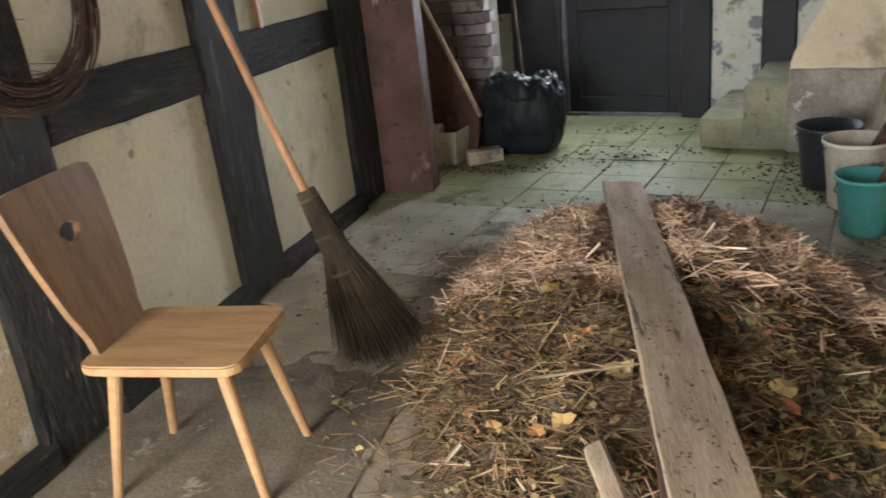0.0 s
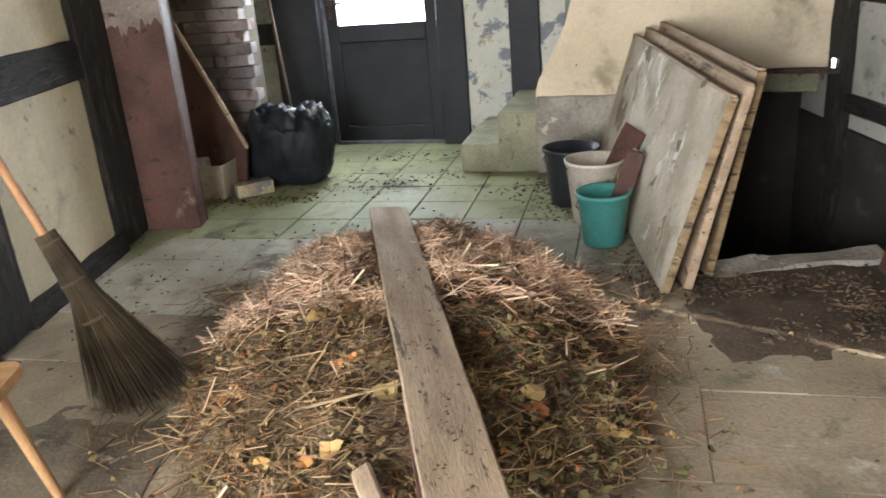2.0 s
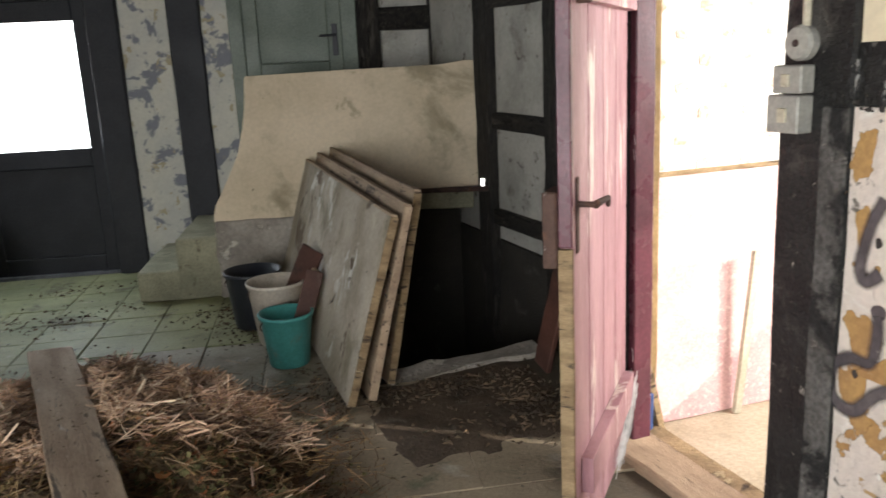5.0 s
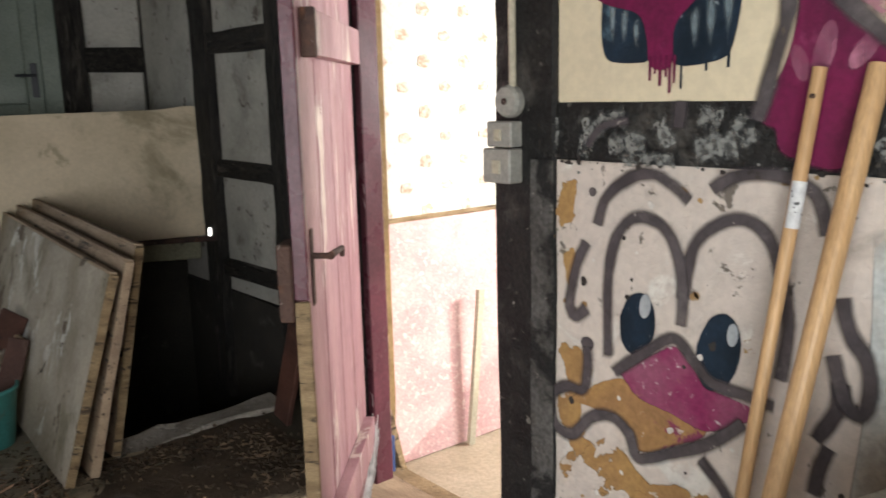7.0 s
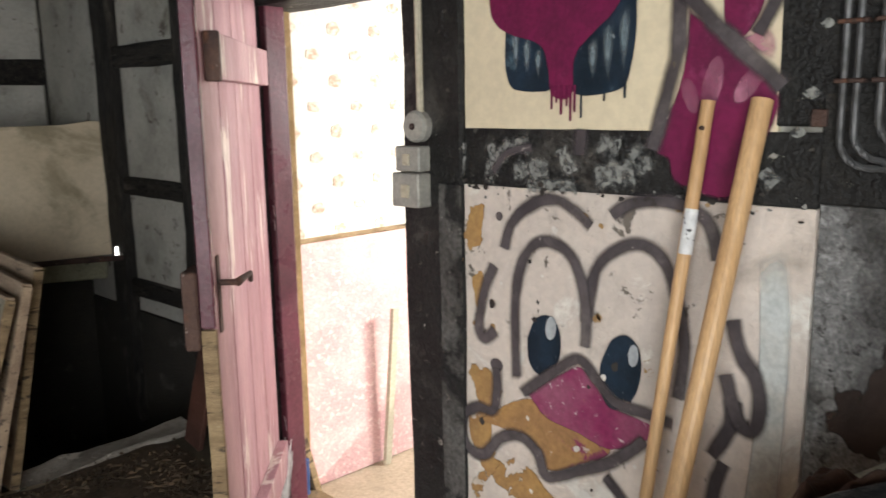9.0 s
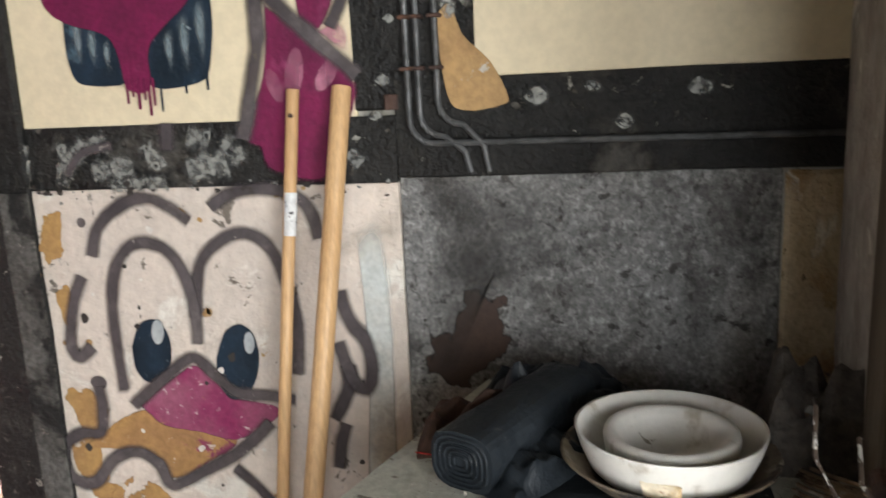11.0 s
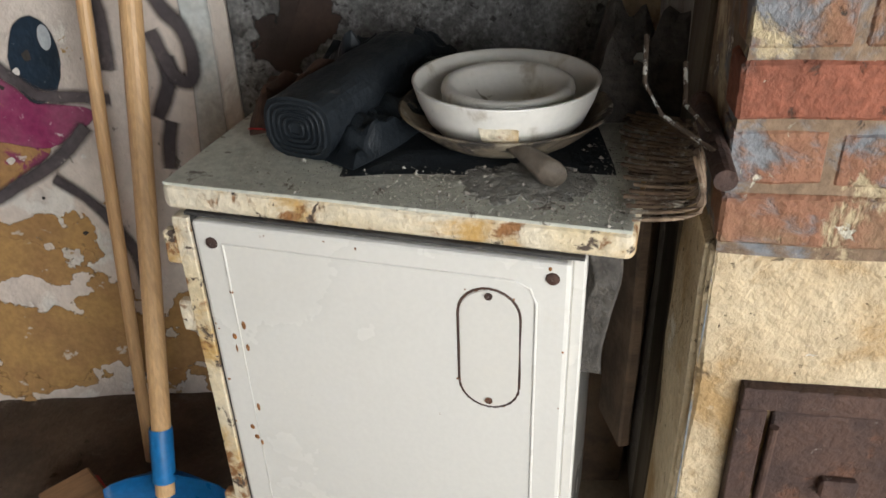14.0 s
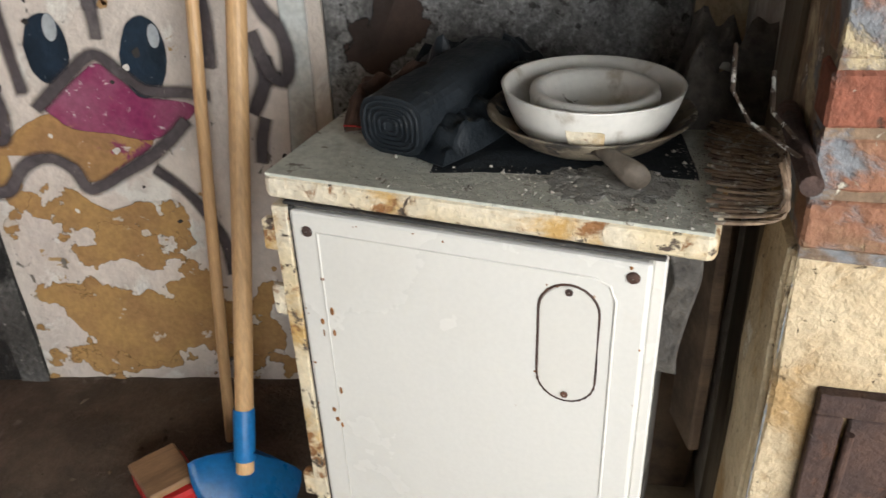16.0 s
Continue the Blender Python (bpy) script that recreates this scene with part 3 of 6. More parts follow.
# trodden dirt along the painted wall and by the cellar
def dirt(name, x0, x1, y0, y1, h, seed, label, material=None):
    nx, ny = 40, 40
    vs = []
    for j in range(ny + 1):
        for i in range(nx + 1):
            u, v = i / nx, j / ny
            x, y = x0 + (x1 - x0) * u, y0 + (y1 - y0) * v
            e = min(1.0, 5 * u, 5 * v, 5 * (1 - u) if seed % 2 else 1.0, 5 * (1 - v))
            n = 0.5 + 0.5 * noise.noise((x * 5, y * 5, seed)) + 0.3 * noise.noise((x * 16, y * 16, seed))
            e = max(0.0, min(1.0, e + 0.7 * noise.noise((x * 4, y * 4, seed + 9)) * (1.3 - e) + 0.25 * noise.noise((x * 13, y * 13, seed)) * (1.2 - e)))
            vs.append((x, y, -0.009 + 0.0105 * min(1.0, 2 * e) + h * e * max(0.0, n)))
    fs = [(a, a + 1, a + nx + 2, a + nx + 1) for j in range(ny) for i in range(nx) for a in [j * (nx + 1) + i]]
    tagged(raw(name, vs, fs, material or TRODDEN, smooth=True), label, "dirt", kind="stuff")


TRODDEN = surf("trodden_brown_dirt", (0.115, 0.082, 0.056), (0.066, 0.048, 0.034), [((0.15, 0.125, 0.095), 9.0, 0.58, 0.70)], scale=5, bump=0.5, depth=0.015)
dirt("dirt_by_wall", 1.75, 2.36, 0.15, 1.25, 0.018, 2, "dark trodden dirt along the painted wall")
dirt("dirt_by_west_wall", -1.32, -0.25, 0.5, 2.25, 0.008, 4, "thin dirt along the half-timbered wall", surf("thin_brown_dirt", (0.20, 0.16, 0.112), (0.115, 0.09, 0.063), [((0.06, 0.048, 0.034), 3.0, 0.54, 0.66), ((0.36, 0.30, 0.22), 6.0, 0.58, 0.68)], scale=3, bump=0.5, place=True))
dirt("dirt_by_cellar", 1.62, 2.45, 2.2, 3.06, 0.005, 3, "brown dirt in front of the cellar opening")
# small glowing block imitates daylight coming through a crack
part("daylight_chink", block(2.92, 2.932, 4.36, 4.385, 0.62, 0.68, 0.002), glow("daylight_through_crack", (1.0, 0.97, 0.9), 6.0), wall_cellar, "thin chink of daylight")

# ---- doors ----
def far_door():
    d = tagged(new("door_north"), "closed dark half-glazed entrance door with daylight behind", "door", kind="structure")
    d.matrix_world = FAR
    for n, a in (("stile", (0.0, 0.10, 0.05, 0.09, 0.0, 1.96)), ("stile", (0.81, 0.92, 0.05, 0.09, 0.0, 1.96)), ("top_rail", (0.10, 0.81, 0.05, 0.09, 1.82, 1.96)),
                 ("lock_rail", (0.10, 0.81, 0.05, 0.09, 0.80, 0.93)), ("bottom_rail", (0.10, 0.81, 0.05, 0.09, 0.0, 0.14)), ("panel", (0.10, 0.81, 0.065, 0.08, 0.14, 0.80))):
        part(n, block(*a, 0.006), DARKWOOD, d)
    trim = surf("pale_worn_edge", (0.16, 0.16, 0.17), (0.09, 0.09, 0.10), scale=10, rough=0.4)
    part("edge_strip", block(-0.015, 0.012, 0.015, 0.06, 0.0, 1.96, 0.004), trim, d, "worn pale frame edge")
    part("edge_strip", block(0.905, 0.93, 0.015, 0.06, 0.0, 1.96, 0.004), trim, d, "worn pale frame edge")
    glass = bpy.data.materials.new("dusty_window_glass")
    glass.use_nodes = True
    g = glass.node_tree.nodes["Principled BSDF"]
    g.inputs["Transmission Weight"].default_value, g.inputs["Roughness"].default_value, g.inputs["IOR"].default_value = 1.0, 0.05, 1.1
    pane = part("pane", block(0.10, 0.81, 0.068, 0.074, 0.93, 1.82, 0), glass, d, "bright window pane")
    pane.visible_shadow = False
    bm = rod((0.05, 0.05, 1.1), (0.05, 0.0, 1.1), 0.009)
    rod((0.05, 0.0, 1.1), (0.17, 0.0, 1.1), 0.009, bm=bm)
    part("door_handle", bm, IRON, d, "metal lever handle")
    part("lock_plate", block(0.03, 0.07, 0.044, 0.052, 0.98, 1.18, 0.003), IRON, d)
    part("sill_strip", block(0.0, 0.92, 0.0, 0.06, -0.005, 0.02, 0.004), trim, d, "pale worn door sill")


far_door()
backdrop = structure("backdrop", block(-6, 6, 3.0, 3.1, -2, 8, 0, m=FAR), glow("bright_overcast_sky", (0.93, 0.96, 1.0), 9.0), "bright daylight outside the door", "sky")
sw = tagged(new("light_switch"), "small pale light switch on a dark door post", "switch")
sw.matrix_world = FAR @ Matrix.Translation((-0.17, -0.045, 1.22))
part("plate", block(-0.035, 0.035, -0.02, 0.0, -0.035, 0.035, 0.006), CREAMPLASTIC, sw)
part("rocker", block(-0.012, 0.012, -0.028, -0.018, -0.02, 0.02, 0.003), CREAMPLASTIC, sw)


def green_door():
    d = tagged(new("door_stair"), "closed grey-green panelled door at the stair head", "door", kind="structure")
    d.matrix_world = FAR
    for n, a in (("jamb", (1.88, 1.98, -0.03, 0.05, 0.5, 2.3)), ("jamb", (2.67, 2.78, -0.03, 0.05, 0.5, 2.3)), ("stile", (1.98, 2.08, -0.01, 0.03, 0.58, 2.3)), ("stile", (2.57, 2.67, -0.01, 0.03, 0.58, 2.3)),
                 ("rail", (2.08, 2.57, -0.01, 0.03, 0.58, 0.75)), ("rail", (2.08, 2.57, -0.01, 0.03, 1.36, 1.46)), ("panel", (2.08, 2.57, 0.008, 0.02, 0.75, 1.36)), ("panel", (2.08, 2.57, 0.008, 0.02, 1.46, 2.3))):
        part(n, block(*a, 0.006), GREENDOOR, d)
    bm = block(2.60, 2.64, -0.02, -0.01, 1.50, 1.72, 0.003)
    part("lock_plate", bm, BLACKPLASTIC, d, "dark lock plate")
    bm = rod((2.62, -0.01, 1.64), (2.62, -0.06, 1.64), 0.01)
    rod((2.625, -0.06, 1.64), (2.51, -0.06, 1.64), 0.009, bm=bm)
    part("door_handle", bm, BLACKPLASTIC, d, "dark lever handle")


green_door()


def pink_door():
    d = tagged(new("door_east"), "open ledged plank door in faded flaking pink paint", "door", kind="structure")
    d.matrix_world = pose(2.38, 1.99, 0, 0, 0, -134.4)
    edges = (0.0, 0.2, 0.39, 0.59, 0.775)
    for a, b in zip(edges, edges[1:]):
        part("board", block(a + 0.002, b - 0.002, -0.035, 0.0, 0.02, 1.86, 0.004), PINKPAINT, d)
    part("edge_strip", hewn(0.772, 0.79, -0.036, 0.001, 0.02, 0.95, 0.002, 0.08, 70), RAWEDGE, d, "raw wood edge where the paint is gone")
    part("edge_strip", block(0.772, 0.79, -0.036, 0.001, 0.955, 1.86, 0.003), PLUMPAINT, d)
    part("ledge", hewn(0.03, 0.70, 0.0, 0.035, 1.56, 1.67, 0.002, 0.1, 71), PINKPAINT, d)
    part("ledge", hewn(0.03, 0.70, 0.0, 0.035, 0.22, 0.33, 0.002, 0.1, 72), PINKPAINT, d)
    part("ledge_end", block(0.70, 0.722, 0.0, 0.037, 1.555, 1.675, 0.003), IRON, d, "dark end grain")
    part("rim_lock", block(0.70, 0.80, -0.075, -0.036, 0.90, 1.10, 0.005), IRON, d, "rusty iron rim lock case")
    bm = rod((0.735, 0.0, 1.06), (0.735, 0.05, 1.06), 0.008)
    rod((0.735, 0.05, 1.06), (0.60, 0.055, 1.055), 0.011, 0.007, bm=bm)
    rod((0.60, 0.055, 1.055), (0.575, 0.05, 1.03), 0.007, bm=bm)
    part("door_handle", bm, IRON, d, "rusty lever handle")
    part("lock_plate", block(0.72, 0.748, 0.0, 0.005, 0.93, 1.13, 0.003), IRON, d)
    for z in (0.24, 1.60):
        part("hinge", block(-0.02, 0.1, -0.045, -0.034, z, z + 0.05, 0.003), IRON, d)


pink_door()


def cobweb():
    w = tagged(new("cobweb"), "dusty white cobweb strands at the foot of a door", "cobweb", kind="stuff")
    w.matrix_world = pose(2.38, 1.99, 0, 0, 0, -134.4)
    rr = random.Random(12)
    bm = bmesh.new()
    for k in range(46):
        p = Vector((rr.uniform(0.01, 0.05), rr.uniform(0.015, 0.05), rr.uniform(0.24, 0.34)))
        q = Vector((rr.uniform(0.08, 0.26), rr.uniform(0.006, 0.02), rr.uniform(0.02, 0.10)))
        tube([p, p.lerp(q, 0.5) + Vector((0.01, 0.006, -0.015)), q], rr.uniform(0.0006, 0.0016), 3, bm)
    for z in (0.36, 1.08, 1.13):
        tube([(0.02, 0.03, z), (-0.03, 0.02, z + 0.02), (-0.08, 0.0, z + 0.05)], 0.0011, 3, bm)
    part("strands", bm, surf("cobweb_white", (0.62, 0.60, 0.58), (0.45, 0.43, 0.41), scale=30), w)


cobweb()
dw = tagged(new("door_frame_east"), "plum glossy door frame of the side room", "door frame", kind="structure")
part("jamb", hewn(2.42, 2.50, 1.997, 2.24, 0, 1.86, 0.004, 0.15, 73), PLUMPAINT, dw)
# black strip in place of the shaded gap between door and frame
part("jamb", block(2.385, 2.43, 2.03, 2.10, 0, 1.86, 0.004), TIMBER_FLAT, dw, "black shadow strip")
part("jamb", hewn(2.50, 2.60, 2.10, 2.24, 0, 1.86, 0.004, 0.15, 74), surf("gold_brown_trim", (0.30, 0.2, 0.09), (0.2, 0.13, 0.06), scale=8), dw, "brown inner trim")
part("head", hewn(2.40, 2.62, 1.24, 2.24, 1.82, 1.95, 0.006, 0.15, 75), TIMBER_FLAT, dw)
part("threshold", hewn(2.34, 2.52, 1.25, 2.05, -0.03, 0.03, 0.008, 0.1, 76), OLDBOARD, dw, "worn wooden threshold")
part("threshold_strip", hewn(2.52, 2.60, 1.25, 2.2, -0.02, 0.02, 0.006, 0.1, 77), RAWEDGE, dw, "splintered strip")
part("blue_rag", hewn(2.50, 2.56, 2.06, 2.12, 0.0, 0.17, 0.012, 0.04, 78), surf("blue_cloth", (0.03, 0.06, 0.16), (0.05, 0.08, 0.2), scale=20), dw, "blue cloth scrap")
part("strike_plate", tube([(2.5, 1.26, 0.94), (2.47, 1.255, 0.94), (2.47, 1.255, 1.04), (2.5, 1.26, 1.04)], 0.006), IRON, dw, "rusty strike loop")

# side room: motifs on the paper, a board against the wall, strips beside it
MOTIF = surf("brown_motif", (0.52, 0.36, 0.26), (0.80, 0.72, 0.60), scale=45, fine=150)
bm0 = prism([(0.034 * (0.82 + 0.18 * abs(math.cos(2.5 * a))) * math.cos(a), 0.034 * (0.82 + 0.18 * abs(math.cos(2.5 * a))) * math.sin(a) * (1.0 if math.sin(a) > 0 else 0.7)) for a in np.linspace(0, 2 * math.pi, 33)[:-1]], 0.0, 0.002)
bm0.transform(Matrix.Rotation(radians(-90), 4, "X"))
proto = None
for r in range(7):
    for c in range(10):
        m = Matrix.Translation((2.695 + c * 0.109, 2.247, 0.985 + r * 0.2 + (c % 2) * 0.1)) @ Matrix.Rotation(radians(90), 4, "X") @ Matrix.Diagonal((1, 0.8 if c % 2 else 1.0, 1, 1))
        if proto is None:
            proto = part("motif", bm0, MOTIF, wall_paper)
            proto.matrix_local = m
        else:
            o = new("motif", proto.data)
            o.parent = wall_paper
            o.matrix_local = m
brd = thing("leaning_board", pose(2.54, 2.12, 0.0, -7, 0, -3), "pink patterned hardboard sheet leaning on a papered wall", "board")
PINKSHEET = surf("pink_speckled_sheet", (0.60, 0.36, 0.35), (0.68, 0.46, 0.44), [((0.74, 0.58, 0.54), 40.0, 0.55, 0.60), ((0.36, 0.2, 0.15), 30.0, 0.72, 0.75)], scale=6, fine=120, bump=0.1)
part("sheet", block(0.0, 0.82, 0.0, 0.012, 0.0, 0.98, 0.003), PINKSHEET, brd)
part("edge_band", block(0.0, 0.82, -0.004, 0.014, 0.965, 0.985, 0.002), RAWEDGE, brd, "dotted brown top edge")
st = thing("wood_strip", pose(2.585, 2.06, 0.0, -3, -12, 0), "brown wooden strip leaning by a door frame", "wood strip")
part("strip", hewn(0, 0.03, 0, 0.05, 0, 0.27, 0.003, 0.08, 80), RAWEDGE, st)
st = thing("wooden_lath", pose(2.945, 2.055, 0.0, -3, 9, 0), "pale wooden lath leaning beside a pink sheet", "lath")
part("lath", hewn(0, 0.035, 0, 0.02, 0, 0.66, 0.002, 0.1, 81), CREAMPLASTIC, st)

# ---- things of the hall ----
def chair():
    c = thing("wooden_chair", pose(-0.715, 1.525, 0, 0, 0, 4), "light brown wooden peasant chair with a heart-holed plank back", "chair")
    corners = [(cx + 0.05 * math.cos(a), cy + 0.05 * math.sin(a)) for cx, cy, a0 in ((0.193, 0.14, 0), (-0.185, 0.14, 90), (-0.185, -0.14, 180), (0.193, -0.14, 270)) for a in [radians(a0 + d) for d in (0, 22, 45, 68, 90)]]
    bm = prism(corners, -0.45, -0.42, bevel=0.005)
    bm.transform(Matrix(((1, 0, 0, 0), (0, 0, 1, 0), (0, -1, 0, 0), (0, 0, 0, 1))))
    part("seat", bm, CHAIRWOOD, c)
    # back: outline with shaped sides and a round hole
    half = [(0.0, 0.12), (0.06, 0.125), (0.14, 0.15), (0.28, 0.178), (0.42, 0.197), (0.465, 0.2), (0.49, 0.187), (0.5, 0.15)]
    pts = [(y, z) for z, y in half] + [(-y, z) for z, y in half[::-1]]
    hole = [(0.042 * math.cos(a) * (1.15 if math.sin(a) > 0 else 0.9), 0.338 + 0.03 * math.sin(a)) for a in np.linspace(0, 2 * math.pi, 15)[:-1]]
    bm = bmesh.new()
    for x, flip in ((0.0, False), (-0.022, True)):
        vo = [bm.verts.new((x, y, z)) for y, z in pts]
        vh = [bm.verts.new((x, y, z)) for y, z in hole]
        es = [bm.edges.new((v[k], v[(k + 1) % len(v)])) for v in (vo, vh) for k in range(len(v))]
        bmesh.ops.triangle_fill(bm, edges=es, use_beauty=True)
    bm.verts.ensure_lookup_table()
    n, h = len(pts), len(hole)
    for off, cnt in ((0, n), (n, h)):
        for k in range(cnt):
            a, b = off + k, off + (k + 1) % cnt
            bm.faces.new((bm.verts[a], bm.verts[b], bm.verts[b + n + h], bm.verts[a + n + h]))
    bmesh.ops.recalc_face_normals(bm, faces=bm.faces[:])
    back = part("backrest", bm, CHAIRBACK, c, "browned plank back with a hole")
    back.matrix_local = pose(-0.195, 0, 0.445, 0, -13, 0)
    for sx, sy in ((1, 1), (1, -1), (-1, 1), (-1, -1)):
        part("leg", rod((sx * 0.16, sy * 0.12, 0.42), (sx * 0.235, sy * 0.165, 0.0), 0.021, 0.014, 12), CHAIRWOOD, c)
    for sy in (1, -1):
        part("batten", block(-0.19, 0.19, sy * 0.12 - 0.03, sy * 0.12 + 0.03, 0.395, 0.421, 0.004), CHAIRWOOD, c)


chair()


def broom():
    b = thing("twig_broom", pose(-0.42, 2.22, 0, 0, 0, 0), "birch twig broom with a long wooden handle leaning on a beam", "broom")
    foot, neck, top = Vector((0.03, 0.0, 0.03)), Vector((-0.2, 0.02, 0.63)), Vector((-0.62, 0.12, 1.72))
    part("handle", rod(neck - (top - neck) * 0.15, top, 0.0165, 0.014, 12, bend=0.006, seg=8), HANDLEWOOD, b)
    rng = np.random.default_rng(4)
    verts, faces = [], []
    axis = (foot - neck).normalized()
    side = axis.cross(Vector((0, 1, 0))).normalized()
    out = axis.cross(side).normalized()
    for k in range(1300):
        a, r = rng.uniform(0, 2 * math.pi), math.sqrt(rng.uniform(0, 1))
        l = rng.uniform(0.80, 1.06)
        p0 = neck + (side * math.cos(a) + out * math.sin(a)) * 0.034 * r - axis * 0.02
        p1 = neck + (side * math.cos(a) * 0.055 + out * math.sin(a) * 0.04) * r + axis * 0.22
        p2 = neck + axis * 0.66 * l + (side * math.cos(a) * 0.185 + out * math.sin(a) * 0.09) * r + Vector(rng.normal(0, 0.008, 3)) + side * -0.02
        if p2.z < 0.004:
            p2.z = 0.004 + 0.01 * rng.uniform()
        w = rng.uniform(0.0016, 0.0034)
        d = Vector(rng.normal(0, 1, 3)).cross(axis).normalized() * w
        e = axis.cross(d).normalized() * w
        i = len(verts)
        for p, s in ((p0, 1.0), (p1, 1.0), (p2, 0.4)):
            verts += [p + d * s, p + e * s, p - d * s]
        for s in (0, 3):
            faces += [(i + s + u, i + s + (u + 1) % 3, i + s + 3 + (u + 1) % 3, i + s + 3 + u) for u in range(3)]
    raw("brush_head", verts, faces, TWIG, b, "dark brown twig bundle")
    for f in (0.015, 0.16, 0.30):
        c = neck + axis * f
        r = 0.037 + f * 0.07
        m = Matrix.Translation(c) @ axis.to_track_quat("Z", "Y").to_matrix().to_4x4()
        part("binding", lathe([(r, -0.006), (r + 0.004, 0), (r, 0.006)], 16, m=m), TWIG, b, "dark withy binding")


broom()


BIGLEAF = island_mix("big_dry_leaf", [(0.56, 0.43, 0.15), (0.40, 0.15, 0.055), (0.60, 0.47, 0.20), (0.34, 0.12, 0.05), (0.48, 0.30, 0.11)])
# heap of straw and leaf compost
def heap_height(x, y):
    cx = 0.5 + 0.08 * noise.noise((y * 2, 0, 0))
    ex, ey = (x - cx) / 0.80, (y - 2.40) / 1.31
    rad = math.sqrt(ex * ex + ey * ey) + 0.12 * noise.noise((x * 3, y * 3, 1))
    h = 0.235 * max(0.0, 1 - max(rad, 0.0) ** 3.2)
    if y < 2.4:
        h *= 0.72 + 0.28 * max(0, (y - 1.6) / 0.8)
    h *= 0.82 if abs(x - 0.45) < 0.14 and y > 2.2 else 1.0
    return h * (1 + 0.25 * noise.noise((x * 6, y * 6, 3))) + (0.035 * noise.noise((x * 11, y * 11, 5)) if h > 0.01 else 0)


def heap():
    nx, ny = 90, 120
    verts = [(-0.75 + 2.4 * i / nx, 0.75 + 3.1 * j / ny, 0) for j in range(ny + 1) for i in range(nx + 1)]
    verts = [(x, y, heap_height(x, y) - 0.01) for x, y, z in verts]
    faces = [(a, a + 1, a + nx + 2, a + nx + 1) for j in range(ny) for i in range(nx) for a in [j * (nx + 1) + i] if max(verts[q][2] for q in (a, a + 1, a + nx + 2, a + nx + 1)) > 0.002]
    ob = raw("compost_heap", verts, faces, GRIT, smooth=True)
    tagged(ob, "low heap of dark leaf compost on the floor", "compost heap", kind="stuff")

    def litter(name, count, zone, length, width, material, lift, label, seed, leafy=False, tilt=0.35):
        rng = np.random.default_rng(seed)
        vs, fs = [], []
        while count:
            x, y = rng.uniform(-0.7, 1.55), rng.uniform(0.8, 3.75)
            w = zone(x, y)
            if rng.uniform() > w:
                continue
            count -= 1
            z = heap_height(x, y) + rng.uniform(0, lift)
            f = (y - 0.8) / 2.78
            if abs(x - (0.75 - 0.365 * f)) < 0.12:
                z = min(z, 0.335 - 0.09 * f - 0.055)
            a = rng.uniform(0, 2 * math.pi)
            l, b = rng.uniform(*length), rng.uniform(*width)
            d = Vector((math.cos(a), math.sin(a), rng.normal(0, tilt))).normalized()
            s = d.cross(Vector((rng.normal(0, 0.4), rng.normal(0, 0.4), 1))).normalized() * b
            c = Vector((x, y, max(z, 0.006)))
            i = len(vs)
            if leafy:
                n = s.cross(d).normalized() * l * rng.uniform(-0.3, 0.3)
                ring = []
                for k in range(9):
                    t = 2 * math.pi * k / 9
                    q = 0.55 + 0.45 * abs(math.cos(1.5 * t)) * rng.uniform(0.7, 1.1)
                    ring.append(c + d * (l * 0.5 * q * math.cos(t)) + s * (0.5 * l / b * 0.85 * q * math.sin(t)) + n * (q * q - 0.4) + Vector((0, 0, rng.normal(0, 0.004))))
                vs += ring
                vs.append(c + n * -0.4)
                fs += [(i + k, i + (k + 1) % 9, i + 9) for k in range(9)]
            else:
                p, q = c - d * l / 2, c + d * l / 2
                for e in (p, q):
                    e.z = max(e.z, 0.003)
                k = Vector((0, 0, b * 0.8))
                vs += [p - s, p + k, p + s, q - s, q + k, q + s]
                fs += [(i, i + 1, i + 4, i + 3), (i + 1, i + 2, i + 5, i + 4), (i + 2, i, i + 3, i + 5)]
        o = raw(name, vs, fs, material)
        tagged(o, label, "straw" if not leafy else "leaves", kind="stuff")

    inside = lambda x, y: 1.0 if heap_height(x, y) > 0.02 else 0.0
    ring = lambda x, y: max(0.0, 1.0 - math.hypot((x - 0.5) / 1.15, (y - 2.3) / 1.6) ** 3)
    straw_zone = lambda x, y: inside(x, y) * min(1, max(0.008, (y - 2.36 + 0.25 * noise.noise((x * 3, y * 3, 0))) * 4)) + 0.05 * ring(x, y) * (y > 2.6)
    damp_zone = lambda x, y: (inside(x, y) + 0.28 * ring(x, y)) * (1.0 if y < 2.75 else 0.15)
    litter("straw", 8200, straw_zone, (0.04, 0.16), (0.0018, 0.0044), STRAW, 0.06, "loose golden brown straw on the heap", 11, tilt=0.38)
    litter("damp_straw", 5600, damp_zone, (0.03, 0.14), (0.0012, 0.0028), STRAW_DARK, 0.02, "dark damp straw and stalks", 12)
    litter("large_leaves", 44, lambda x, y: damp_zone(x, y) * (heap_height(x, y) > 0.03), (0.06, 0.11), (0.01, 0.02), BIGLEAF, 0.03, "large yellow and orange oak leaves on the compost", 15, leafy=True, tilt=0.2)
    litter("leaves", 1500, lambda x, y: damp_zone(x, y) * 0.9, (0.010, 0.042), (0.01, 0.02), LEAF, 0.02, "brown and yellow dead leaves in the compost", 13, leafy=True, tilt=0.25)
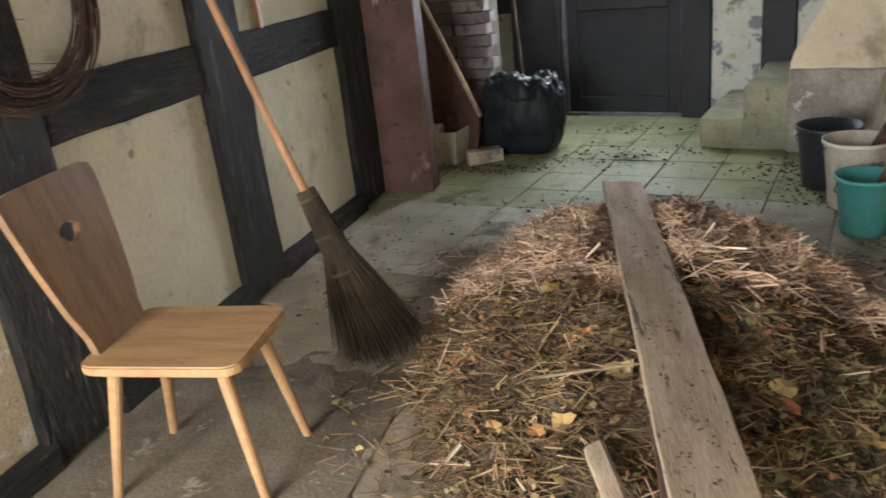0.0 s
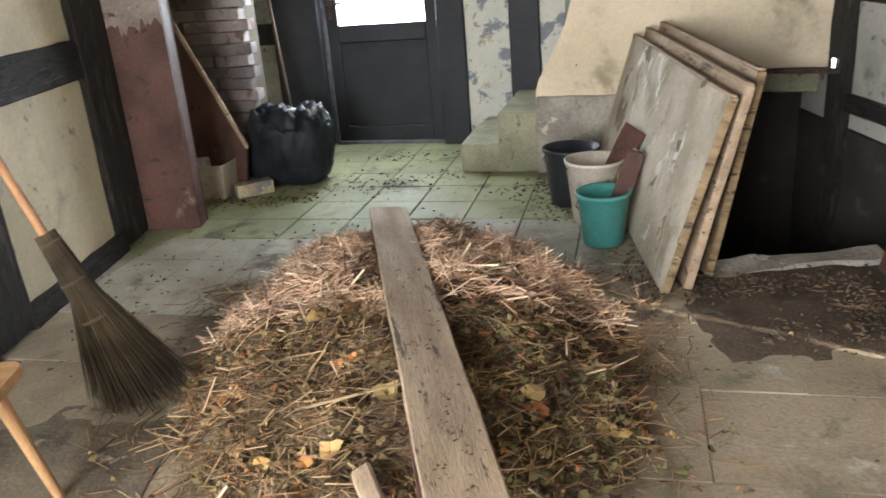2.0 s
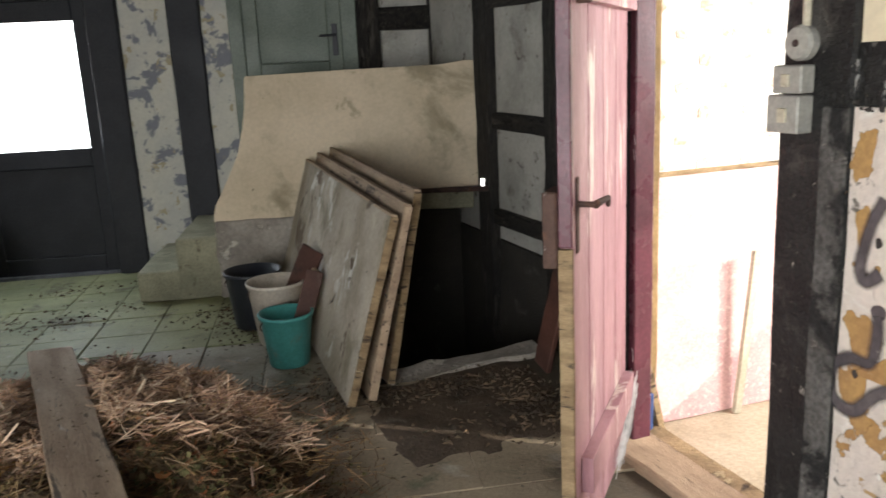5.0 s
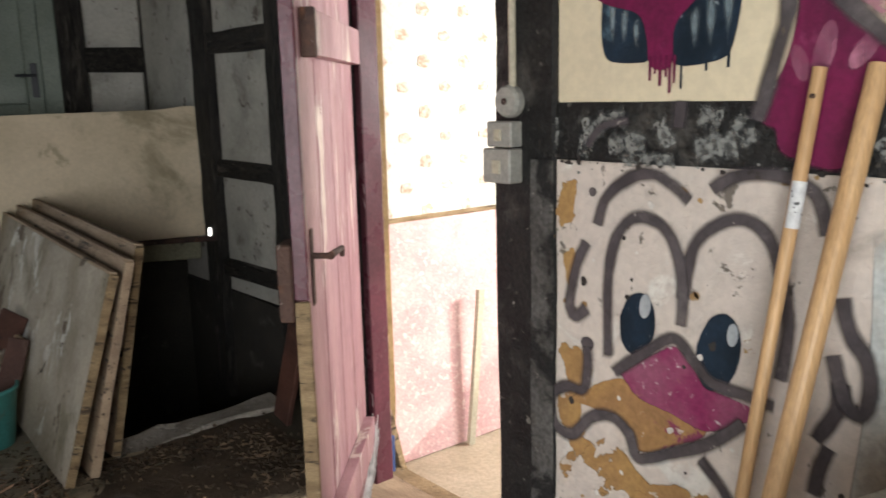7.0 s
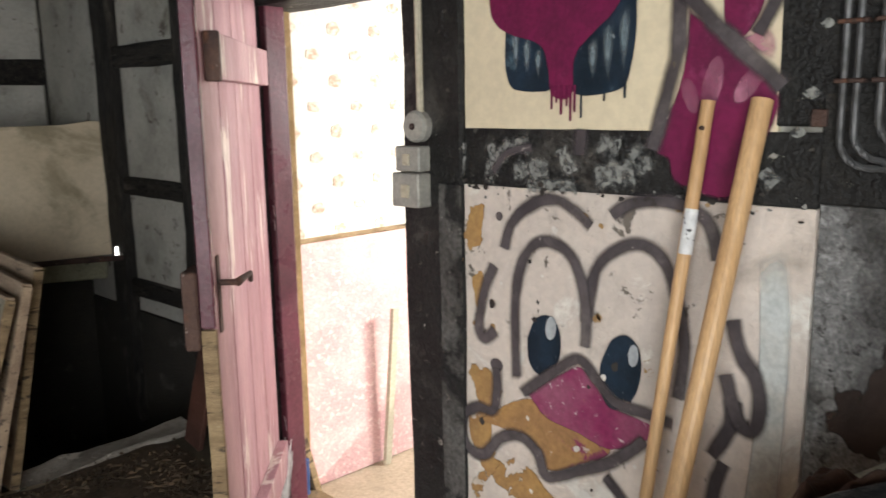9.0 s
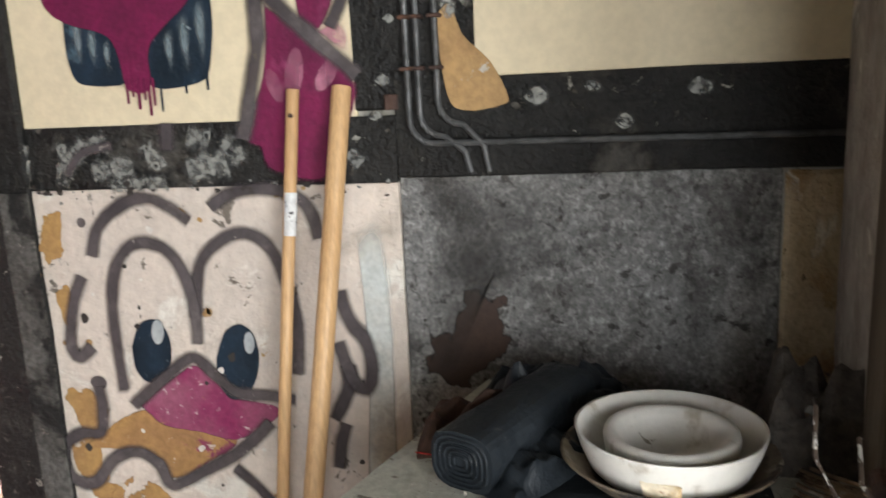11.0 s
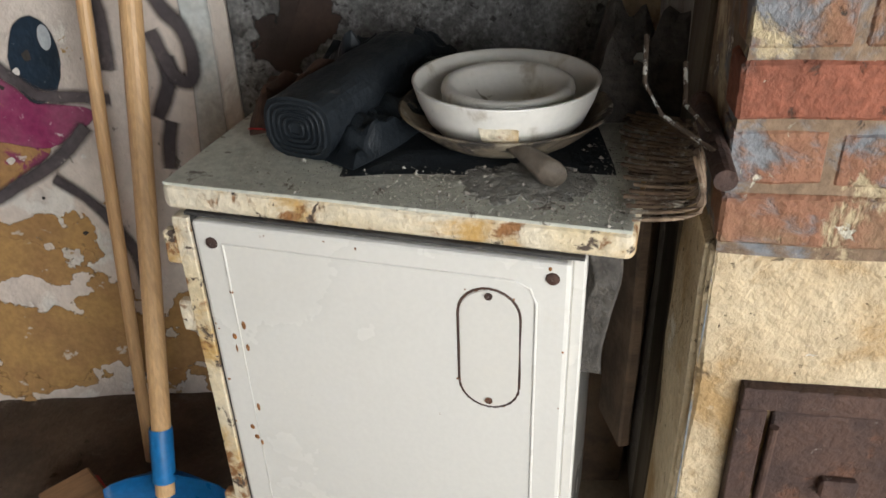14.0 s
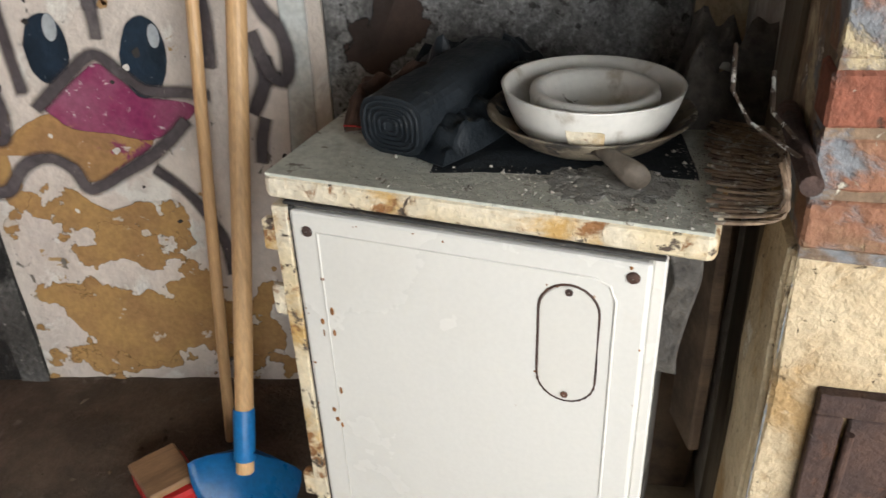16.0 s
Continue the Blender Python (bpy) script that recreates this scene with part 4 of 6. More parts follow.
    fringe = lambda x, y: math.exp(-((x - 1.15) / 0.22) ** 2 - ((y - 2.95) / 0.2) ** 2) + 0.7 * math.exp(-((x + 0.3) / 0.16) ** 2 - ((y - 3.1) / 0.2) ** 2) + 0.6 * math.exp(-((x - 1.3) / 0.2) ** 2 - ((y - 2.3) / 0.25) ** 2)
    litter("straw_fringe", 900, fringe, (0.03, 0.12), (0.001, 0.0026), STRAW_DARK, 0.02, "thin reddish straw trodden round the heap", 16, tilt=0.1)
    mossy = lambda x, y: (inside(x, y) + 0.3 * ring(x, y)) * (x > 0.62) * (y < 2.35) * max(0.0, 0.6 + noise.noise((x * 4, y * 4, 8)))
    litter("green_bits", 800, mossy, (0.012, 0.05), (0.006, 0.014), island_mix("wilted_green", [(0.11, 0.10, 0.04), (0.16, 0.145, 0.06), (0.08, 0.07, 0.035), (0.24, 0.20, 0.09)]), 0.02, "wilted green leaf scraps on the compost", 18, leafy=True, tilt=0.3)
    litter("straw_crumbs", 700, lambda x, y: ring(x, y) * 0.5, (0.01, 0.05), (0.001, 0.002), STRAW_DARK, 0.004, "scattered straw crumbs round the heap", 14, tilt=0.05)


heap()


def lay(name, p0, p1, width, thick, material, label, category, roll=0.0, seed=0, wob=0.004):
    """A board from p0 to p1."""
    p0, p1 = Vector(p0), Vector(p1)
    m = Matrix.Translation(p0) @ (p1 - p0).to_track_quat("Y", "Z").to_matrix().to_4x4() @ Matrix.Rotation(radians(roll), 4, "Y")
    t = thing(name, m, label, category)
    part("board", hewn(-width / 2, width / 2, 0, (p1 - p0).length, -thick, 0, wob, 0.07, seed), material, t)
    return t


lay("plank", (0.75, 0.80, 0.335), (0.385, 3.58, 0.245), 0.185, 0.028, OLDBOARD, "long grey weathered plank lying across a straw heap", "plank", roll=3, seed=90)
lay("board_on_edge", (0.64, 0.95, 0.27), (0.56, 1.85, 0.25), 0.10, 0.02, REDPAINT, "reddish board on edge under a weathered plank", "board", roll=80, seed=91)
lay("broken_board", (0.60, 0.92, 0.20), (0.42, 1.54, 0.165), 0.06, 0.02, OLDBOARD, "broken rotten board end in the compost", "board", roll=-25, seed=92, wob=0.01)
rng = np.random.default_rng(23)
vs, fs = [], []
for k in range(420):
    f, u = rng.beta(1.0, 1.6), rng.normal(0, 0.045)
    if abs(u) > 0.085 or noise.noise((f * 14, u * 30, 2)) < 0.05:
        continue
    c = np.array((0.75 - 0.365 * f + u, 0.80 + 2.78 * f, 0.338 - 0.09 * f - 0.05 * u))
    r = rng.uniform(0.002, 0.007)
    i = len(vs)
    vs += [tuple(c + np.array(d) * r * rng.uniform(0.6, 1.3, 3)) for d in ((1, 0, 0), (0, 1, 0), (-1, 0, 0), (0, -1, 0), (0, 0, 0.6), (0, 0, -0.5))]
    fs += [(i + a, i + (a + 1) % 4, i + e) for a in range(4) for e in (4, 5)]
tagged(raw("soil_crumbs", vs, fs, GRIT), "dark soil crumbs stuck on a weathered plank", "soil", kind="stuff")
stick = thing("stick", pose(0.36, 1.72, 0.26), "thin pale stick lying on the compost", "stick")
part("shaft", rod((-0.12, -0.04, 0.0), (0.2, 0.05, 0.015), 0.005, 0.004, 8), RAWEDGE, stick)

# old doors leaning beside the cellar
for k, (x, y, th, h, w, lab) in enumerate(((1.556, 2.83, 16.5, 0.845, 1.88, "old flaking grey door leaf leaning on its long edge"), (1.66, 2.86, 14.0, 0.87, 1.84, "dark weathered door leaf leaning behind another"), (1.79, 2.99, 11.0, 0.89, 1.70, "brown weathered board door leaning behind two others"))):
    t = thing("old_door_leaf", pose(x, y, 0.005, 1.5, th, -1.5), lab, "door leaf", "old doors beside the cellar")
    part("face", hewn(0.0, 0.03, 0.012, w, 0, h, 0.003, 0.12, 95 + k), OLDDOOR if k == 0 else OLDBOARD, t)
    part("end_grain", hewn(-0.002, 0.034, 0.0, 0.012, 0.004, h, 0.003, 0.05, 98 + k), RAWEDGE if k != 1 else OLDBOARD, t, "raw yellowish wood edge")
    part("top_edge", hewn(-0.002, 0.034, 0.012, w, h, h + 0.012, 0.003, 0.1, 102 + k), OLDBOARD, t)


def bucket(x, y, r0, r1, h, material, label, tilt=0):
    b = thing("bucket", pose(x, y, 0, tilt, 0, 20), label, "bucket", "buckets beside the doors")
    part("body", lathe([(0.001, 0.004), (r0, 0.004), (r0 + 0.004, 0.012), (r1, h - 0.02), (r1 + 0.008, h - 0.018), (r1 + 0.01, h), (r1 - 0.002, h), (r0 - 0.003, 0.014), (0.001, 0.012)], 36), material, b, smooth=True)
    bm = bmesh.new()
    pts = [(r1 * 1.02 * math.cos(a), r1 * 1.02 * math.sin(a), h - 0.025 - 0.10 * math.sin(a)) for a in np.linspace(0.05, math.pi - 0.05, 14)]
    part("bail", tube(pts, 0.003, 6, bm), IRON, b, "thin wire bail")
    return b


bucket(1.445, 3.50, 0.094, 0.128, 0.27, TEAL, "teal plastic bucket standing on the floor")
bucket(1.47, 3.86, 0.11, 0.15, 0.34, WHITEPLASTIC, "dirty white plastic bucket with board scraps in it")
bucket(1.40, 4.2, 0.115, 0.155, 0.33, BLACKPLASTIC, "black rubber bucket standing by the plinth")
lay("board_scrap", (1.46, 3.86, 0.04), (1.66, 3.78, 0.50), 0.14, 0.02, REDPAINT, "red-brown board scrap standing in a bucket", "board", roll=60, seed=110)
lay("board_scrap", (1.45, 3.46, 0.04), (1.62, 3.55, 0.44), 0.09, 0.025, REDPAINT, "brown board scrap standing in a bucket", "board", roll=40, seed=111)
lay("board_scrap", (1.48, 3.80, 0.04), (1.66, 3.70, 0.40), 0.07, 0.025, OLDBOARD, "dark grey board scrap standing in a bucket", "board", roll=70, seed=112)
lay("leaning_plank", (2.50, 2.86, 0.0), (2.60, 2.62, 0.98), 0.12, 0.025, REDPAINT, "brown plank leaning behind an open door", "plank", roll=70, seed=113)
lay("iron_bar", (2.05, 4.55, 0.66), (2.93, 4.3, 0.64), 0.03, 0.03, IRON, "rusty iron bar below the parapet", "bar", seed=114)

# corner by the far wall: cupboard, chute board, bricks, crate, bag, tool handles
cup = thing("cupboard", pose(-1.09, 4.24, 0), "tall oxblood painted wooden cupboard against the wall", "cupboard")
part("front", hewn(0.0, 0.31, 0.0, 0.025, 0.0, 2.0, 0.003, 0.2, 120), REDPAINT, cup)
ragged = [(0.004 + 0.302 * k / 24, 1.16 + 0.10 * noise.noise((k * 0.21, 3, 0)) + 0.05 * noise.noise((k * 0.9, 7, 0))) for k in range(25)]
part("limewash", prism([*ragged, (0.306, 1.99), (0.004, 1.99)], -0.005, 0.004), surf("thin_limewash", (0.30, 0.25, 0.215), (0.20, 0.155, 0.13), [((0.10, 0.055, 0.042), 7.0, 0.52, 0.62), ((0.42, 0.38, 0.33), 10.0, 0.60, 0.66)], scale=4, bump=0.3), cup, "flaking limewash on the upper half")
part("side", block(0.285, 0.31, 0.027, 0.14, 0.0, 2.0, 0.004), REDPAINT, cup)
part("side", block(0.0, 0.025, 0.027, 0.14, 0.0, 2.0, 0.004), REDPAINT, cup)
part("back", block(0.0, 0.31, 0.142, 0.16, 0.0, 2.0, 0.004), REDPAINT, cup)
chute = thing("slanted_board", pose(-1.02, 5.06, 0.0, 0, 0, -12), "red-brown slanting board standing in front of bricks", "board")
part("board", prism([(0.0, 0.0), (0.36, 0.0), (0.40, 0.28), (0.0, 1.15)], 0.0, 0.03, bevel=0.004), REDPAINT, chute)
part("edge", rod((0.40, 0.015, 0.29), (0.0, 0.015, 1.16), 0.018, 0.018, 6), OLDBOARD, chute, "grey raw edge")
crate = thing("plastic_tub", pose(-0.88, 4.93, 0, 0, 0, -12), "cream plastic tub with rubble in it", "tub")
bm = bmesh.new()
outer = [Vector((sx * a, sy * a * 0.75, z)) for a, z in ((0.125, 0.0), (0.15, 0.23), (0.14, 0.23), (0.115, 0.012)) for sx, sy in ((1, 1), (-1, 1), (-1, -1), (1, -1))]
vs = [bm.verts.new(p) for p in outer]
for r in range(3):
    for k in range(4):
        bm.faces.new((vs[4 * r + k], vs[4 * r + (k + 1) % 4], vs[4 * r + 4 + (k + 1) % 4], vs[4 * r + 4 + k]))
bm.faces.new(vs[:4][::-1])
bm.faces.new(vs[12:])
bmesh.ops.bevel(bm, geom=bm.edges[:], offset=0.006, segments=2, affect="EDGES")
part("body", bm, CREAMPLASTIC, crate)
rub = thing("rubble_lump", pose(-0.93, 4.93, 0.0), "pale rubble lumps in a tub", "rubble")
part("lump", hewn(-0.07, 0.05, -0.06, 0.05, 0.013, 0.255, 0.02, 0.05, 125), PLASTER_GREY, rub)
bs = thing("loose_brick", pose(-0.60, 4.90, 0, 0, 0, 25), "dusty brown brick lying by a black sack", "brick")
part("brick", hewn(-0.12, 0.12, -0.055, 0.055, 0.0, 0.085, 0.004, 0.06, 126), BRICK_WASHED, bs)

WASHED = surf("mauve_whitewashed_brick", (0.25, 0.215, 0.21), (0.17, 0.14, 0.135), [((0.12, 0.075, 0.062), 8.0, 0.57, 0.66), ((0.36, 0.31, 0.28), 6.0, 0.60, 0.66)], scale=5, bump=0.6, piece=0.3)
bm = bmesh.new()
block(0.01, 0.45, 0.03, 0.35, 0, 1.75, 0, bm)
stackm = pose(-1.1, 5.42, 0, 0, 0, -10)
stack = thing("brick_stack", stackm, "rough pier of whitewashed bricks in the corner", "brick stack")
part("core", bm, JOINT, stack)
proto = part("brick", hewn(-0.118, 0.118, -0.055, 0.055, -0.035, 0.035, 0.003, 0.08, 127), WASHED, stack)
proto.matrix_local = pose(0.12, 0.06, 0.04)
rr = random.Random(5)
for row in range(22):
    for col in range(2):
        if row == 0 and col == 0:
            continue
        o = new("brick", proto.data)
        o.parent = stack
        o.matrix_local = pose(0.12 + col * 0.245 + (0.05 if row % 2 else 0.0) + rr.uniform(-0.008, 0.008), 0.06 + rr.uniform(-0.012, 0.012), 0.04 + row * 0.078, rr.uniform(-1, 1), rr.uniform(-2, 2), rr.uniform(-2, 2))


def sack():
    s = thing("rubbish_sack", pose(-0.36, 5.16, 0, 0, 0, -12), "bulging black plastic rubbish sack with a crumpled top", "sack")
    bm = bmesh.new()
    bmesh.ops.create_icosphere(bm, subdivisions=5, radius=1)
    for v in bm.verts:
        x, y, z = v.co
        q = (abs(x) ** 3 + abs(y) ** 3 + abs(z) ** 5) ** (-1 / 3.6)
        v.co = Vector((x * 0.285 * q, y * 0.2 * q, 0.25 + z * 0.25 * q))
        f = 1 + 0.10 * noise.noise(v.co * 5) + 0.05 * noise.noise(Vector((x * 9, y * 9, z * 3)))
        v.co.x *= f
        v.co.y *= f
        if v.co.z > 0.4:
            v.co.z += 0.07 * noise.noise(v.co * 13) + 0.05 * noise.noise(v.co * 30)
        v.co.z = max(0.002, v.co.z)
    part("sack", bm, BLACKBAG, s, smooth=True)
    foil = surf("silver_crumpled_film", (0.55, 0.58, 0.55), (0.35, 0.40, 0.36), scale=20, rough=0.25, metal=0.6, bump=0.5)
    bm = bmesh.new()
    bmesh.ops.create_grid(bm, x_segments=14, y_segments=8, size=0.5)
    for v in bm.verts:
        v.co = Vector((v.co.x * 0.26 + 0.10, v.co.y * 0.14 - 0.02, 0.50 + 0.06 * noise.noise(v.co * 7) - 0.06 * abs(v.co.y)))
    part("film", bm, foil, s, "crumpled shiny film")


sack()
DARKHANDLE = surf("dark_handle_wood", (0.10, 0.065, 0.04), (0.06, 0.04, 0.028), scale=5, stretch=(4, 4, 0.5))
for k, (x0, x1, l) in enumerate(((-0.78, -1.0, 1.9), (-0.62, -0.86, 1.8), (-0.50, -0.95, 1.75), (-0.42, -0.62, 1.85))):
    t = thing("tool_handle", pose(0, 0, 0), "thin wooden tool handle leaning in the corner", "tool handle", "tool handles in the corner")
    part("shaft", rod((x0, 5.62 + 0.04 * k, 0.0), (x1, 6.28 - 0.05 * k, l), 0.013, 0.012, 8), DARKHANDLE, t)

# wire wreath on the left wall, plus cables
wr = thing("wire_coil", LEFT @ Matrix.Translation((-0.97, -0.06, 1.40)), "hanging coil of rusty wire and dry twigs", "wire coil")
rr = random.Random(8)
for k in range(30):
    r, dx, dz = rr.uniform(0.25, 0.33), rr.uniform(-0.015, 0.015), rr.uniform(-0.02, 0.02)
    ph = rr.uniform(0, 6)
    pts = [(dx + r * math.cos(a) * (1 + 0.02 * math.sin(3 * a + ph)), -0.02 + 0.02 * math.sin(2 * a + ph), dz + r * math.sin(a)) for a in np.linspace(0, 2 * math.pi, 30)]
    part("loop", tube(pts, 0.0045, 4), IRON, wr)
bm = bmesh.new()
for k in range(30):
    a = rr.uniform(2.2, 5.0)
    p = Vector((0.28 * math.cos(a), -0.03, 0.28 * math.sin(a)))
    d = Vector((rr.uniform(0.1, 0.35), rr.uniform(-0.05, 0.02), rr.uniform(-0.05, 0.08)))
    tube([p, p + d * 0.5 + Vector((0, 0, 0.02)), p + d], 0.0012, 3, bm)
part("loose_wire", bm, IRON, wr, "loose thin wire ends")

# ---- painted wall: sprayed shapes, switch boxes, conduits ----
def paint(name, base, alt, layers=(), lo=0.12, hi=0.5, ragged=45.0, amp=0.5):
    m = surf(name, base, alt, layers, scale=8, bump=0.2, rough=0.6)
    N, L = m.node_tree.nodes, m.node_tree.links.new
    at = N.new("ShaderNodeAttribute")
    at.attribute_name = "edge"
    no = N.new("ShaderNodeTexNoise")
    no.inputs["Scale"].default_value, no.inputs["Detail"].default_value = ragged, 6.0
    tc = N.new("ShaderNodeTexCoord")
    L(tc.outputs["Object"], no.inputs["Vector"])
    a = N.new("ShaderNodeMath")
    a.operation = "MULTIPLY_ADD"
    L(no.outputs["Fac"], a.inputs[0])
    a.inputs[1].default_value = amp
    L(at.outputs["Fac"], a.inputs[2])
    r = N.new("ShaderNodeMapRange")
    r.interpolation_type = "SMOOTHSTEP"
    r.inputs["From Min"].default_value, r.inputs["From Max"].default_value = lo + amp / 2, hi + amp / 2
    L(a.outputs[0], r.inputs["Value"])
    L(r.outputs["Result"], N["Principled BSDF"].inputs["Alpha"])
    return m


def smooth_line(pts, n=7):
    out = []
    P = [pts[0], *pts, pts[-1]]
    for k in range(1, len(P) - 2):
        for s in range(n):
            t = s / n
            out.append(tuple(0.5 * (2 * P[k][i] + (P[k + 1][i] - P[k - 1][i]) * t + (2 * P[k - 1][i] - 5 * P[k][i] + 4 * P[k + 1][i] - P[k + 2][i]) * t * t + (3 * P[k][i] - P[k - 1][i] - 3 * P[k + 1][i] + P[k + 2][i]) * t ** 3) for i in (0, 1)))
    return out + [pts[-1]]


PX = WX - 0.0105


def edged(name, verts, faces, edge, material, parent):
    ob = raw(name, verts, faces, material, parent)
    at = ob.data.attributes.new("edge", "FLOAT", "POINT")
    at.data.foreach_set("value", edge)
    return ob


def stroke(pts, width, material, lift=0.0):
    line = smooth_line(pts)
    verts, faces, edge = [], [], []
    n = len(line)
    for k, (y, z) in enumerate(line):
        a, b = line[max(0, k - 1)], line[min(n - 1, k + 1)]
        d = Vector((b[0] - a[0], b[1] - a[1])).normalized()
        for s, e in ((-1.5, 0.0), (-0.5, 1.0), (0.5, 1.0), (1.5, 0.0)):
            verts.append((PX - lift - 0.00003 * k, y - d.y * s * width / 2, z + d.x * s * width / 2))
            edge.append(e if 0 < k < n - 1 else 0.0)
    for k in range(n - 1):
        faces += [(4 * k + s, 4 * k + s + 1, 4 * k + s + 5, 4 * k + s + 4) for s in range(3)]
    return edged("painted_line", verts, faces, edge, material, wall_east)


def patch(pts, material, lift=0.0, soft=0.12):
    """A sprayed patch with a soft edge round its middle."""
    line = smooth_line([*pts, pts[0]], 5)[:-1]
    cy, cz = sum(p[0] for p in line) / len(line), sum(p[1] for p in line) / len(line)
    n = len(line)
    verts, edge = [(PX - lift, cy, cz)], [1.0]
    for f, e in ((1 - soft, 1.0), (1 + soft * 0.4, 0.0)):
        verts += [(PX - lift, cy + (y - cy) * f, cz + (z - cz) * f) for y, z in line]
        edge += [e] * n
    faces = [(0, 1 + k, 1 + (k + 1) % n) for k in range(n)]
    faces += [(1 + k, 1 + n + k, 1 + n + (k + 1) % n, 1 + (k + 1) % n) for k in range(n)]
    return edged("painted_patch", verts, faces, edge, material, wall_east)


def oval(y, z, ry, rz, tilt, material, lift=0.0):
    t = radians(tilt)
    patch([(y + ry * math.cos(a) * math.cos(t) - rz * math.sin(a) * math.sin(t), z + ry * math.cos(a) * math.sin(t) + rz * math.sin(a) * math.cos(t)) for a in np.linspace(0, 2 * math.pi, 9)[:-1]], material, lift)


DARKSPRAY = paint("dark_violet_spray", (0.060, 0.050, 0.053), (0.105, 0.088, 0.09), [((0.4, 0.36, 0.32), 30.0, 0.65, 0.70), ((0.15, 0.13, 0.125), 6.0, 0.52, 0.70)], lo=0.05, hi=1.15, ragged=16.0, amp=0.7)
MAGENTA = paint("magenta_spray", (0.17, 0.011, 0.06), (0.115, 0.009, 0.044), [((0.30, 0.06, 0.14), 6.0, 0.58, 0.70), ((0.55, 0.40, 0.42), 40.0, 0.72, 0.75)], lo=0.1, hi=0.8)
MAGENTA_WORN = paint("worn_magenta_spray", (0.24, 0.025, 0.095), (0.30, 0.09, 0.15), [((0.40, 0.23, 0.09), 6.0, 0.57, 0.63), ((0.64, 0.54, 0.52), 34.0, 0.60, 0.64)], lo=0.2, hi=0.6, ragged=14.0, amp=1.0)
NAVY = paint("navy_gloss_spray", (0.008, 0.016, 0.026), (0.014, 0.030, 0.052), [((0.10, 0.16, 0.20), 7.0, 0.60, 0.72), ((0.34, 0.36, 0.37), 50.0, 0.66, 0.70)])
PALE = paint("pale_spray", (0.42, 0.44, 0.44), (0.35, 0.37, 0.38))
PALE_THIN = paint("thin_pale_spray", (0.24, 0.29, 0.31), (0.16, 0.21, 0.23), lo=0.2, hi=1.4, ragged=20.0, amp=0.6)
WHITEDAUB = paint("white_daub", (0.30, 0.30, 0.275), (0.20, 0.20, 0.185), [((0.03, 0.03, 0.03), 40.0, 0.52, 0.60)], lo=0.5, hi=1.3, ragged=55.0, amp=1.8)
OCHRE = paint("bare_ochre_render", (0.42, 0.25, 0.095), (0.34, 0.19, 0.08), [((0.56, 0.48, 0.40), 8.0, 0.62, 0.64)], lo=0.55, hi=0.62, ragged=11.0, amp=2.6)
OCHRE_SOLID = paint("broken_ochre_render", (0.44, 0.27, 0.11), (0.32, 0.19, 0.085), [((0.5, 0.46, 0.4), 12.0, 0.62, 0.66)], lo=0.2, hi=0.3, ragged=14.0, amp=1.0)
RUSTBROWN = paint("brown_soot_stain", (0.06, 0.035, 0.026), (0.045, 0.028, 0.022), lo=0.35, hi=0.5, ragged=14.0, amp=2.6)
DAMP = paint("blue_grey_wash", (0.55, 0.58, 0.56), (0.62, 0.60, 0.54), lo=0.3, hi=1.3, ragged=6.0, amp=1.0)
OCHRE_WORN = paint("ochre_under_pink", (0.42, 0.24, 0.09), (0.33, 0.18, 0.08), [((0.24, 0.05, 0.10), 9.0, 0.58, 0.63), ((0.60, 0.50, 0.44), 24.0, 0.64, 0.67)], lo=0.3, hi=0.5, ragged=14.0, amp=1.6)
PINKWASH = paint("pale_pink_spray", (0.50, 0.20, 0.28), (0.40, 0.12, 0.20), lo=0.3, hi=1.6, ragged=16.0, amp=1.6)
DARKCHIP = paint("dark_chip", (0.05, 0.042, 0.036), (0.03, 0.026, 0.023), lo=0.25, hi=0.4, ragged=60.0, amp=1.4)
PALECHIP = paint("pale_chip", (0.70, 0.66, 0.60), (0.60, 0.55, 0.50), lo=0.25, hi=0.4, ragged=60.0, amp=1.4)
SOOT_SHADE = paint("soft_soot_and_shade", (0.035, 0.032, 0.03), (0.055, 0.05, 0.046), lo=0.15, hi=1.7, ragged=9.0, amp=1.3)
# darker upper left of the cement sheet: soot plus painted light falloff
patch([(0.21, 1.30), (0.0, 1.30), (-0.22, 1.27), (-0.25, 1.15), (-0.08, 1.08), (0.06, 1.0), (0.1, 0.88), (0.2, 0.86)], SOOT_SHADE, -0.0112, 0.75)
# bare patches of the render low on the wall
patch([(1.02, 0.57), (0.88, 0.60), (0.75, 0.54), (0.57, 0.55), (0.56, 0.44), (0.68, 0.40), (0.8, 0.41), (0.97, 0.48)], OCHRE, 0.0, 0.6)
patch([(0.96, 0.32), (0.83, 0.33), (0.85, 0.21), (0.94, 0.19)], OCHRE, 0.0, 0.6)
patch([(1.03, 0.14), (0.8, 0.16), (0.6, 0.14), (0.62, 0.04), (0.8, 0.02), (1.0, 0.02)], OCHRE, 0.0, 0.6)
patch([(0.62, 0.30), (0.5, 0.34), (0.42, 0.2), (0.44, 0.05), (0.6, 0.05)], OCHRE, 0.0, 0.6)
patch([(0.9, 0.50), (0.7, 0.50), (0.6, 0.44), (0.65, 0.34), (0.85, 0.36)], OCHRE, 0.0003, 0.6)
patch([(0.13, 1.02), (0.02, 1.04), (-0.04, 0.95), (0.0, 0.86), (0.1, 0.84), (0.16, 0.9)], RUSTBROWN, -0.0115, 0.6)
patch([(1.05, 1.26), (0.98, 1.27), (0.99, 1.14), (1.05, 1.10)], OCHRE, 0.0, 0.6)
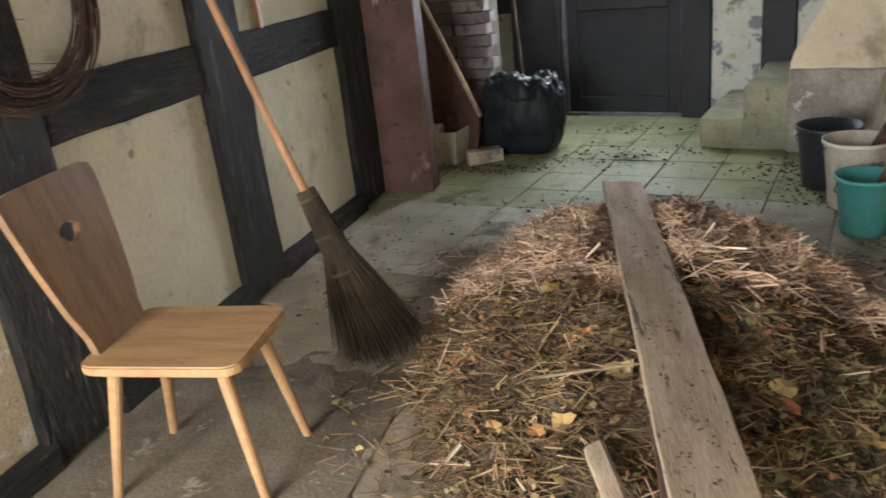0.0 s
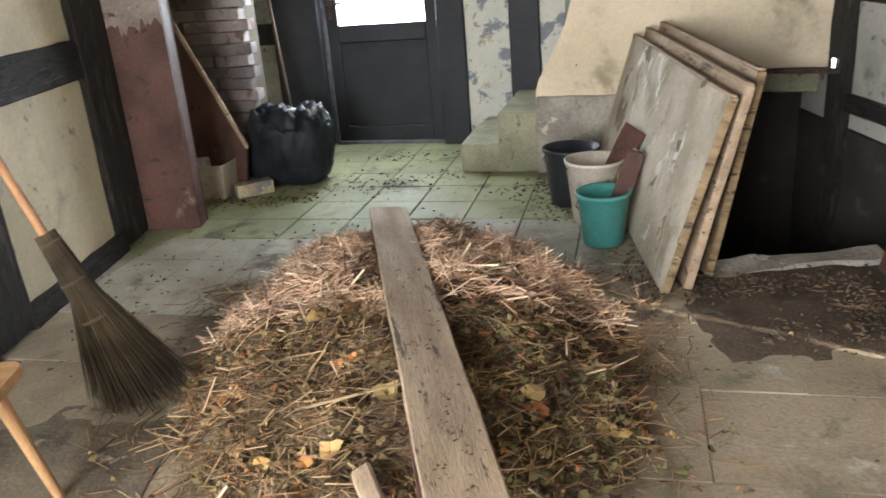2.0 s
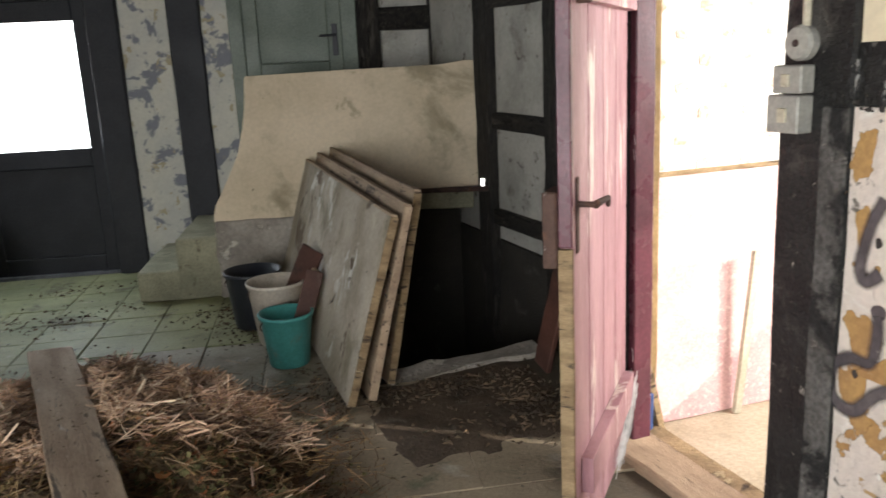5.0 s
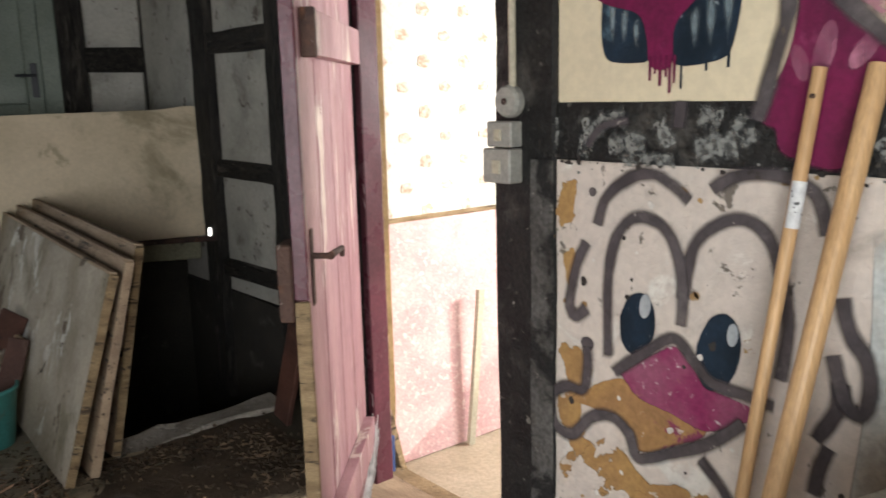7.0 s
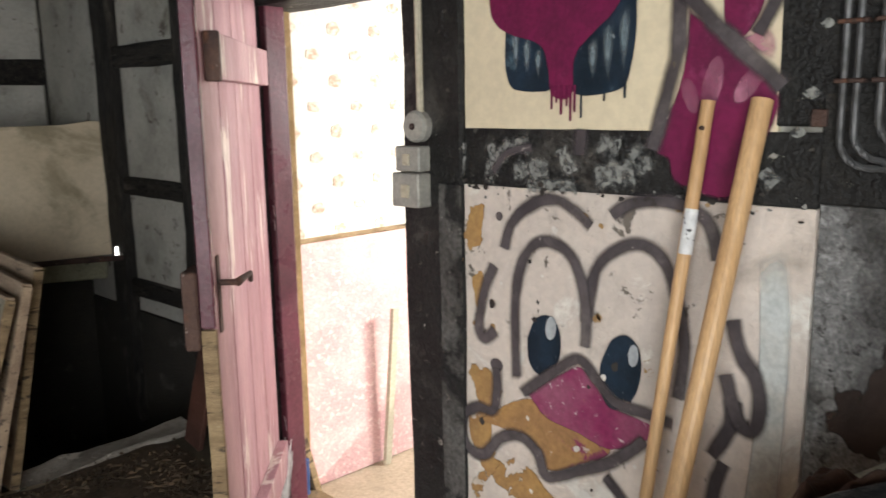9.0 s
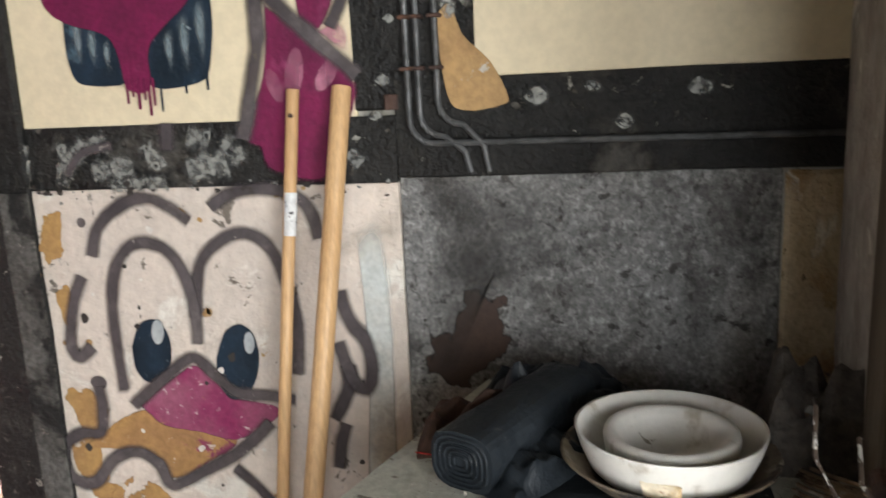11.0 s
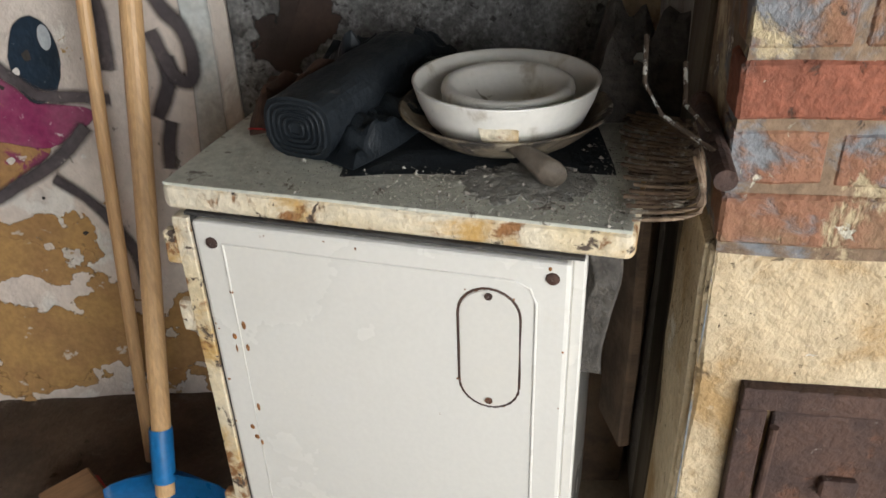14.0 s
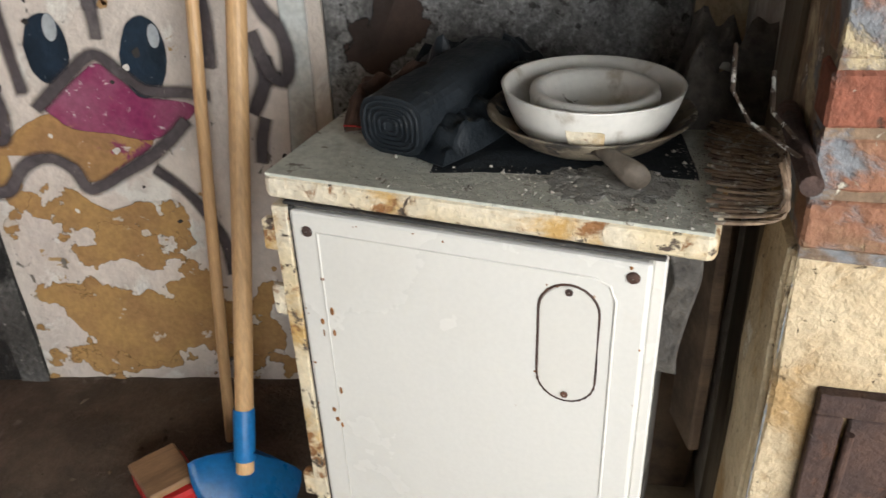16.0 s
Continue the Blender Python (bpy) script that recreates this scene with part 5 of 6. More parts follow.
patch([(1.04, 1.06), (1.0, 1.08), (0.99, 0.98), (1.03, 0.93)], OCHRE, 0.0, 0.6)
patch([(0.3, 1.22), (0.24, 1.24), (0.225, 0.9), (0.24, 0.5), (0.31, 0.55), (0.29, 0.9)], DAMP, 0.0, 0.3)
patch([(1.05, 0.3), (0.85, 0.36), (0.6, 0.38), (0.4, 0.34), (0.3, 0.2), (0.35, 0.03), (0.7, 0.01), (1.05, 0.02)], OCHRE, 0.0002, 0.7)
patch([(1.05, 0.75), (1.0, 0.85), (0.94, 0.7), (0.97, 0.5), (1.05, 0.5)], OCHRE, 0.0002, 0.7)
# worn beak patch and eyes, then outlines
patch([(0.857, 0.782), (0.783, 0.835), (0.708, 0.883), (0.659, 0.845), (0.608, 0.806), (0.511, 0.785), (0.522, 0.751), (0.612, 0.699), (0.715, 0.718), (0.796, 0.729)], MAGENTA_WORN, 0.0005)
patch([(1.009, 0.668), (0.917, 0.740), (0.816, 0.771), (0.715, 0.765), (0.634, 0.733), (0.614, 0.691), (0.716, 0.624), (0.793, 0.593), (0.838, 0.646), (0.901, 0.662)], OCHRE_WORN, 0.0003)
oval(0.807, 0.913, 0.050, 0.079, 10, NAVY, 0.0007)
oval(0.597, 0.890, 0.052, 0.092, 12, NAVY, 0.0007)
oval(0.786, 0.960, 0.016, 0.030, 8, PALE, 0.001)
oval(0.564, 0.937, 0.013, 0.026, 4, PALE, 0.001)
for pts in ([(0.928, 1.134), (0.902, 1.205), (0.836, 1.257), (0.773, 1.269), (0.720, 1.247), (0.675, 1.214)],
            [(0.627, 1.243), (0.587, 1.270), (0.536, 1.283), (0.468, 1.282), (0.414, 1.259), (0.392, 1.226), (0.378, 1.172)],
            [(0.889, 0.803), (0.893, 0.993), (0.878, 1.092), (0.844, 1.149), (0.796, 1.169), (0.740, 1.150), (0.702, 1.091), (0.686, 1.004), (0.689, 0.928)],
            [(0.686, 0.989), (0.666, 1.109), (0.618, 1.165), (0.558, 1.188), (0.506, 1.167), (0.474, 1.113), (0.450, 1.023), (0.444, 0.954), (0.455, 0.860)],
            [(0.875, 0.772), (0.784, 0.847), (0.708, 0.899), (0.660, 0.865), (0.608, 0.819), (0.531, 0.812), (0.460, 0.804)],
            [(0.632, 0.634), (0.564, 0.570), (0.524, 0.507), (0.494, 0.433), (0.489, 0.337)]):
    stroke(pts, 0.031, DARKSPRAY, 0.0012)
for pts in ([(0.958, 1.095), (0.991, 1.026), (1.011, 0.928), (0.992, 0.897), (0.955, 0.925)],
            [(0.955, 0.826), (0.952, 0.779), (0.965, 0.708), (1.019, 0.702), (1.065, 0.669), (1.069, 0.606), (1.041, 0.575), (0.994, 0.578), (0.941, 0.637), (0.874, 0.660), (0.822, 0.632), (0.793, 0.579), (0.716, 0.614), (0.611, 0.673), (0.523, 0.753)],
            [(0.345, 1.061), (0.325, 0.992), (0.291, 0.944), (0.280, 0.884), (0.291, 0.839), (0.318, 0.845), (0.338, 0.892), (0.355, 0.945)],
            [(0.335, 0.892), (0.338, 0.833), (0.377, 0.755)], [(0.348, 0.753), (0.361, 0.712), (0.375, 0.637)]):
    stroke(pts, 0.034, DARKSPRAY, 0.0015)
oval(0.954, 0.832, 0.022, 0.018, 0, DARKSPRAY, 0.0013)
oval(0.943, 1.217, 0.012, 0.012, 0, DARKSPRAY, 0.0013)
# upper panel: dark shapes with pale fangs under a dripping magenta one
patch([(0.920, 1.683), (0.880, 1.663), (0.816, 1.633), (0.790, 1.571), (0.791, 1.520), (0.879, 1.519), (0.911, 1.536), (0.923, 1.589)], NAVY, 0.0004, 0.06)
patch([(0.745, 1.603), (0.692, 1.644), (0.652, 1.675), (0.588, 1.726), (0.576, 1.650), (0.585, 1.574), (0.601, 1.524), (0.648, 1.508), (0.721, 1.507), (0.741, 1.545)], NAVY, 0.0004, 0.06)
for y, z1, z0, w in ((0.893, 1.655, 1.555, 0.017), (0.86, 1.63, 1.55, 0.017), (0.828, 1.605, 1.545, 0.015), (0.682, 1.615, 1.535, 0.018), (0.645, 1.645, 1.535, 0.02), (0.606, 1.67, 1.545, 0.02)):
    patch([(y + w * 0.75, z1), (y - w * 0.75, z1 + 0.015), (y - w * 0.7, (z0 + z1) / 2), (y - 0.002, z0), (y + w * 0.55, (z0 + z1) / 2)], PALE_THIN, 0.0007, 0.75)
    patch([(y + w * 0.3, z1), (y - w * 0.3, z1 + 0.01), (y - w * 0.3, z1 * 0.6 + z0 * 0.4), (y + w * 0.2, z1 * 0.6 + z0 * 0.4)], PALE_THIN, 0.0008, 0.8)
patch([(0.971, 1.803), (0.971, 1.730), (0.958, 1.682), (0.912, 1.650), (0.824, 1.621), (0.800, 1.571), (0.791, 1.512), (0.761, 1.496), (0.732, 1.512), (0.727, 1.588), (0.685, 1.633), (0.626, 1.681), (0.593, 1.746), (0.603, 1.806), (0.762, 1.845)], MAGENTA, 0.001, 0.04)
for y, z, w in ((0.788, 1.475, 0.006), (0.775, 1.49, 0.005), (0.762, 1.462, 0.007), (0.747, 1.482, 0.005), (0.737, 1.447, 0.006), (0.726, 1.468, 0.006), (0.60, 1.50, 0.005), (0.65, 1.492, 0.004), (0.709, 1.455, 0.004)):
    stroke([(y, 1.53), (y, 1.5), (y, z)], w, MAGENTA if y > 0.72 else NAVY, 0.0011)
patch([(0.460, 1.666), (0.376, 1.606), (0.311, 1.545), (0.276, 1.494), (0.285, 1.442), (0.321, 1.369), (0.349, 1.304), (0.423, 1.303), (0.482, 1.329), (0.496, 1.372), (0.524, 1.390), (0.505, 1.452), (0.478, 1.515), (0.464, 1.589)], MAGENTA, 0.0006, 0.08)
patch([(0.394, 1.809), (0.390, 1.654), (0.377, 1.614), (0.362, 1.601), (0.335, 1.621), (0.308, 1.686), (0.291, 1.810)], MAGENTA, 0.0006, 0.08)
patch([(0.363, 1.606), (0.287, 1.550), (0.285, 1.606), (0.317, 1.626)], PINKWASH, 0.0004, 0.4)
for y, z, ry, rz, t in ((0.408, 1.52, 0.022, 0.06, 12), (0.452, 1.50, 0.018, 0.04, -20), (0.335, 1.52, 0.02, 0.045, 35)):
    oval(y, z, ry, rz, t, PINKWASH, 0.0009)
stroke([(0.482, 1.808), (0.480, 1.642), (0.481, 1.590), (0.496, 1.526), (0.519, 1.439), (0.533, 1.388)], 0.036, DARKSPRAY, 0.0014)
stroke([(0.483, 1.717), (0.422, 1.652), (0.354, 1.587), (0.290, 1.531), (0.270, 1.511)], 0.036, DARKSPRAY, 0.0018)
stroke([(0.261, 1.739), (0.298, 1.656), (0.324, 1.608)], 0.03, DARKSPRAY, 0.0014)
# daubed beam: upright dabs and a smeared arc
for pts, w in (([(1.062, 1.403), (1.070, 1.307)], 0.04), ([(0.964, 1.404), (0.977, 1.297)], 0.034), ([(0.968, 1.327), (0.918, 1.384), (0.848, 1.394)], 0.05), ([(0.908, 1.328), (0.788, 1.343)], 0.06), ([(0.767, 1.394), (0.728, 1.328)], 0.05), ([(0.667, 1.405), (0.607, 1.385)], 0.06), ([(0.678, 1.328), (0.567, 1.344)], 0.07), ([(0.587, 1.400), (0.537, 1.339)], 0.05), ([(0.869, 1.297), (0.708, 1.303)], 0.04), ([(0.303, 1.360), (0.273, 1.329)], 0.04)):
    stroke(pts, w, WHITEDAUB, 0.0004)
stroke([(0.707, 1.435), (0.713, 1.369)], 0.036, DARKSPRAY, 0.0012)
stroke([(0.963, 1.322), (0.918, 1.373), (0.838, 1.389)], 0.02, DARKSPRAY, 0.0013)
# chips where the paint and plaster have come away
rr = random.Random(41)
for k in range(40):
    y, z, w = rr.uniform(0.22, 1.04), rr.uniform(0.35, 1.28), rr.uniform(0.004, 0.012)
    patch([(y + w * rr.uniform(0.5, 1.2) * math.cos(a), z + w * rr.uniform(0.5, 1.3) * math.sin(a)) for a in np.linspace(0, 5.2, 6)], rr.choice((OCHRE_SOLID, DARKCHIP, PALECHIP)), 0.0021, 0.3)
for k in range(46):
    y, z, w = rr.uniform(0.22, 1.05), 1.292 + rr.gauss(0, 0.012), rr.uniform(0.003, 0.011)
    patch([(y + w * rr.uniform(0.5, 1.4) * math.cos(a), z + w * rr.uniform(0.4, 0.9) * math.sin(a)) for a in np.linspace(0, 5.2, 6)], rr.choice((DARKCHIP, DARKCHIP, WHITEDAUB)), 0.002, 0.3)

# broken plaster corner and chips on the black beams
patch([(0.10, 1.62), (0.075, 1.64), (0.05, 1.58), (0.0, 1.53), (-0.035, 1.46), (-0.02, 1.44), (0.07, 1.44), (0.095, 1.52)], OCHRE_SOLID, 0.0006, 0.08)
patch([(0.10, 1.66), (0.075, 1.67), (0.06, 1.62), (0.085, 1.61)], WHITEDAUB, 0.0009, 0.2)
for y, z, w in ((-0.09, 1.455, 0.03), (-0.26, 1.40, 0.025), (-0.2, 1.47, 0.02), (0.22, 1.5, 0.02), (0.24, 1.43, 0.018), (0.2, 1.62, 0.015), (-0.4, 1.46, 0.03)):
    patch([(y + w, z), (y, z + w * 0.8), (y - w, z), (y, z - w * 0.7)], WHITEDAUB, 0.016 if y > 1.06 else 0.0006, 0.25)
lab = thing("rusty_plate", pose(WX - 0.008, 0.205, 1.455), "small rusty iron plate nailed to a black post", "plate")
part("plate", hewn(-0.004, 0.004, -0.014, 0.014, -0.016, 0.016, 0.002, 0.012, 199), IRON, lab)

jb = thing("junction_box", pose(WX - 0.02, 1.20, 1.435, 0, -90, 0), "round grey bakelite junction box on a door post", "junction box")
part("base", lathe([(0.001, 0.0), (0.042, 0.0), (0.042, 0.02), (0.036, 0.03), (0.001, 0.032)], 24), GREYPLASTIC, jb, smooth=False)
part("cover_screw", lathe([(0.001, 0.036), (0.008, 0.036), (0.009, 0.03)], 10), IRON, jb)
sb = thing("switch_box", pose(WX - 0.02, 1.21, 1.30), "pair of grey plastic switch boxes on a door post", "switch box")
part("box", block(-0.05, 0.0, -0.045, 0.055, -0.075, 0.015, 0.004), GREYPLASTIC, sb)
part("box", block(-0.045, 0.0, -0.045, 0.045, 0.019, 0.085, 0.004), GREYPLASTIC, sb)
part("rocker", block(-0.056, -0.048, -0.012, 0.016, -0.05, -0.015, 0.002), CREAMPLASTIC, sb)
part("rocker", block(-0.052, -0.044, -0.012, 0.012, 0.035, 0.065, 0.002), CREAMPLASTIC, sb)
cb = thing("conduit", pose(0, 0, 0), "cream painted cable running down a door post", "cable")
part("pipe", tube([(WX - 0.03, 1.19, 1.46), (WX - 0.03, 1.195, 2.4)], 0.010), CREAMPLASTIC, cb)
GALV = surf("grey_conduit_metal", (0.11, 0.11, 0.11), (0.06, 0.06, 0.06), scale=20, rough=0.5, metal=0.3)
for k, dy in enumerate((0.0, 0.022, 0.06)):
    c = thing("conduit", pose(0, 0, 0), "grey metal conduit bending along a black beam", "cable", "wall conduits")
    y0 = 0.165 - dy
    pts = [(WX - 0.02, y0, 2.4), (WX - 0.02, y0, 1.42 + dy * 0.6)]
    pts += [(WX - 0.02, y0 - 0.05 + 0.05 * math.cos(a), 1.42 + dy * 0.6 - 0.05 * math.sin(a)) for a in np.linspace(0.2, math.pi / 2, 5)]
    pts += [(WX - 0.02, -0.9, 1.365 + dy * 0.6)] if k == 0 else [(WX - 0.02, y0 - 0.09, 1.345 + dy * 0.3), (WX - 0.02, y0 - 0.10, 1.31)]
    part("pipe", tube(pts, 0.0065), GALV, c)
    for z in (1.52, 1.62):
        part("clip", block(WX - 0.031, WX - 0.0, y0 - 0.014, y0 + 0.014, z - 0.004, z + 0.004, 0.002), IRON, c)

# poles by the stove
p = thing("wooden_pole", pose(0, 0, 0), "long pale wooden broom pole leaning on a painted wall", "pole")
part("shaft", rod((2.12, 0.49, 0.0), (2.325, 0.405, 1.49), 0.0135, 0.0135, 14, bend=0.004, seg=6), ASH, p)
a, b = Vector((2.12, 0.49, 0.0)), Vector((2.325, 0.405, 1.49))
m = Matrix.Translation(a.lerp(b, 0.83)) @ (b - a).to_track_quat("Z", "Y").to_matrix().to_4x4()
part("sticker", lathe([(0.0142, -0.045), (0.0142, 0.045)], 14, m=m), surf("white_paper", (0.7, 0.7, 0.68), (0.6, 0.6, 0.6), [((0.1, 0.1, 0.1), 60.0, 0.6, 0.62)], scale=30), p, "small white paper sticker with grey print")
part("hang_hole", lathe([(0.001, 0.0), (0.005, 0.0), (0.005, 0.004)], 10, m=Matrix.Translation(a.lerp(b, 0.965) + Vector((-0.0135, -0.002, 0))) @ Matrix.Rotation(radians(-90), 4, "Y")), IRON, p, "dark hanging hole")


def shovel():
    s = thing("shovel", pose(0, 0, 0), "shovel with a long ash handle and blue steel blade", "shovel")
    lo, hi = Vector((1.925, 0.385, 0.10)), Vector((2.33, 0.302, 1.49))
    ax = (hi - lo).normalized()
    part("handle", rod(lo, hi, 0.020, 0.0205, 18, bend=-0.004, seg=8), ASH, s)
    q = ax.to_track_quat("Z", "Y").to_matrix().to_4x4()
    # blade faces the camera: local x across, y towards the wall
    across = ax.cross(Vector((1, 0, 0))).normalized()
    front = across.cross(ax).normalized()
    if front.x > 0:
        front, across = -front, -across
    fr = Matrix((across, -front, ax)).transposed().to_4x4()
    m = Matrix.Translation(lo) @ fr
    part("socket", lathe([(0.0235, 0.03), (0.0235, 0.145), (0.022, 0.15)], 18, m=m), BLUESTEEL, s, "blue steel socket", smooth=True)
    bm = bmesh.new()
    rows = []
    for j in range(13):
        v = j / 12
        z = 0.05 - 0.155 * v
        w = 0.022 + (0.125 - 0.022) * min(1, (v / 0.22)) ** 0.6 if v < 0.22 else 0.125 - 0.045 * ((v - 0.22) / 0.78) ** 2.5
        rows.append([bm.verts.new(m @ Vector((w * (2 * i / 14 - 1), 0.022 - 0.035 * abs(2 * i / 14 - 1) ** 2 + 0.01 * math.sin(v * 3), z))) for i in range(15)])
    for a_, b_ in zip(rows, rows[1:]):
        for i in range(14):
            bm.faces.new((a_[i], a_[i + 1], b_[i + 1], b_[i]))
    bmesh.ops.solidify(bm, geom=bm.faces[:], thickness=0.003)
    for v in bm.verts:
        v.co.z = max(v.co.z, 0.003)
    part("blade", bm, BLUESTEEL, s, "blue painted steel blade", smooth=True)


shovel()
lay("wood_offcut", (2.005, 0.635, 0.07), (1.905, 0.545, 0.07), 0.11, 0.02, CHAIRBACK, "brown wooden offcut lying on a red tin", "wood offcut", seed=130)
tin = thing("red_tin", pose(1.95, 0.58, 0, 0, 0, 40), "bright red flat tin on the floor", "tin")
part("body", block(-0.075, 0.075, -0.06, 0.06, 0.0, 0.05, 0.008), surf("red_plastic", (0.5, 0.02, 0.02), (0.42, 0.02, 0.02), scale=5, rough=0.4), tin)

# ---- stove corner ----
def stove():
    s = thing("kitchen_stove", STOVE, "old cream enamelled solid-fuel stove with rusty edges", "stove")
    W, D, H = 0.653, 0.56, 0.885
    part("body", block(0.035, W - 0.075, 0.035, D, 0.0, H - 0.045, 0.006), ENAMEL, s)
    bm = block(0.0, W, 0.0, D, H - 0.04, H, 0.012, seg=3)
    part("top_rim", bm, ENAMEL_RUST, s, "rusted cream enamel rim of the top")
    part("top_plate", hewn(0.004, W - 0.006, 0.004, D - 0.004, H - 0.003, H + 0.002, 0.0008, 0.08, 140), STOVETOP, s, "dusty grey top plate")
    # door with a pressed frame line and an oval cover
    door = part("oven_door", block(0.04, W - 0.075, -0.002, 0.03, 0.05, H - 0.052, 0.006, seg=2), ENAMEL, s, "cream enamelled door")
    x0, x1, z1, z0 = 0.085, W - 0.118, H - 0.085, 0.10
    line = [(x0, z0), (x0, z1), (x1 - 0.03, z1), (x1 - 0.009, z1 - 0.009), (x1, z1 - 0.03), (x1, z0)]
    part("pressed_line", tube([(x, -0.002, z) for x, z in line], 0.0022, 8), ENAMEL, door, "raised pressed line")
    cx, ra, zt, zb = 0.472, 0.043, 0.74, 0.623
    pts = [(cx + ra * math.cos(a), zt + ra * math.sin(a)) for a in np.linspace(0, math.pi, 13)] + [(cx - ra * math.cos(a), zb - ra * math.sin(a)) for a in np.linspace(0, math.pi, 13)]
    part("cover_seam", tube([(x, -0.0015, z) for x, z in [*pts, pts[0]]], 0.0022, 6), IRON, door, "rusty seam")
    bm = prism([(cx + (x - cx) * 0.96, 0.6815 + (z - 0.6815) * 0.98) for x, z in pts], -0.004, 0.0, bevel=0.0012)
    part("oval_cover", bm, ENAMEL, door, "oval cream cover plate")
    for z in (zt + 0.032, zb - 0.03):
        part("screw", lathe([(0.001, 0.002), (0.0055, 0.002), (0.0055, -0.002)], 10, m=pose(cx, -0.004, z, 90)), IRON, door)
    for x, z in ((0.068, H - 0.085), (W - 0.098, H - 0.075)):
        part("rivet", lathe([(0.001, 0.003), (0.008, 0.002), (0.010, -0.002)], 12, m=pose(x, -0.003, z, 90)), IRON, door, "rusty rivet")
    RUST = surf("rust_spot", (0.30, 0.13, 0.04), (0.18, 0.08, 0.03), scale=60, bump=0.5)
    rr = random.Random(3)
    for k in range(9):
        z = rr.uniform(0.3, 0.8)
        m = pose(x0 + rr.uniform(-0.012, 0.012), -0.0022, z, 90) @ Matrix.Diagonal((rr.uniform(0.25, 0.7), rr.uniform(0.4, 1.3), 1, 1))
        part("rust_spot", lathe([(0.0005, 0.0014), (0.004, 0.0012), (0.0065, 0.0)], 9, m=m), RUST, door)
    for k in range(20):
        e = rr.random()
        if e < 0.35:
            x, z = rr.uniform(0.05, W - 0.08), H - 0.052 - abs(rr.gauss(0, 0.006)) - 0.004
        elif e < 0.6:
            x, z = 0.044 + abs(rr.gauss(0, 0.006)), rr.uniform(0.2, 0.82)
        elif e < 0.75:
            x, z = W - 0.08 - abs(rr.gauss(0, 0.004)), rr.uniform(0.3, 0.82)
        else:
            q = rr.choice(pts)
            x, z = q[0] + rr.gauss(0, 0.003), q[1] + rr.gauss(0, 0.003)
        s_ = rr.uniform(0.15, 0.6)
        m = pose(x, -0.0022, z, 90) @ Matrix.Diagonal((s_ * rr.uniform(0.5, 1.3), s_ * rr.uniform(0.5, 1.6), 1, 1))
        part("rust_spot", lathe([(0.0005, 0.0014), (0.003, 0.0012), (0.0055, 0.0)], 9, m=m), RUST, door)
    # near-black block paints the shadow between side strip and door
    part("door_gap", block(0.034, 0.042, 0.006, 0.03, 0.06, H - 0.05, 0.001), BLACKGAP, s, "dark strip painting the shaded gap beside the door")
    # side frame strip with broken hinge lugs
    part("side_strip", hewn(0.008, 0.034, 0.0, 0.03, 0.08, H - 0.05, 0.0015, 0.05, 141), ENAMEL_RUST, s, "cream strip with rusted edge")
    for z in (0.78, 0.655, 0.24):
        part("hinge_lug", hewn(-0.016, 0.012, 0.0, 0.02, z - 0.028, z + 0.028, 0.004, 0.02, 142), ENAMEL_RUST, s, "broken hinge lug")
    # black strip under the rim: grime plus the gap's shadow put into colour
    part("grime_line", hewn(0.03, W - 0.06, 0.001, 0.01, H - 0.046, H - 0.0405, 0.0008, 0.02, 143), BLACKGAP, s, "black grime and painted gap shadow under the rim")
    part("corner_strip", block(W - 0.076, W - 0.058, 0.012, 0.03, 0.06, H - 0.05, 0.003), ENAMEL, s)


stove()
TOPZ = 0.8865


def on_stove(x, y, rz=0, z=TOPZ):
    return STOVE @ pose(x, y, z, 0, 0, rz)


# stack of pans and bowls
PANRUST = surf("rusty_cream_pan", (0.30, 0.25, 0.18), (0.14, 0.10, 0.07), [((0.05, 0.042, 0.036), 9.0, 0.50, 0.58), ((0.48, 0.43, 0.34), 16.0, 0.60, 0.66)], scale=10, rough=0.7, bump=0.5)
pan = thing("frying_pan", on_stove(0.432, 0.278, 0, TOPZ + 0.006), "sooty iron pan with a wooden handle under enamel bowls", "pan")
part("dish", lathe([(0.001, 0.0), (0.115, 0.0), (0.128, 0.01), (0.158, 0.038), (0.161, 0.04), (0.156, 0.041), (0.125, 0.015), (0.11, 0.006), (0.001, 0.006)], 48), PANRUST, pan, smooth=True)
bm = bmesh.new()
rings = []
for f, w, h, z in ((0, 0.014, 0.007, 0.03), (0.3, 0.016, 0.010, 0.029), (0.6, 0.018, 0.014, 0.024), (0.93, 0.0195, 0.019, 0.016), (1.0, 0.0175, 0.017, 0.014)):
    c = Vector((0.040 + 0.064 * f, -0.136 - 0.045 * f, z))
    rings.append([bm.verts.new(c + Vector((w * math.cos(a), 0.2 * w * math.cos(a), h * math.sin(a)))) for a in np.linspace(0, 2 * math.pi, 15)[:-1]])
for a_, b_ in zip(rings, rings[1:]):
    for k in range(14):
        bm.faces.new((a_[k], a_[(k + 1) % 14], b_[(k + 1) % 14], b_[k]))
bm.faces.new(rings[0])
bm.faces.new(rings[-1][::-1])
bmesh.ops.recalc_face_normals(bm, faces=bm.faces[:])
part("handle", bm, surf("worn_handle_wood", (0.16, 0.13, 0.10), (0.10, 0.08, 0.062), [((0.36, 0.16, 0.06), 14.0, 0.62, 0.68)], scale=20, rough=0.6), pan, "worn wooden handle", smooth=True)
bowl = thing("enamel_bowl", on_stove(0.436, 0.266, 0, TOPZ + 0.0125), "large old white enamel bowl with a chipped lug", "bowl")
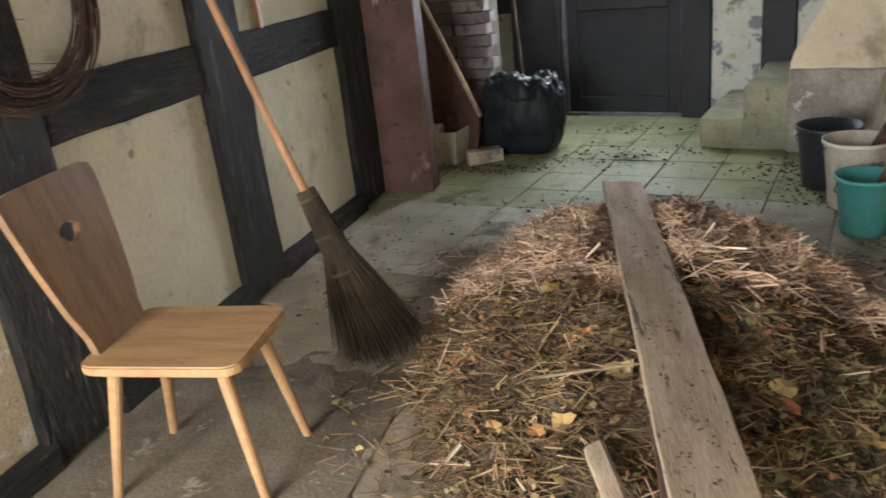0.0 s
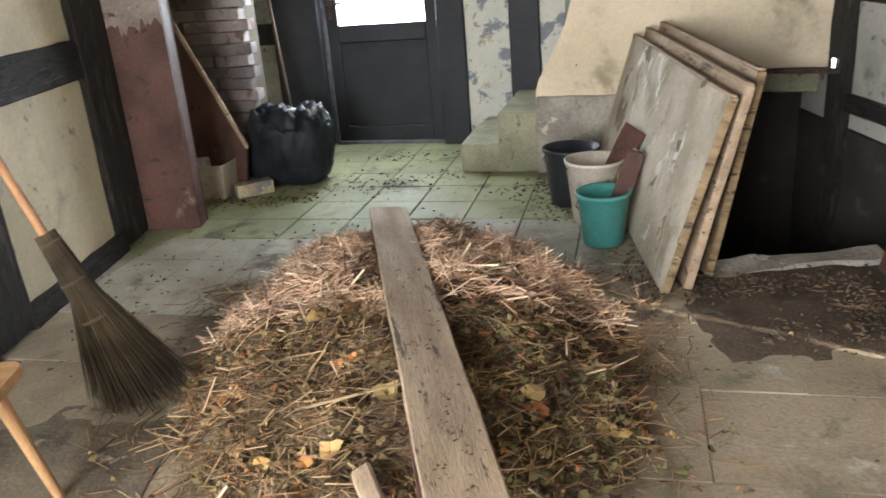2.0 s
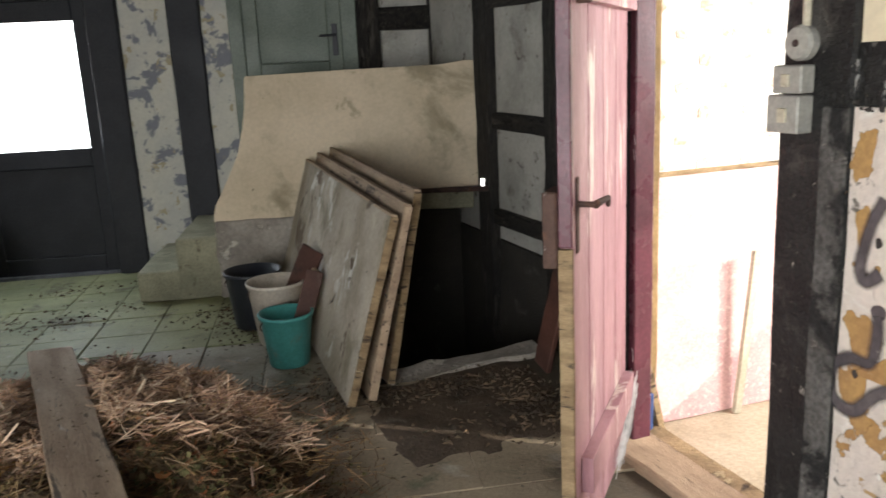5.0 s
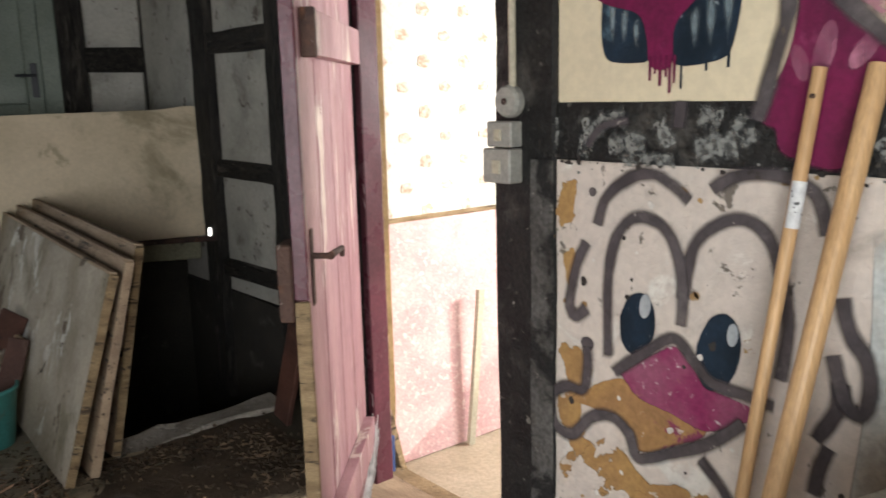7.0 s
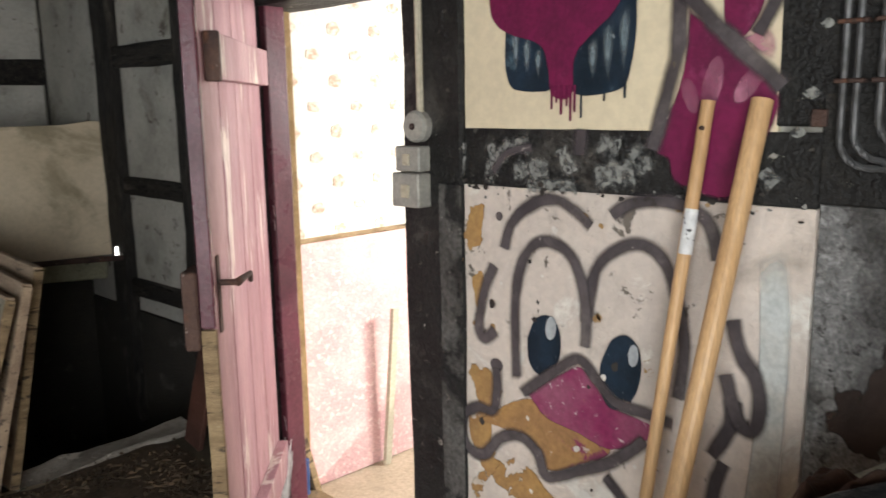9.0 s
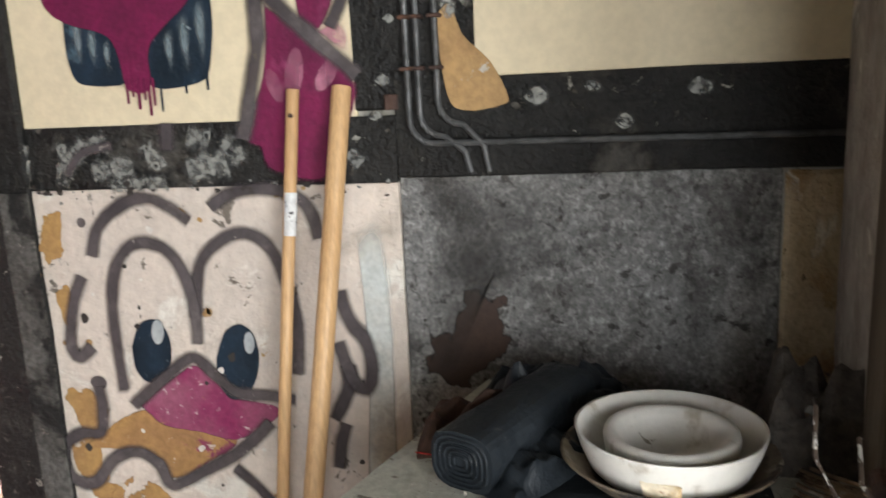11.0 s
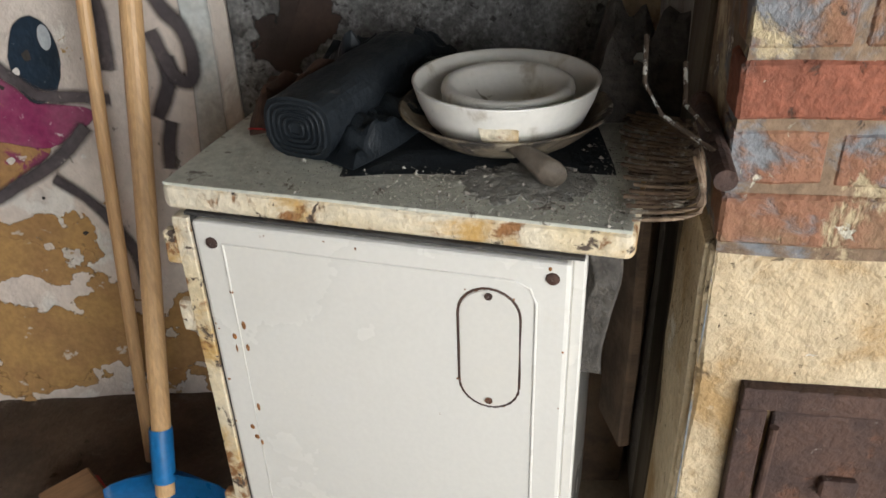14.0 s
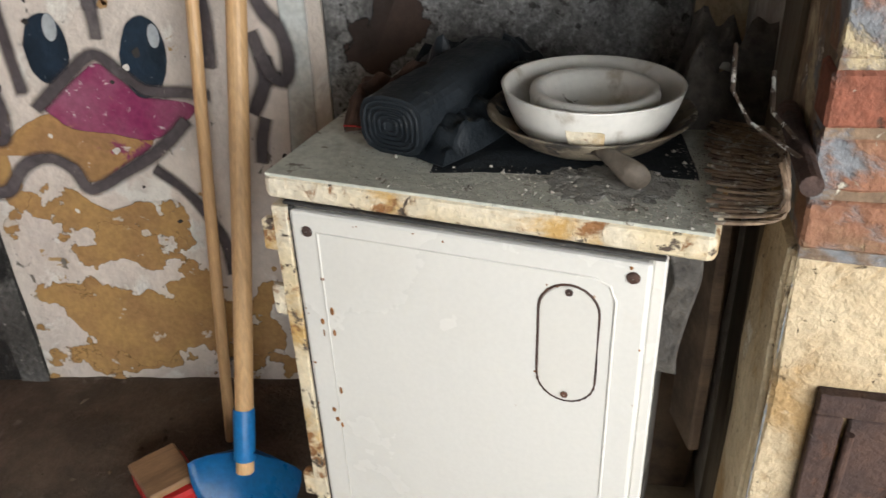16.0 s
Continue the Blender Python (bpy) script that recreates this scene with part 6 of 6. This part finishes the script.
part("body", lathe([(0.001, 0.0), (0.088, 0.0), (0.102, 0.005), (0.118, 0.022), (0.131, 0.052), (0.138, 0.076), (0.139, 0.079), (0.134, 0.079), (0.126, 0.054), (0.112, 0.024), (0.09, 0.01), (0.001, 0.008)], 56), BOWL, bowl, smooth=True)
part("lug", prism([(-0.005, 0.025), (0.045, 0.022), (0.045, 0.048), (-0.012, 0.05)], -0.124, -0.129, bevel=0.001), ENAMEL_RUST, bowl, "chipped handle lug")
ring = thing("thick_bowl", on_stove(0.440, 0.262, 0, TOPZ + 0.0210), "small thick-rimmed white bowl standing inside another", "bowl")
part("body", lathe([(0.001, 0.0), (0.085, 0.0), (0.094, 0.02), (0.099, 0.056), (0.097, 0.064), (0.089, 0.067), (0.080, 0.063), (0.074, 0.054), (0.058, 0.026), (0.001, 0.02)], 48), BOWL, ring, smooth=True)

# rolled bin liners and the flat folded one
roll = thing("bin_liner_roll", on_stove(0.168, 0.135, -9, TOPZ + 0.048), "thick roll of black bin liners", "bin liner roll")
bm = bmesh.new()
rings = []
for j in range(15):
    f = j / 14
    rings.append([])
    for k in range(32):
        a = 2 * math.pi * k / 32
        q = (abs(math.cos(a)) ** 3.2 + abs(math.sin(a)) ** 3.2) ** (-1 / 3.2)
        n = 1 + 0.06 * noise.noise((math.cos(a) * 2, math.sin(a) * 2, f * 7)) + 0.03 * noise.noise((math.cos(a) * 6, math.sin(a) * 6, f * 15))
        rings[-1].append(bm.verts.new((0.056 * q * math.cos(a) * n, -0.02 + 0.33 * f, max(-0.046, 0.046 * q * math.sin(a) * n * (1 + 0.12 * f)))))
for a_, b_ in zip(rings, rings[1:]):
    for k in range(32):
        bm.faces.new((a_[k], a_[(k + 1) % 32], b_[(k + 1) % 32], b_[k]))
bm.faces.new(rings[0])
bm.faces.new(rings[-1][::-1])
bmesh.ops.recalc_face_normals(bm, faces=bm.faces[:])
part("roll", bm, BLACKBAG, roll, smooth=False)
for k in range(5):
    r = 0.9 - 0.17 * k
    pts = []
    for a in np.linspace(0, 2 * math.pi, 25):
        q = (abs(math.cos(a)) ** 3.2 + abs(math.sin(a)) ** 3.2) ** (-1 / 3.2)
        pts.append((0.053 * q * r * math.cos(a), -0.022, 0.043 * q * r * math.sin(a)))
    part("end_layer", tube(pts, 0.0022, 5), BLACKBAG, roll)


def crumple(name, m, sx, sy, h, material, label, category, seed, lift=0.0, bend=None):
    t = thing(name, m, label, category)
    bm = bmesh.new()
    bmesh.ops.create_grid(bm, x_segments=26, y_segments=20, size=0.5)
    for v in bm.verts:
        x, y = v.co.x * sx, v.co.y * sy
        e = min(1.0, 6 * (0.5 - max(abs(v.co.x), abs(v.co.y))))
        z = h * abs(noise.noise((x * 11 + seed, y * 11, seed))) + 0.4 * h * noise.noise((x * 30, y * 30, seed)) + h * 0.5
        v.co = Vector((x + 0.02 * noise.noise((y * 7, seed, 0)), y + 0.02 * noise.noise((x * 7, seed, 3)), max(0.001, z * e + lift)))
        if bend:
            v.co.z += bend(v.co.x, v.co.y)
    bmesh.ops.solidify(bm, geom=bm.faces[:], thickness=0.002)
    part("sheet", bm, material, t, smooth=False)
    return t


crumple("folded_liner", on_stove(0.40, 0.225, 13), 0.38, 0.22, 0.006, BLACKBAG, "flat folded black plastic sheet under a pan", "plastic sheet", 2)
crumple("draped_liner", on_stove(0.258, 0.215, 70, TOPZ + 0.006), 0.24, 0.09, 0.05, BLACKBAG, "crumpled black plastic fold beside a roll", "plastic sheet", 7)
crumple("leather_scrap", on_stove(0.09, 0.30, 30), 0.18, 0.16, 0.07, surf("brown_leather", (0.07, 0.035, 0.022), (0.045, 0.025, 0.018), scale=20), "crumpled dark brown leather scrap", "leather", 5)
crumple("dark_cloth", on_stove(0.19, 0.45, 10), 0.30, 0.18, 0.10, BLACKBAG, "heap of dark crumpled plastic at the back", "plastic sheet", 9)
rag = thing("red_string", on_stove(0.085, 0.215, 0), "scrap of bright red string", "string")
rr = random.Random(4)
bm = bmesh.new()
for k in range(8):
    p0 = Vector((rr.uniform(-0.02, 0.02), rr.uniform(-0.02, 0.02), 0.003))
    tube([p0, p0 + Vector((rr.uniform(-0.03, 0.03), rr.uniform(-0.02, 0.02), 0.008)), p0 + Vector((rr.uniform(-0.04, 0.04), rr.uniform(-0.03, 0.03), 0.003))], 0.0015, 4, bm)
part("string", bm, surf("red_thread", (0.45, 0.03, 0.03), (0.35, 0.02, 0.02), scale=30), rag)

# rake head lying across the corner
TINE = surf("dusty_rusty_tine", (0.30, 0.215, 0.145), (0.15, 0.10, 0.07), [((0.44, 0.39, 0.32), 30.0, 0.54, 0.64), ((0.06, 0.042, 0.03), 16.0, 0.56, 0.64)], scale=20, bump=0.6)


def rake():
    r = thing("rake_head", on_stove(0, 0, 0, TOPZ), "rusty fan rake head covered in cobwebs", "rake")
    hub = Vector((0.725, -0.005, 0.115))
    rr = random.Random(9)
    for k in range(24):
        f = k / 23
        tip = Vector((0.645 - 0.045 * f + rr.uniform(-0.008, 0.008), 0.02 + 0.37 * f, 0.008))
        mid = tip.lerp(hub, 0.5) + Vector((0.035, -0.012 + 0.11 * f, -0.03 + 0.012 * f))
        end = hub + Vector((-0.02 + 0.02 * f, 0.01 + 0.14 * f, -0.01 - 0.01 * f))
        pts = smooth_line([(tip.x, tip.z), (mid.x, mid.z), (end.x, end.z)], 5)
        ys = np.linspace(tip.y, end.y, len(pts))
        path = [(a, y + 0.004 * math.sin(6 * y + k), b) for (a, b), y in zip(pts, ys)]
        part("tine", tube(path, 0.0031, 5), TINE, r)
    part("hub", rod(hub + Vector((0.012, -0.05, -0.01)), hub + Vector((-0.015, 0.17, -0.005)), 0.0125, 0.0135, 14), IRON, r, "rusty tube socket")
    bm = tube([hub, hub + Vector((-0.06, 0.07, 0.01)), hub + Vector((-0.085, 0.11, 0.035)), hub + Vector((-0.09, 0.17, 0.075))], 0.0030, 6)
    tube([hub + Vector((0, 0.04, 0)), hub + Vector((-0.035, 0.10, 0.015)), hub + Vector((-0.04, 0.15, 0.05))], 0.0030, 6, bm)
    part("brace_wire", bm, surf("whitened_wire", (0.12, 0.085, 0.06), (0.07, 0.05, 0.04), [((0.62, 0.60, 0.55), 55.0, 0.55, 0.60)], scale=60), r, "paint-flecked bent wire")


rake()
stn = thing("iron_pipe_stub", on_stove(0, 0, 0), "short rusty pipe stub with a pale crusted end", "pipe")
part("pipe", rod((0.60, 0.42, 0.075), (0.71, 0.40, 0.05), 0.019, 0.021, 12, bend=0.006, seg=4), TINE, stn)
part("crust", hewn(0.585, 0.63, 0.40, 0.44, 0.058, 0.095, 0.009, 0.015, 150), PLASTER_GREY, stn, "pale mortar crust")
# dust and plaster crumbs on the top
rng = np.random.default_rng(6)
vs, fs = [], []
for k in range(4200):
    x = rng.beta(2.6, 1.1) * 0.63 + 0.012
    y = rng.beta(1.1, 2.4) * 0.45 + 0.008
    s = rng.uniform(0.0005, 0.0022) * (2.2 if rng.uniform() > 0.96 else 1)
    i = len(vs)
    c = np.array((x, y, TOPZ + s * 0.4))
    dirs = np.array(((1, 0, 0), (-1, 0, 0), (0, 1, 0), (0, -1, 0), (0, 0, 0.7), (0, 0, -0.4)))
    for d in dirs:
        vs.append(tuple(c + d * s * rng.uniform(0.6, 1.3)))
    fs += [(i + a, i + b, i + c_) for c_ in (4, 5) for a, b in ((0, 2), (2, 1), (1, 3), (3, 0))]
crumbs = tagged(raw("plaster_crumbs", vs, fs, island_mix("crumb", [(0.12, 0.10, 0.085), (0.27, 0.25, 0.215), (0.42, 0.39, 0.34), (0.18, 0.155, 0.13)])), "grey dust and plaster crumbs on a stove", "crumbs", kind="stuff")
crumbs.matrix_world = STOVE

MORTAR = surf("pale_lime_mortar", (0.24, 0.16, 0.10), (0.16, 0.11, 0.075), [((0.19, 0.195, 0.205), 5.0, 0.49, 0.57), ((0.46, 0.37, 0.23), 7.0, 0.53, 0.59), ((0.60, 0.55, 0.44), 15.0, 0.63, 0.67), ((0.07, 0.055, 0.045), 21.0, 0.63, 0.69)], scale=8, bump=0.5, depth=0.01, grain=0.2, place=True)
# brick pier with plaster, iron door and side board
PIER = pose(1.55, -0.525, 0, 0, 0, -100)   # x along its front to the right, y to its back
bm = bmesh.new()
block(0.004, 0.9, 0.0025, 0.75, 0.0, 2.4, 0, bm, m=PIER)
pier = structure("brick_pier", bm, MORTAR, "brick chimney pier, half plastered, with an iron door", "pier")
part("plaster_face", hewn(0.0, 0.9, 0.0, 0.03, 0.0, 0.868, 0.008, 0.06, 160), PIERPLASTER, pier, "cream ochre plaster").matrix_local = PIER
part("corner_plaster", hewn(-0.004, 0.03, 0.01, 0.22, 0.0, 0.873, 0.008, 0.07, 161), PIERPLASTER, pier).matrix_local = PIER
part("plaster_patch", hewn(0.055, 0.9, -0.009, 0.03, 1.30, 2.4, 0.006, 0.05, 164), PIERPLASTER, pier, "cream plaster patch over brick").matrix_local = PIER
part("side_board", hewn(-0.005, 0.03, 0.22, 0.36, 0.0, 2.4, 0.004, 0.2, 162), surf("dusty_brown_board", (0.13, 0.10, 0.068), (0.08, 0.062, 0.044), scale=4, stretch=(3, 3, 0.4)), pier, "dusty brown side board").matrix_local = PIER
part("side_face", hewn(-0.002, 0.03, 0.36, 0.80, 0.0, 2.4, 0.008, 0.12, 163), ROUGHCAST, pier).matrix_local = PIER


def soot_crust():
    t = thing("soot_crust", on_stove(0.49, 0.125, 4), "gritty grey soot crust on a stove top", "soot")
    bm = bmesh.new()
    rings = []
    for k in range(1, 11):
        ring = []
        for a in range(64):
            an = a / 64 * 2 * math.pi
            edge = 1 + 0.35 * noise.noise((math.cos(an) * 1.3, math.sin(an) * 1.3, 4)) + 0.28 * noise.noise((math.cos(an) * 5, math.sin(an) * 5, 9)) + 0.2 * noise.noise((math.cos(an) * 14, math.sin(an) * 14, 2))
            x, y = 0.085 * math.cos(an) * k / 10 * edge, 0.092 * math.sin(an) * k / 10 * edge
            lump = 0.0004 if k == 10 else 0.0016 + 0.0016 * abs(noise.noise((x * 90, y * 90, 1)))
            ring.append(bm.verts.new((x, y, lump)))
        rings.append(ring)
    bm.faces.new(rings[0])
    for p, q in zip(rings, rings[1:]):
        for a in range(64):
            bm.faces.new((p[a], q[a], q[(a + 1) % 64], p[(a + 1) % 64]))
    part("crust", bm, surf("gritty_soot", (0.24, 0.225, 0.20), (0.34, 0.325, 0.29), [((0.07, 0.062, 0.054), 14.0, 0.48, 0.6), ((0.36, 0.35, 0.32), 45.0, 0.54, 0.66)], scale=16, bump=0.9), t)


soot_crust()
# loose junk in the gap and cobweb rags
lay("gap_board", (1.80, -0.49, 0.35), (1.84, -0.50, 0.88), 0.11, 0.02, DARKHANDLE, "brown board standing in the gap by a stove", "board", roll=-70, seed=170)
lay("gap_board", (2.02, -0.52, 0.0), (2.0, -0.55, 0.80), 0.12, 0.02, DARKHANDLE, "dark brown board standing in the gap by a stove", "board", roll=-60, seed=171)
crumple("cobweb_clump", on_stove(0.64, 0.46, 15), 0.22, 0.2, 0.16, surf("sooty_cobweb", (0.05, 0.042, 0.036), (0.09, 0.078, 0.066), scale=40, bump=1.0), "dark sooty clump of cobwebs and twigs", "cobweb", 21)
crumple("cobweb_rag", STOVE @ pose(0.605, 0.06, 0.72, 90, 0, 10), 0.045, 0.2, 0.03, surf("dusty_cobweb", (0.10, 0.09, 0.078), (0.05, 0.045, 0.04), scale=30, bump=0.8), "hanging dusty grey cobweb rag", "cobweb", 13)


def iron_door():
    d = tagged(new("door_flue"), "rusty cast iron flue door set in a pier", "door", kind="structure")
    d.matrix_world = PIER
    x0, x1, z0, z1 = 0.062, 0.34, 0.40, 0.675
    for n, a in (("frame", (x0, x1, z1 - 0.035, z1)), ("frame", (x0, x1, z0, z0 + 0.035)), ("frame", (x0, x0 + 0.035, z0 + 0.036, z1 - 0.036)), ("frame", (x1 - 0.035, x1, z0 + 0.036, z1 - 0.036))):
        part(n, hewn(a[0], a[1], -0.022, 0.03, a[2], a[3], 0.002, 0.04, 180), IRON, d)
    part("leaf", hewn(x0 + 0.045, x1 - 0.037, -0.016, 0.02, z0 + 0.037, z1 - 0.04, 0.003, 0.04, 181), IRON, d)
    part("hinge_pin", rod((x0 + 0.047, -0.022, z0 + 0.07), (x0 + 0.047, -0.022, z1 - 0.06), 0.006), IRON, d)
    part("latch", block(x0 + 0.12, x0 + 0.17, -0.03, -0.014, 0.50, 0.53, 0.004), IRON, d)


iron_door()

# ---- pieces: bricks of the pier, floor tiles ----
rr = random.Random(21)
meshes = []
for k in range(3):
    b_ = hewn(-0.112, 0.112, -0.03, 0.03, -0.0335, 0.0335, 0.0045, 0.045, 190 + k)
    me = bpy.data.meshes.new("brick")
    b_.to_mesh(me)
    b_.free()
    me.materials.append((BRICK_WASHED, BRICK, BRICK_MIXED)[k])
    meshes.append(me)
halves = []
for me in meshes:
    h = me.copy()
    for v in h.vertices:
        v.co.x *= 0.46
    halves.append(h)
for row in range(14):
    z = 0.908 + row * 0.078
    x = 0.0
    for col in range(4):
        kind = 1 if row == 2 else 2 if row < 4 else 0
        half = row % 2 and col == 0
        w = 0.103 if half else 0.224
        o = new("brick", (halves if half else meshes)[kind])
        o.parent = pier
        o.matrix_local = PIER @ pose(x + w / 2, 0.03 + rr.uniform(-0.004, 0.003), z, 0, rr.uniform(-1.2, 1.2), rr.uniform(-1, 1))
        x += w + 0.011
crust = part("whitewash_crust", hewn(0.10, 0.75, -0.004, 0.01, 1.29, 1.75, 0.012, 0.045, 195), PIERPLASTER, pier, "flaking cream whitewash over the bricks")
crust.matrix_local = PIER


def tile_mesh(sx, sy, seed, material, bev=0.004):
    b_ = block(-sx / 2, sx / 2, -sy / 2, sy / 2, -0.03, 0.0, bev)
    for v in b_.verts:
        v.co.z += 0.002 * noise.noise((v.co.x * 9, v.co.y * 9, seed))
    me = bpy.data.meshes.new("floor_tile")
    b_.to_mesh(me)
    b_.free()
    me.materials.append(material)
    return me


rr = random.Random(31)
far_tiles = [tile_mesh(0.3275, 0.3275, k, TILE) for k in range(4)]
near_tiles = [tile_mesh(0.3275, 0.3275, k, TILE_NEAR) for k in range(4)]
slabs = [tile_mesh(0.653, 0.498, k, FLOOR, 0.002) for k in range(4)]
turn = Matrix.Rotation(radians(-13), 4, "Z")


def free_floor(x, y, r):
    if 1.86 - r < x and 3.03 - r < y < 6:
        return False
    return -1.3 < x < 2.5 - r and y < 6.3 - 0.26 * x


for j in range(-2, 13):
    for i in range(-6, 10):
        c = turn @ Vector((i * 0.332, 2.95 + j * 0.332, 0))
        if c.y < 3.0 or not free_floor(c.x, c.y, 0.14):
            continue
        o = new("floor_tile", rr.choice(far_tiles if c.y > 3.9 else near_tiles))
        o.parent = floor
        o.matrix_local = Matrix.Translation((c.x, c.y, rr.uniform(-0.003, 0.001))) @ turn @ pose(0, 0, 0, rr.uniform(-0.4, 0.4), rr.uniform(-0.4, 0.4), rr.choice((0, 90, 180, 270)))
for j in range(-6, 8):
    for i in range(-3, 5):
        c = turn @ Vector((i * 0.655 + (0.33 if j % 2 else 0), 0.6 + j * 0.5 - 0.5, 0))
        if not (-2.4 < c.y < 3.02) or not free_floor(c.x, c.y, 0.2):
            continue
        o = new("floor_slab", rr.choice(slabs))
        o.parent = floor
        o.matrix_local = Matrix.Translation((c.x, c.y, rr.uniform(-0.004, -0.001))) @ turn @ pose(0, 0, 0, rr.uniform(-0.4, 0.4), rr.uniform(-0.3, 0.3), rr.choice((0, 180)))

# litter on the floor
rng = np.random.default_rng(17)
vs, fs = [], []
spots = ((0.25, 4.9, 0.5, 0.25, 170), (-0.5, 4.7, 0.4, 0.12, 130), (1.25, 4.55, 0.25, 0.15, 120), (1.95, 2.85, 0.35, 0.12, 420), (2.3, 2.5, 0.15, 0.35, 420), (1.5, 2.95, 0.08, 0.4, 260), (2.0, 2.4, 0.35, 0.2, 120), (1.3, 4.2, 0.2, 0.3, 160), (0.4, 5.6, 0.3, 0.15, 60), (1.9, 0.9, 0.3, 0.5, 90), (0.4, 3.9, 0.8, 0.25, 80), (-0.8, 3.2, 0.25, 0.6, 90))
for sx, sy, rx, ry, n in spots:
    for k in range(n):
        x, y = rng.normal(sx, rx * 0.6), rng.normal(sy, ry * 0.6)
        if not free_floor(x, y, 0.02):
            continue
        l, w, a = rng.uniform(0.006, 0.045), rng.uniform(0.002, 0.012), rng.uniform(0, 6.3)
        d, s = np.array((math.cos(a), math.sin(a), 0)) * l / 2, np.array((-math.sin(a), math.cos(a), 0)) * w / 2
        c = np.array((x, y, 0.004))
        i = len(vs)
        vs += [tuple(c - d), tuple(c + s + (0, 0, 0.006 * rng.uniform())), tuple(c + d), tuple(c - s), tuple(c + (0, 0, 0.004 + 0.01 * rng.uniform()))]
        fs += [(i, i + 3, i + 4), (i + 3, i + 2, i + 4), (i + 2, i + 1, i + 4), (i + 1, i, i + 4)]
tagged(raw("floor_litter", vs, fs, island_mix("dark_litter", [(0.04, 0.028, 0.018), (0.10, 0.07, 0.045), (0.06, 0.04, 0.025), (0.15, 0.10, 0.06), (0.05, 0.045, 0.03)])), "dead leaves and dirt scattered over the floor", "litter", kind="stuff")
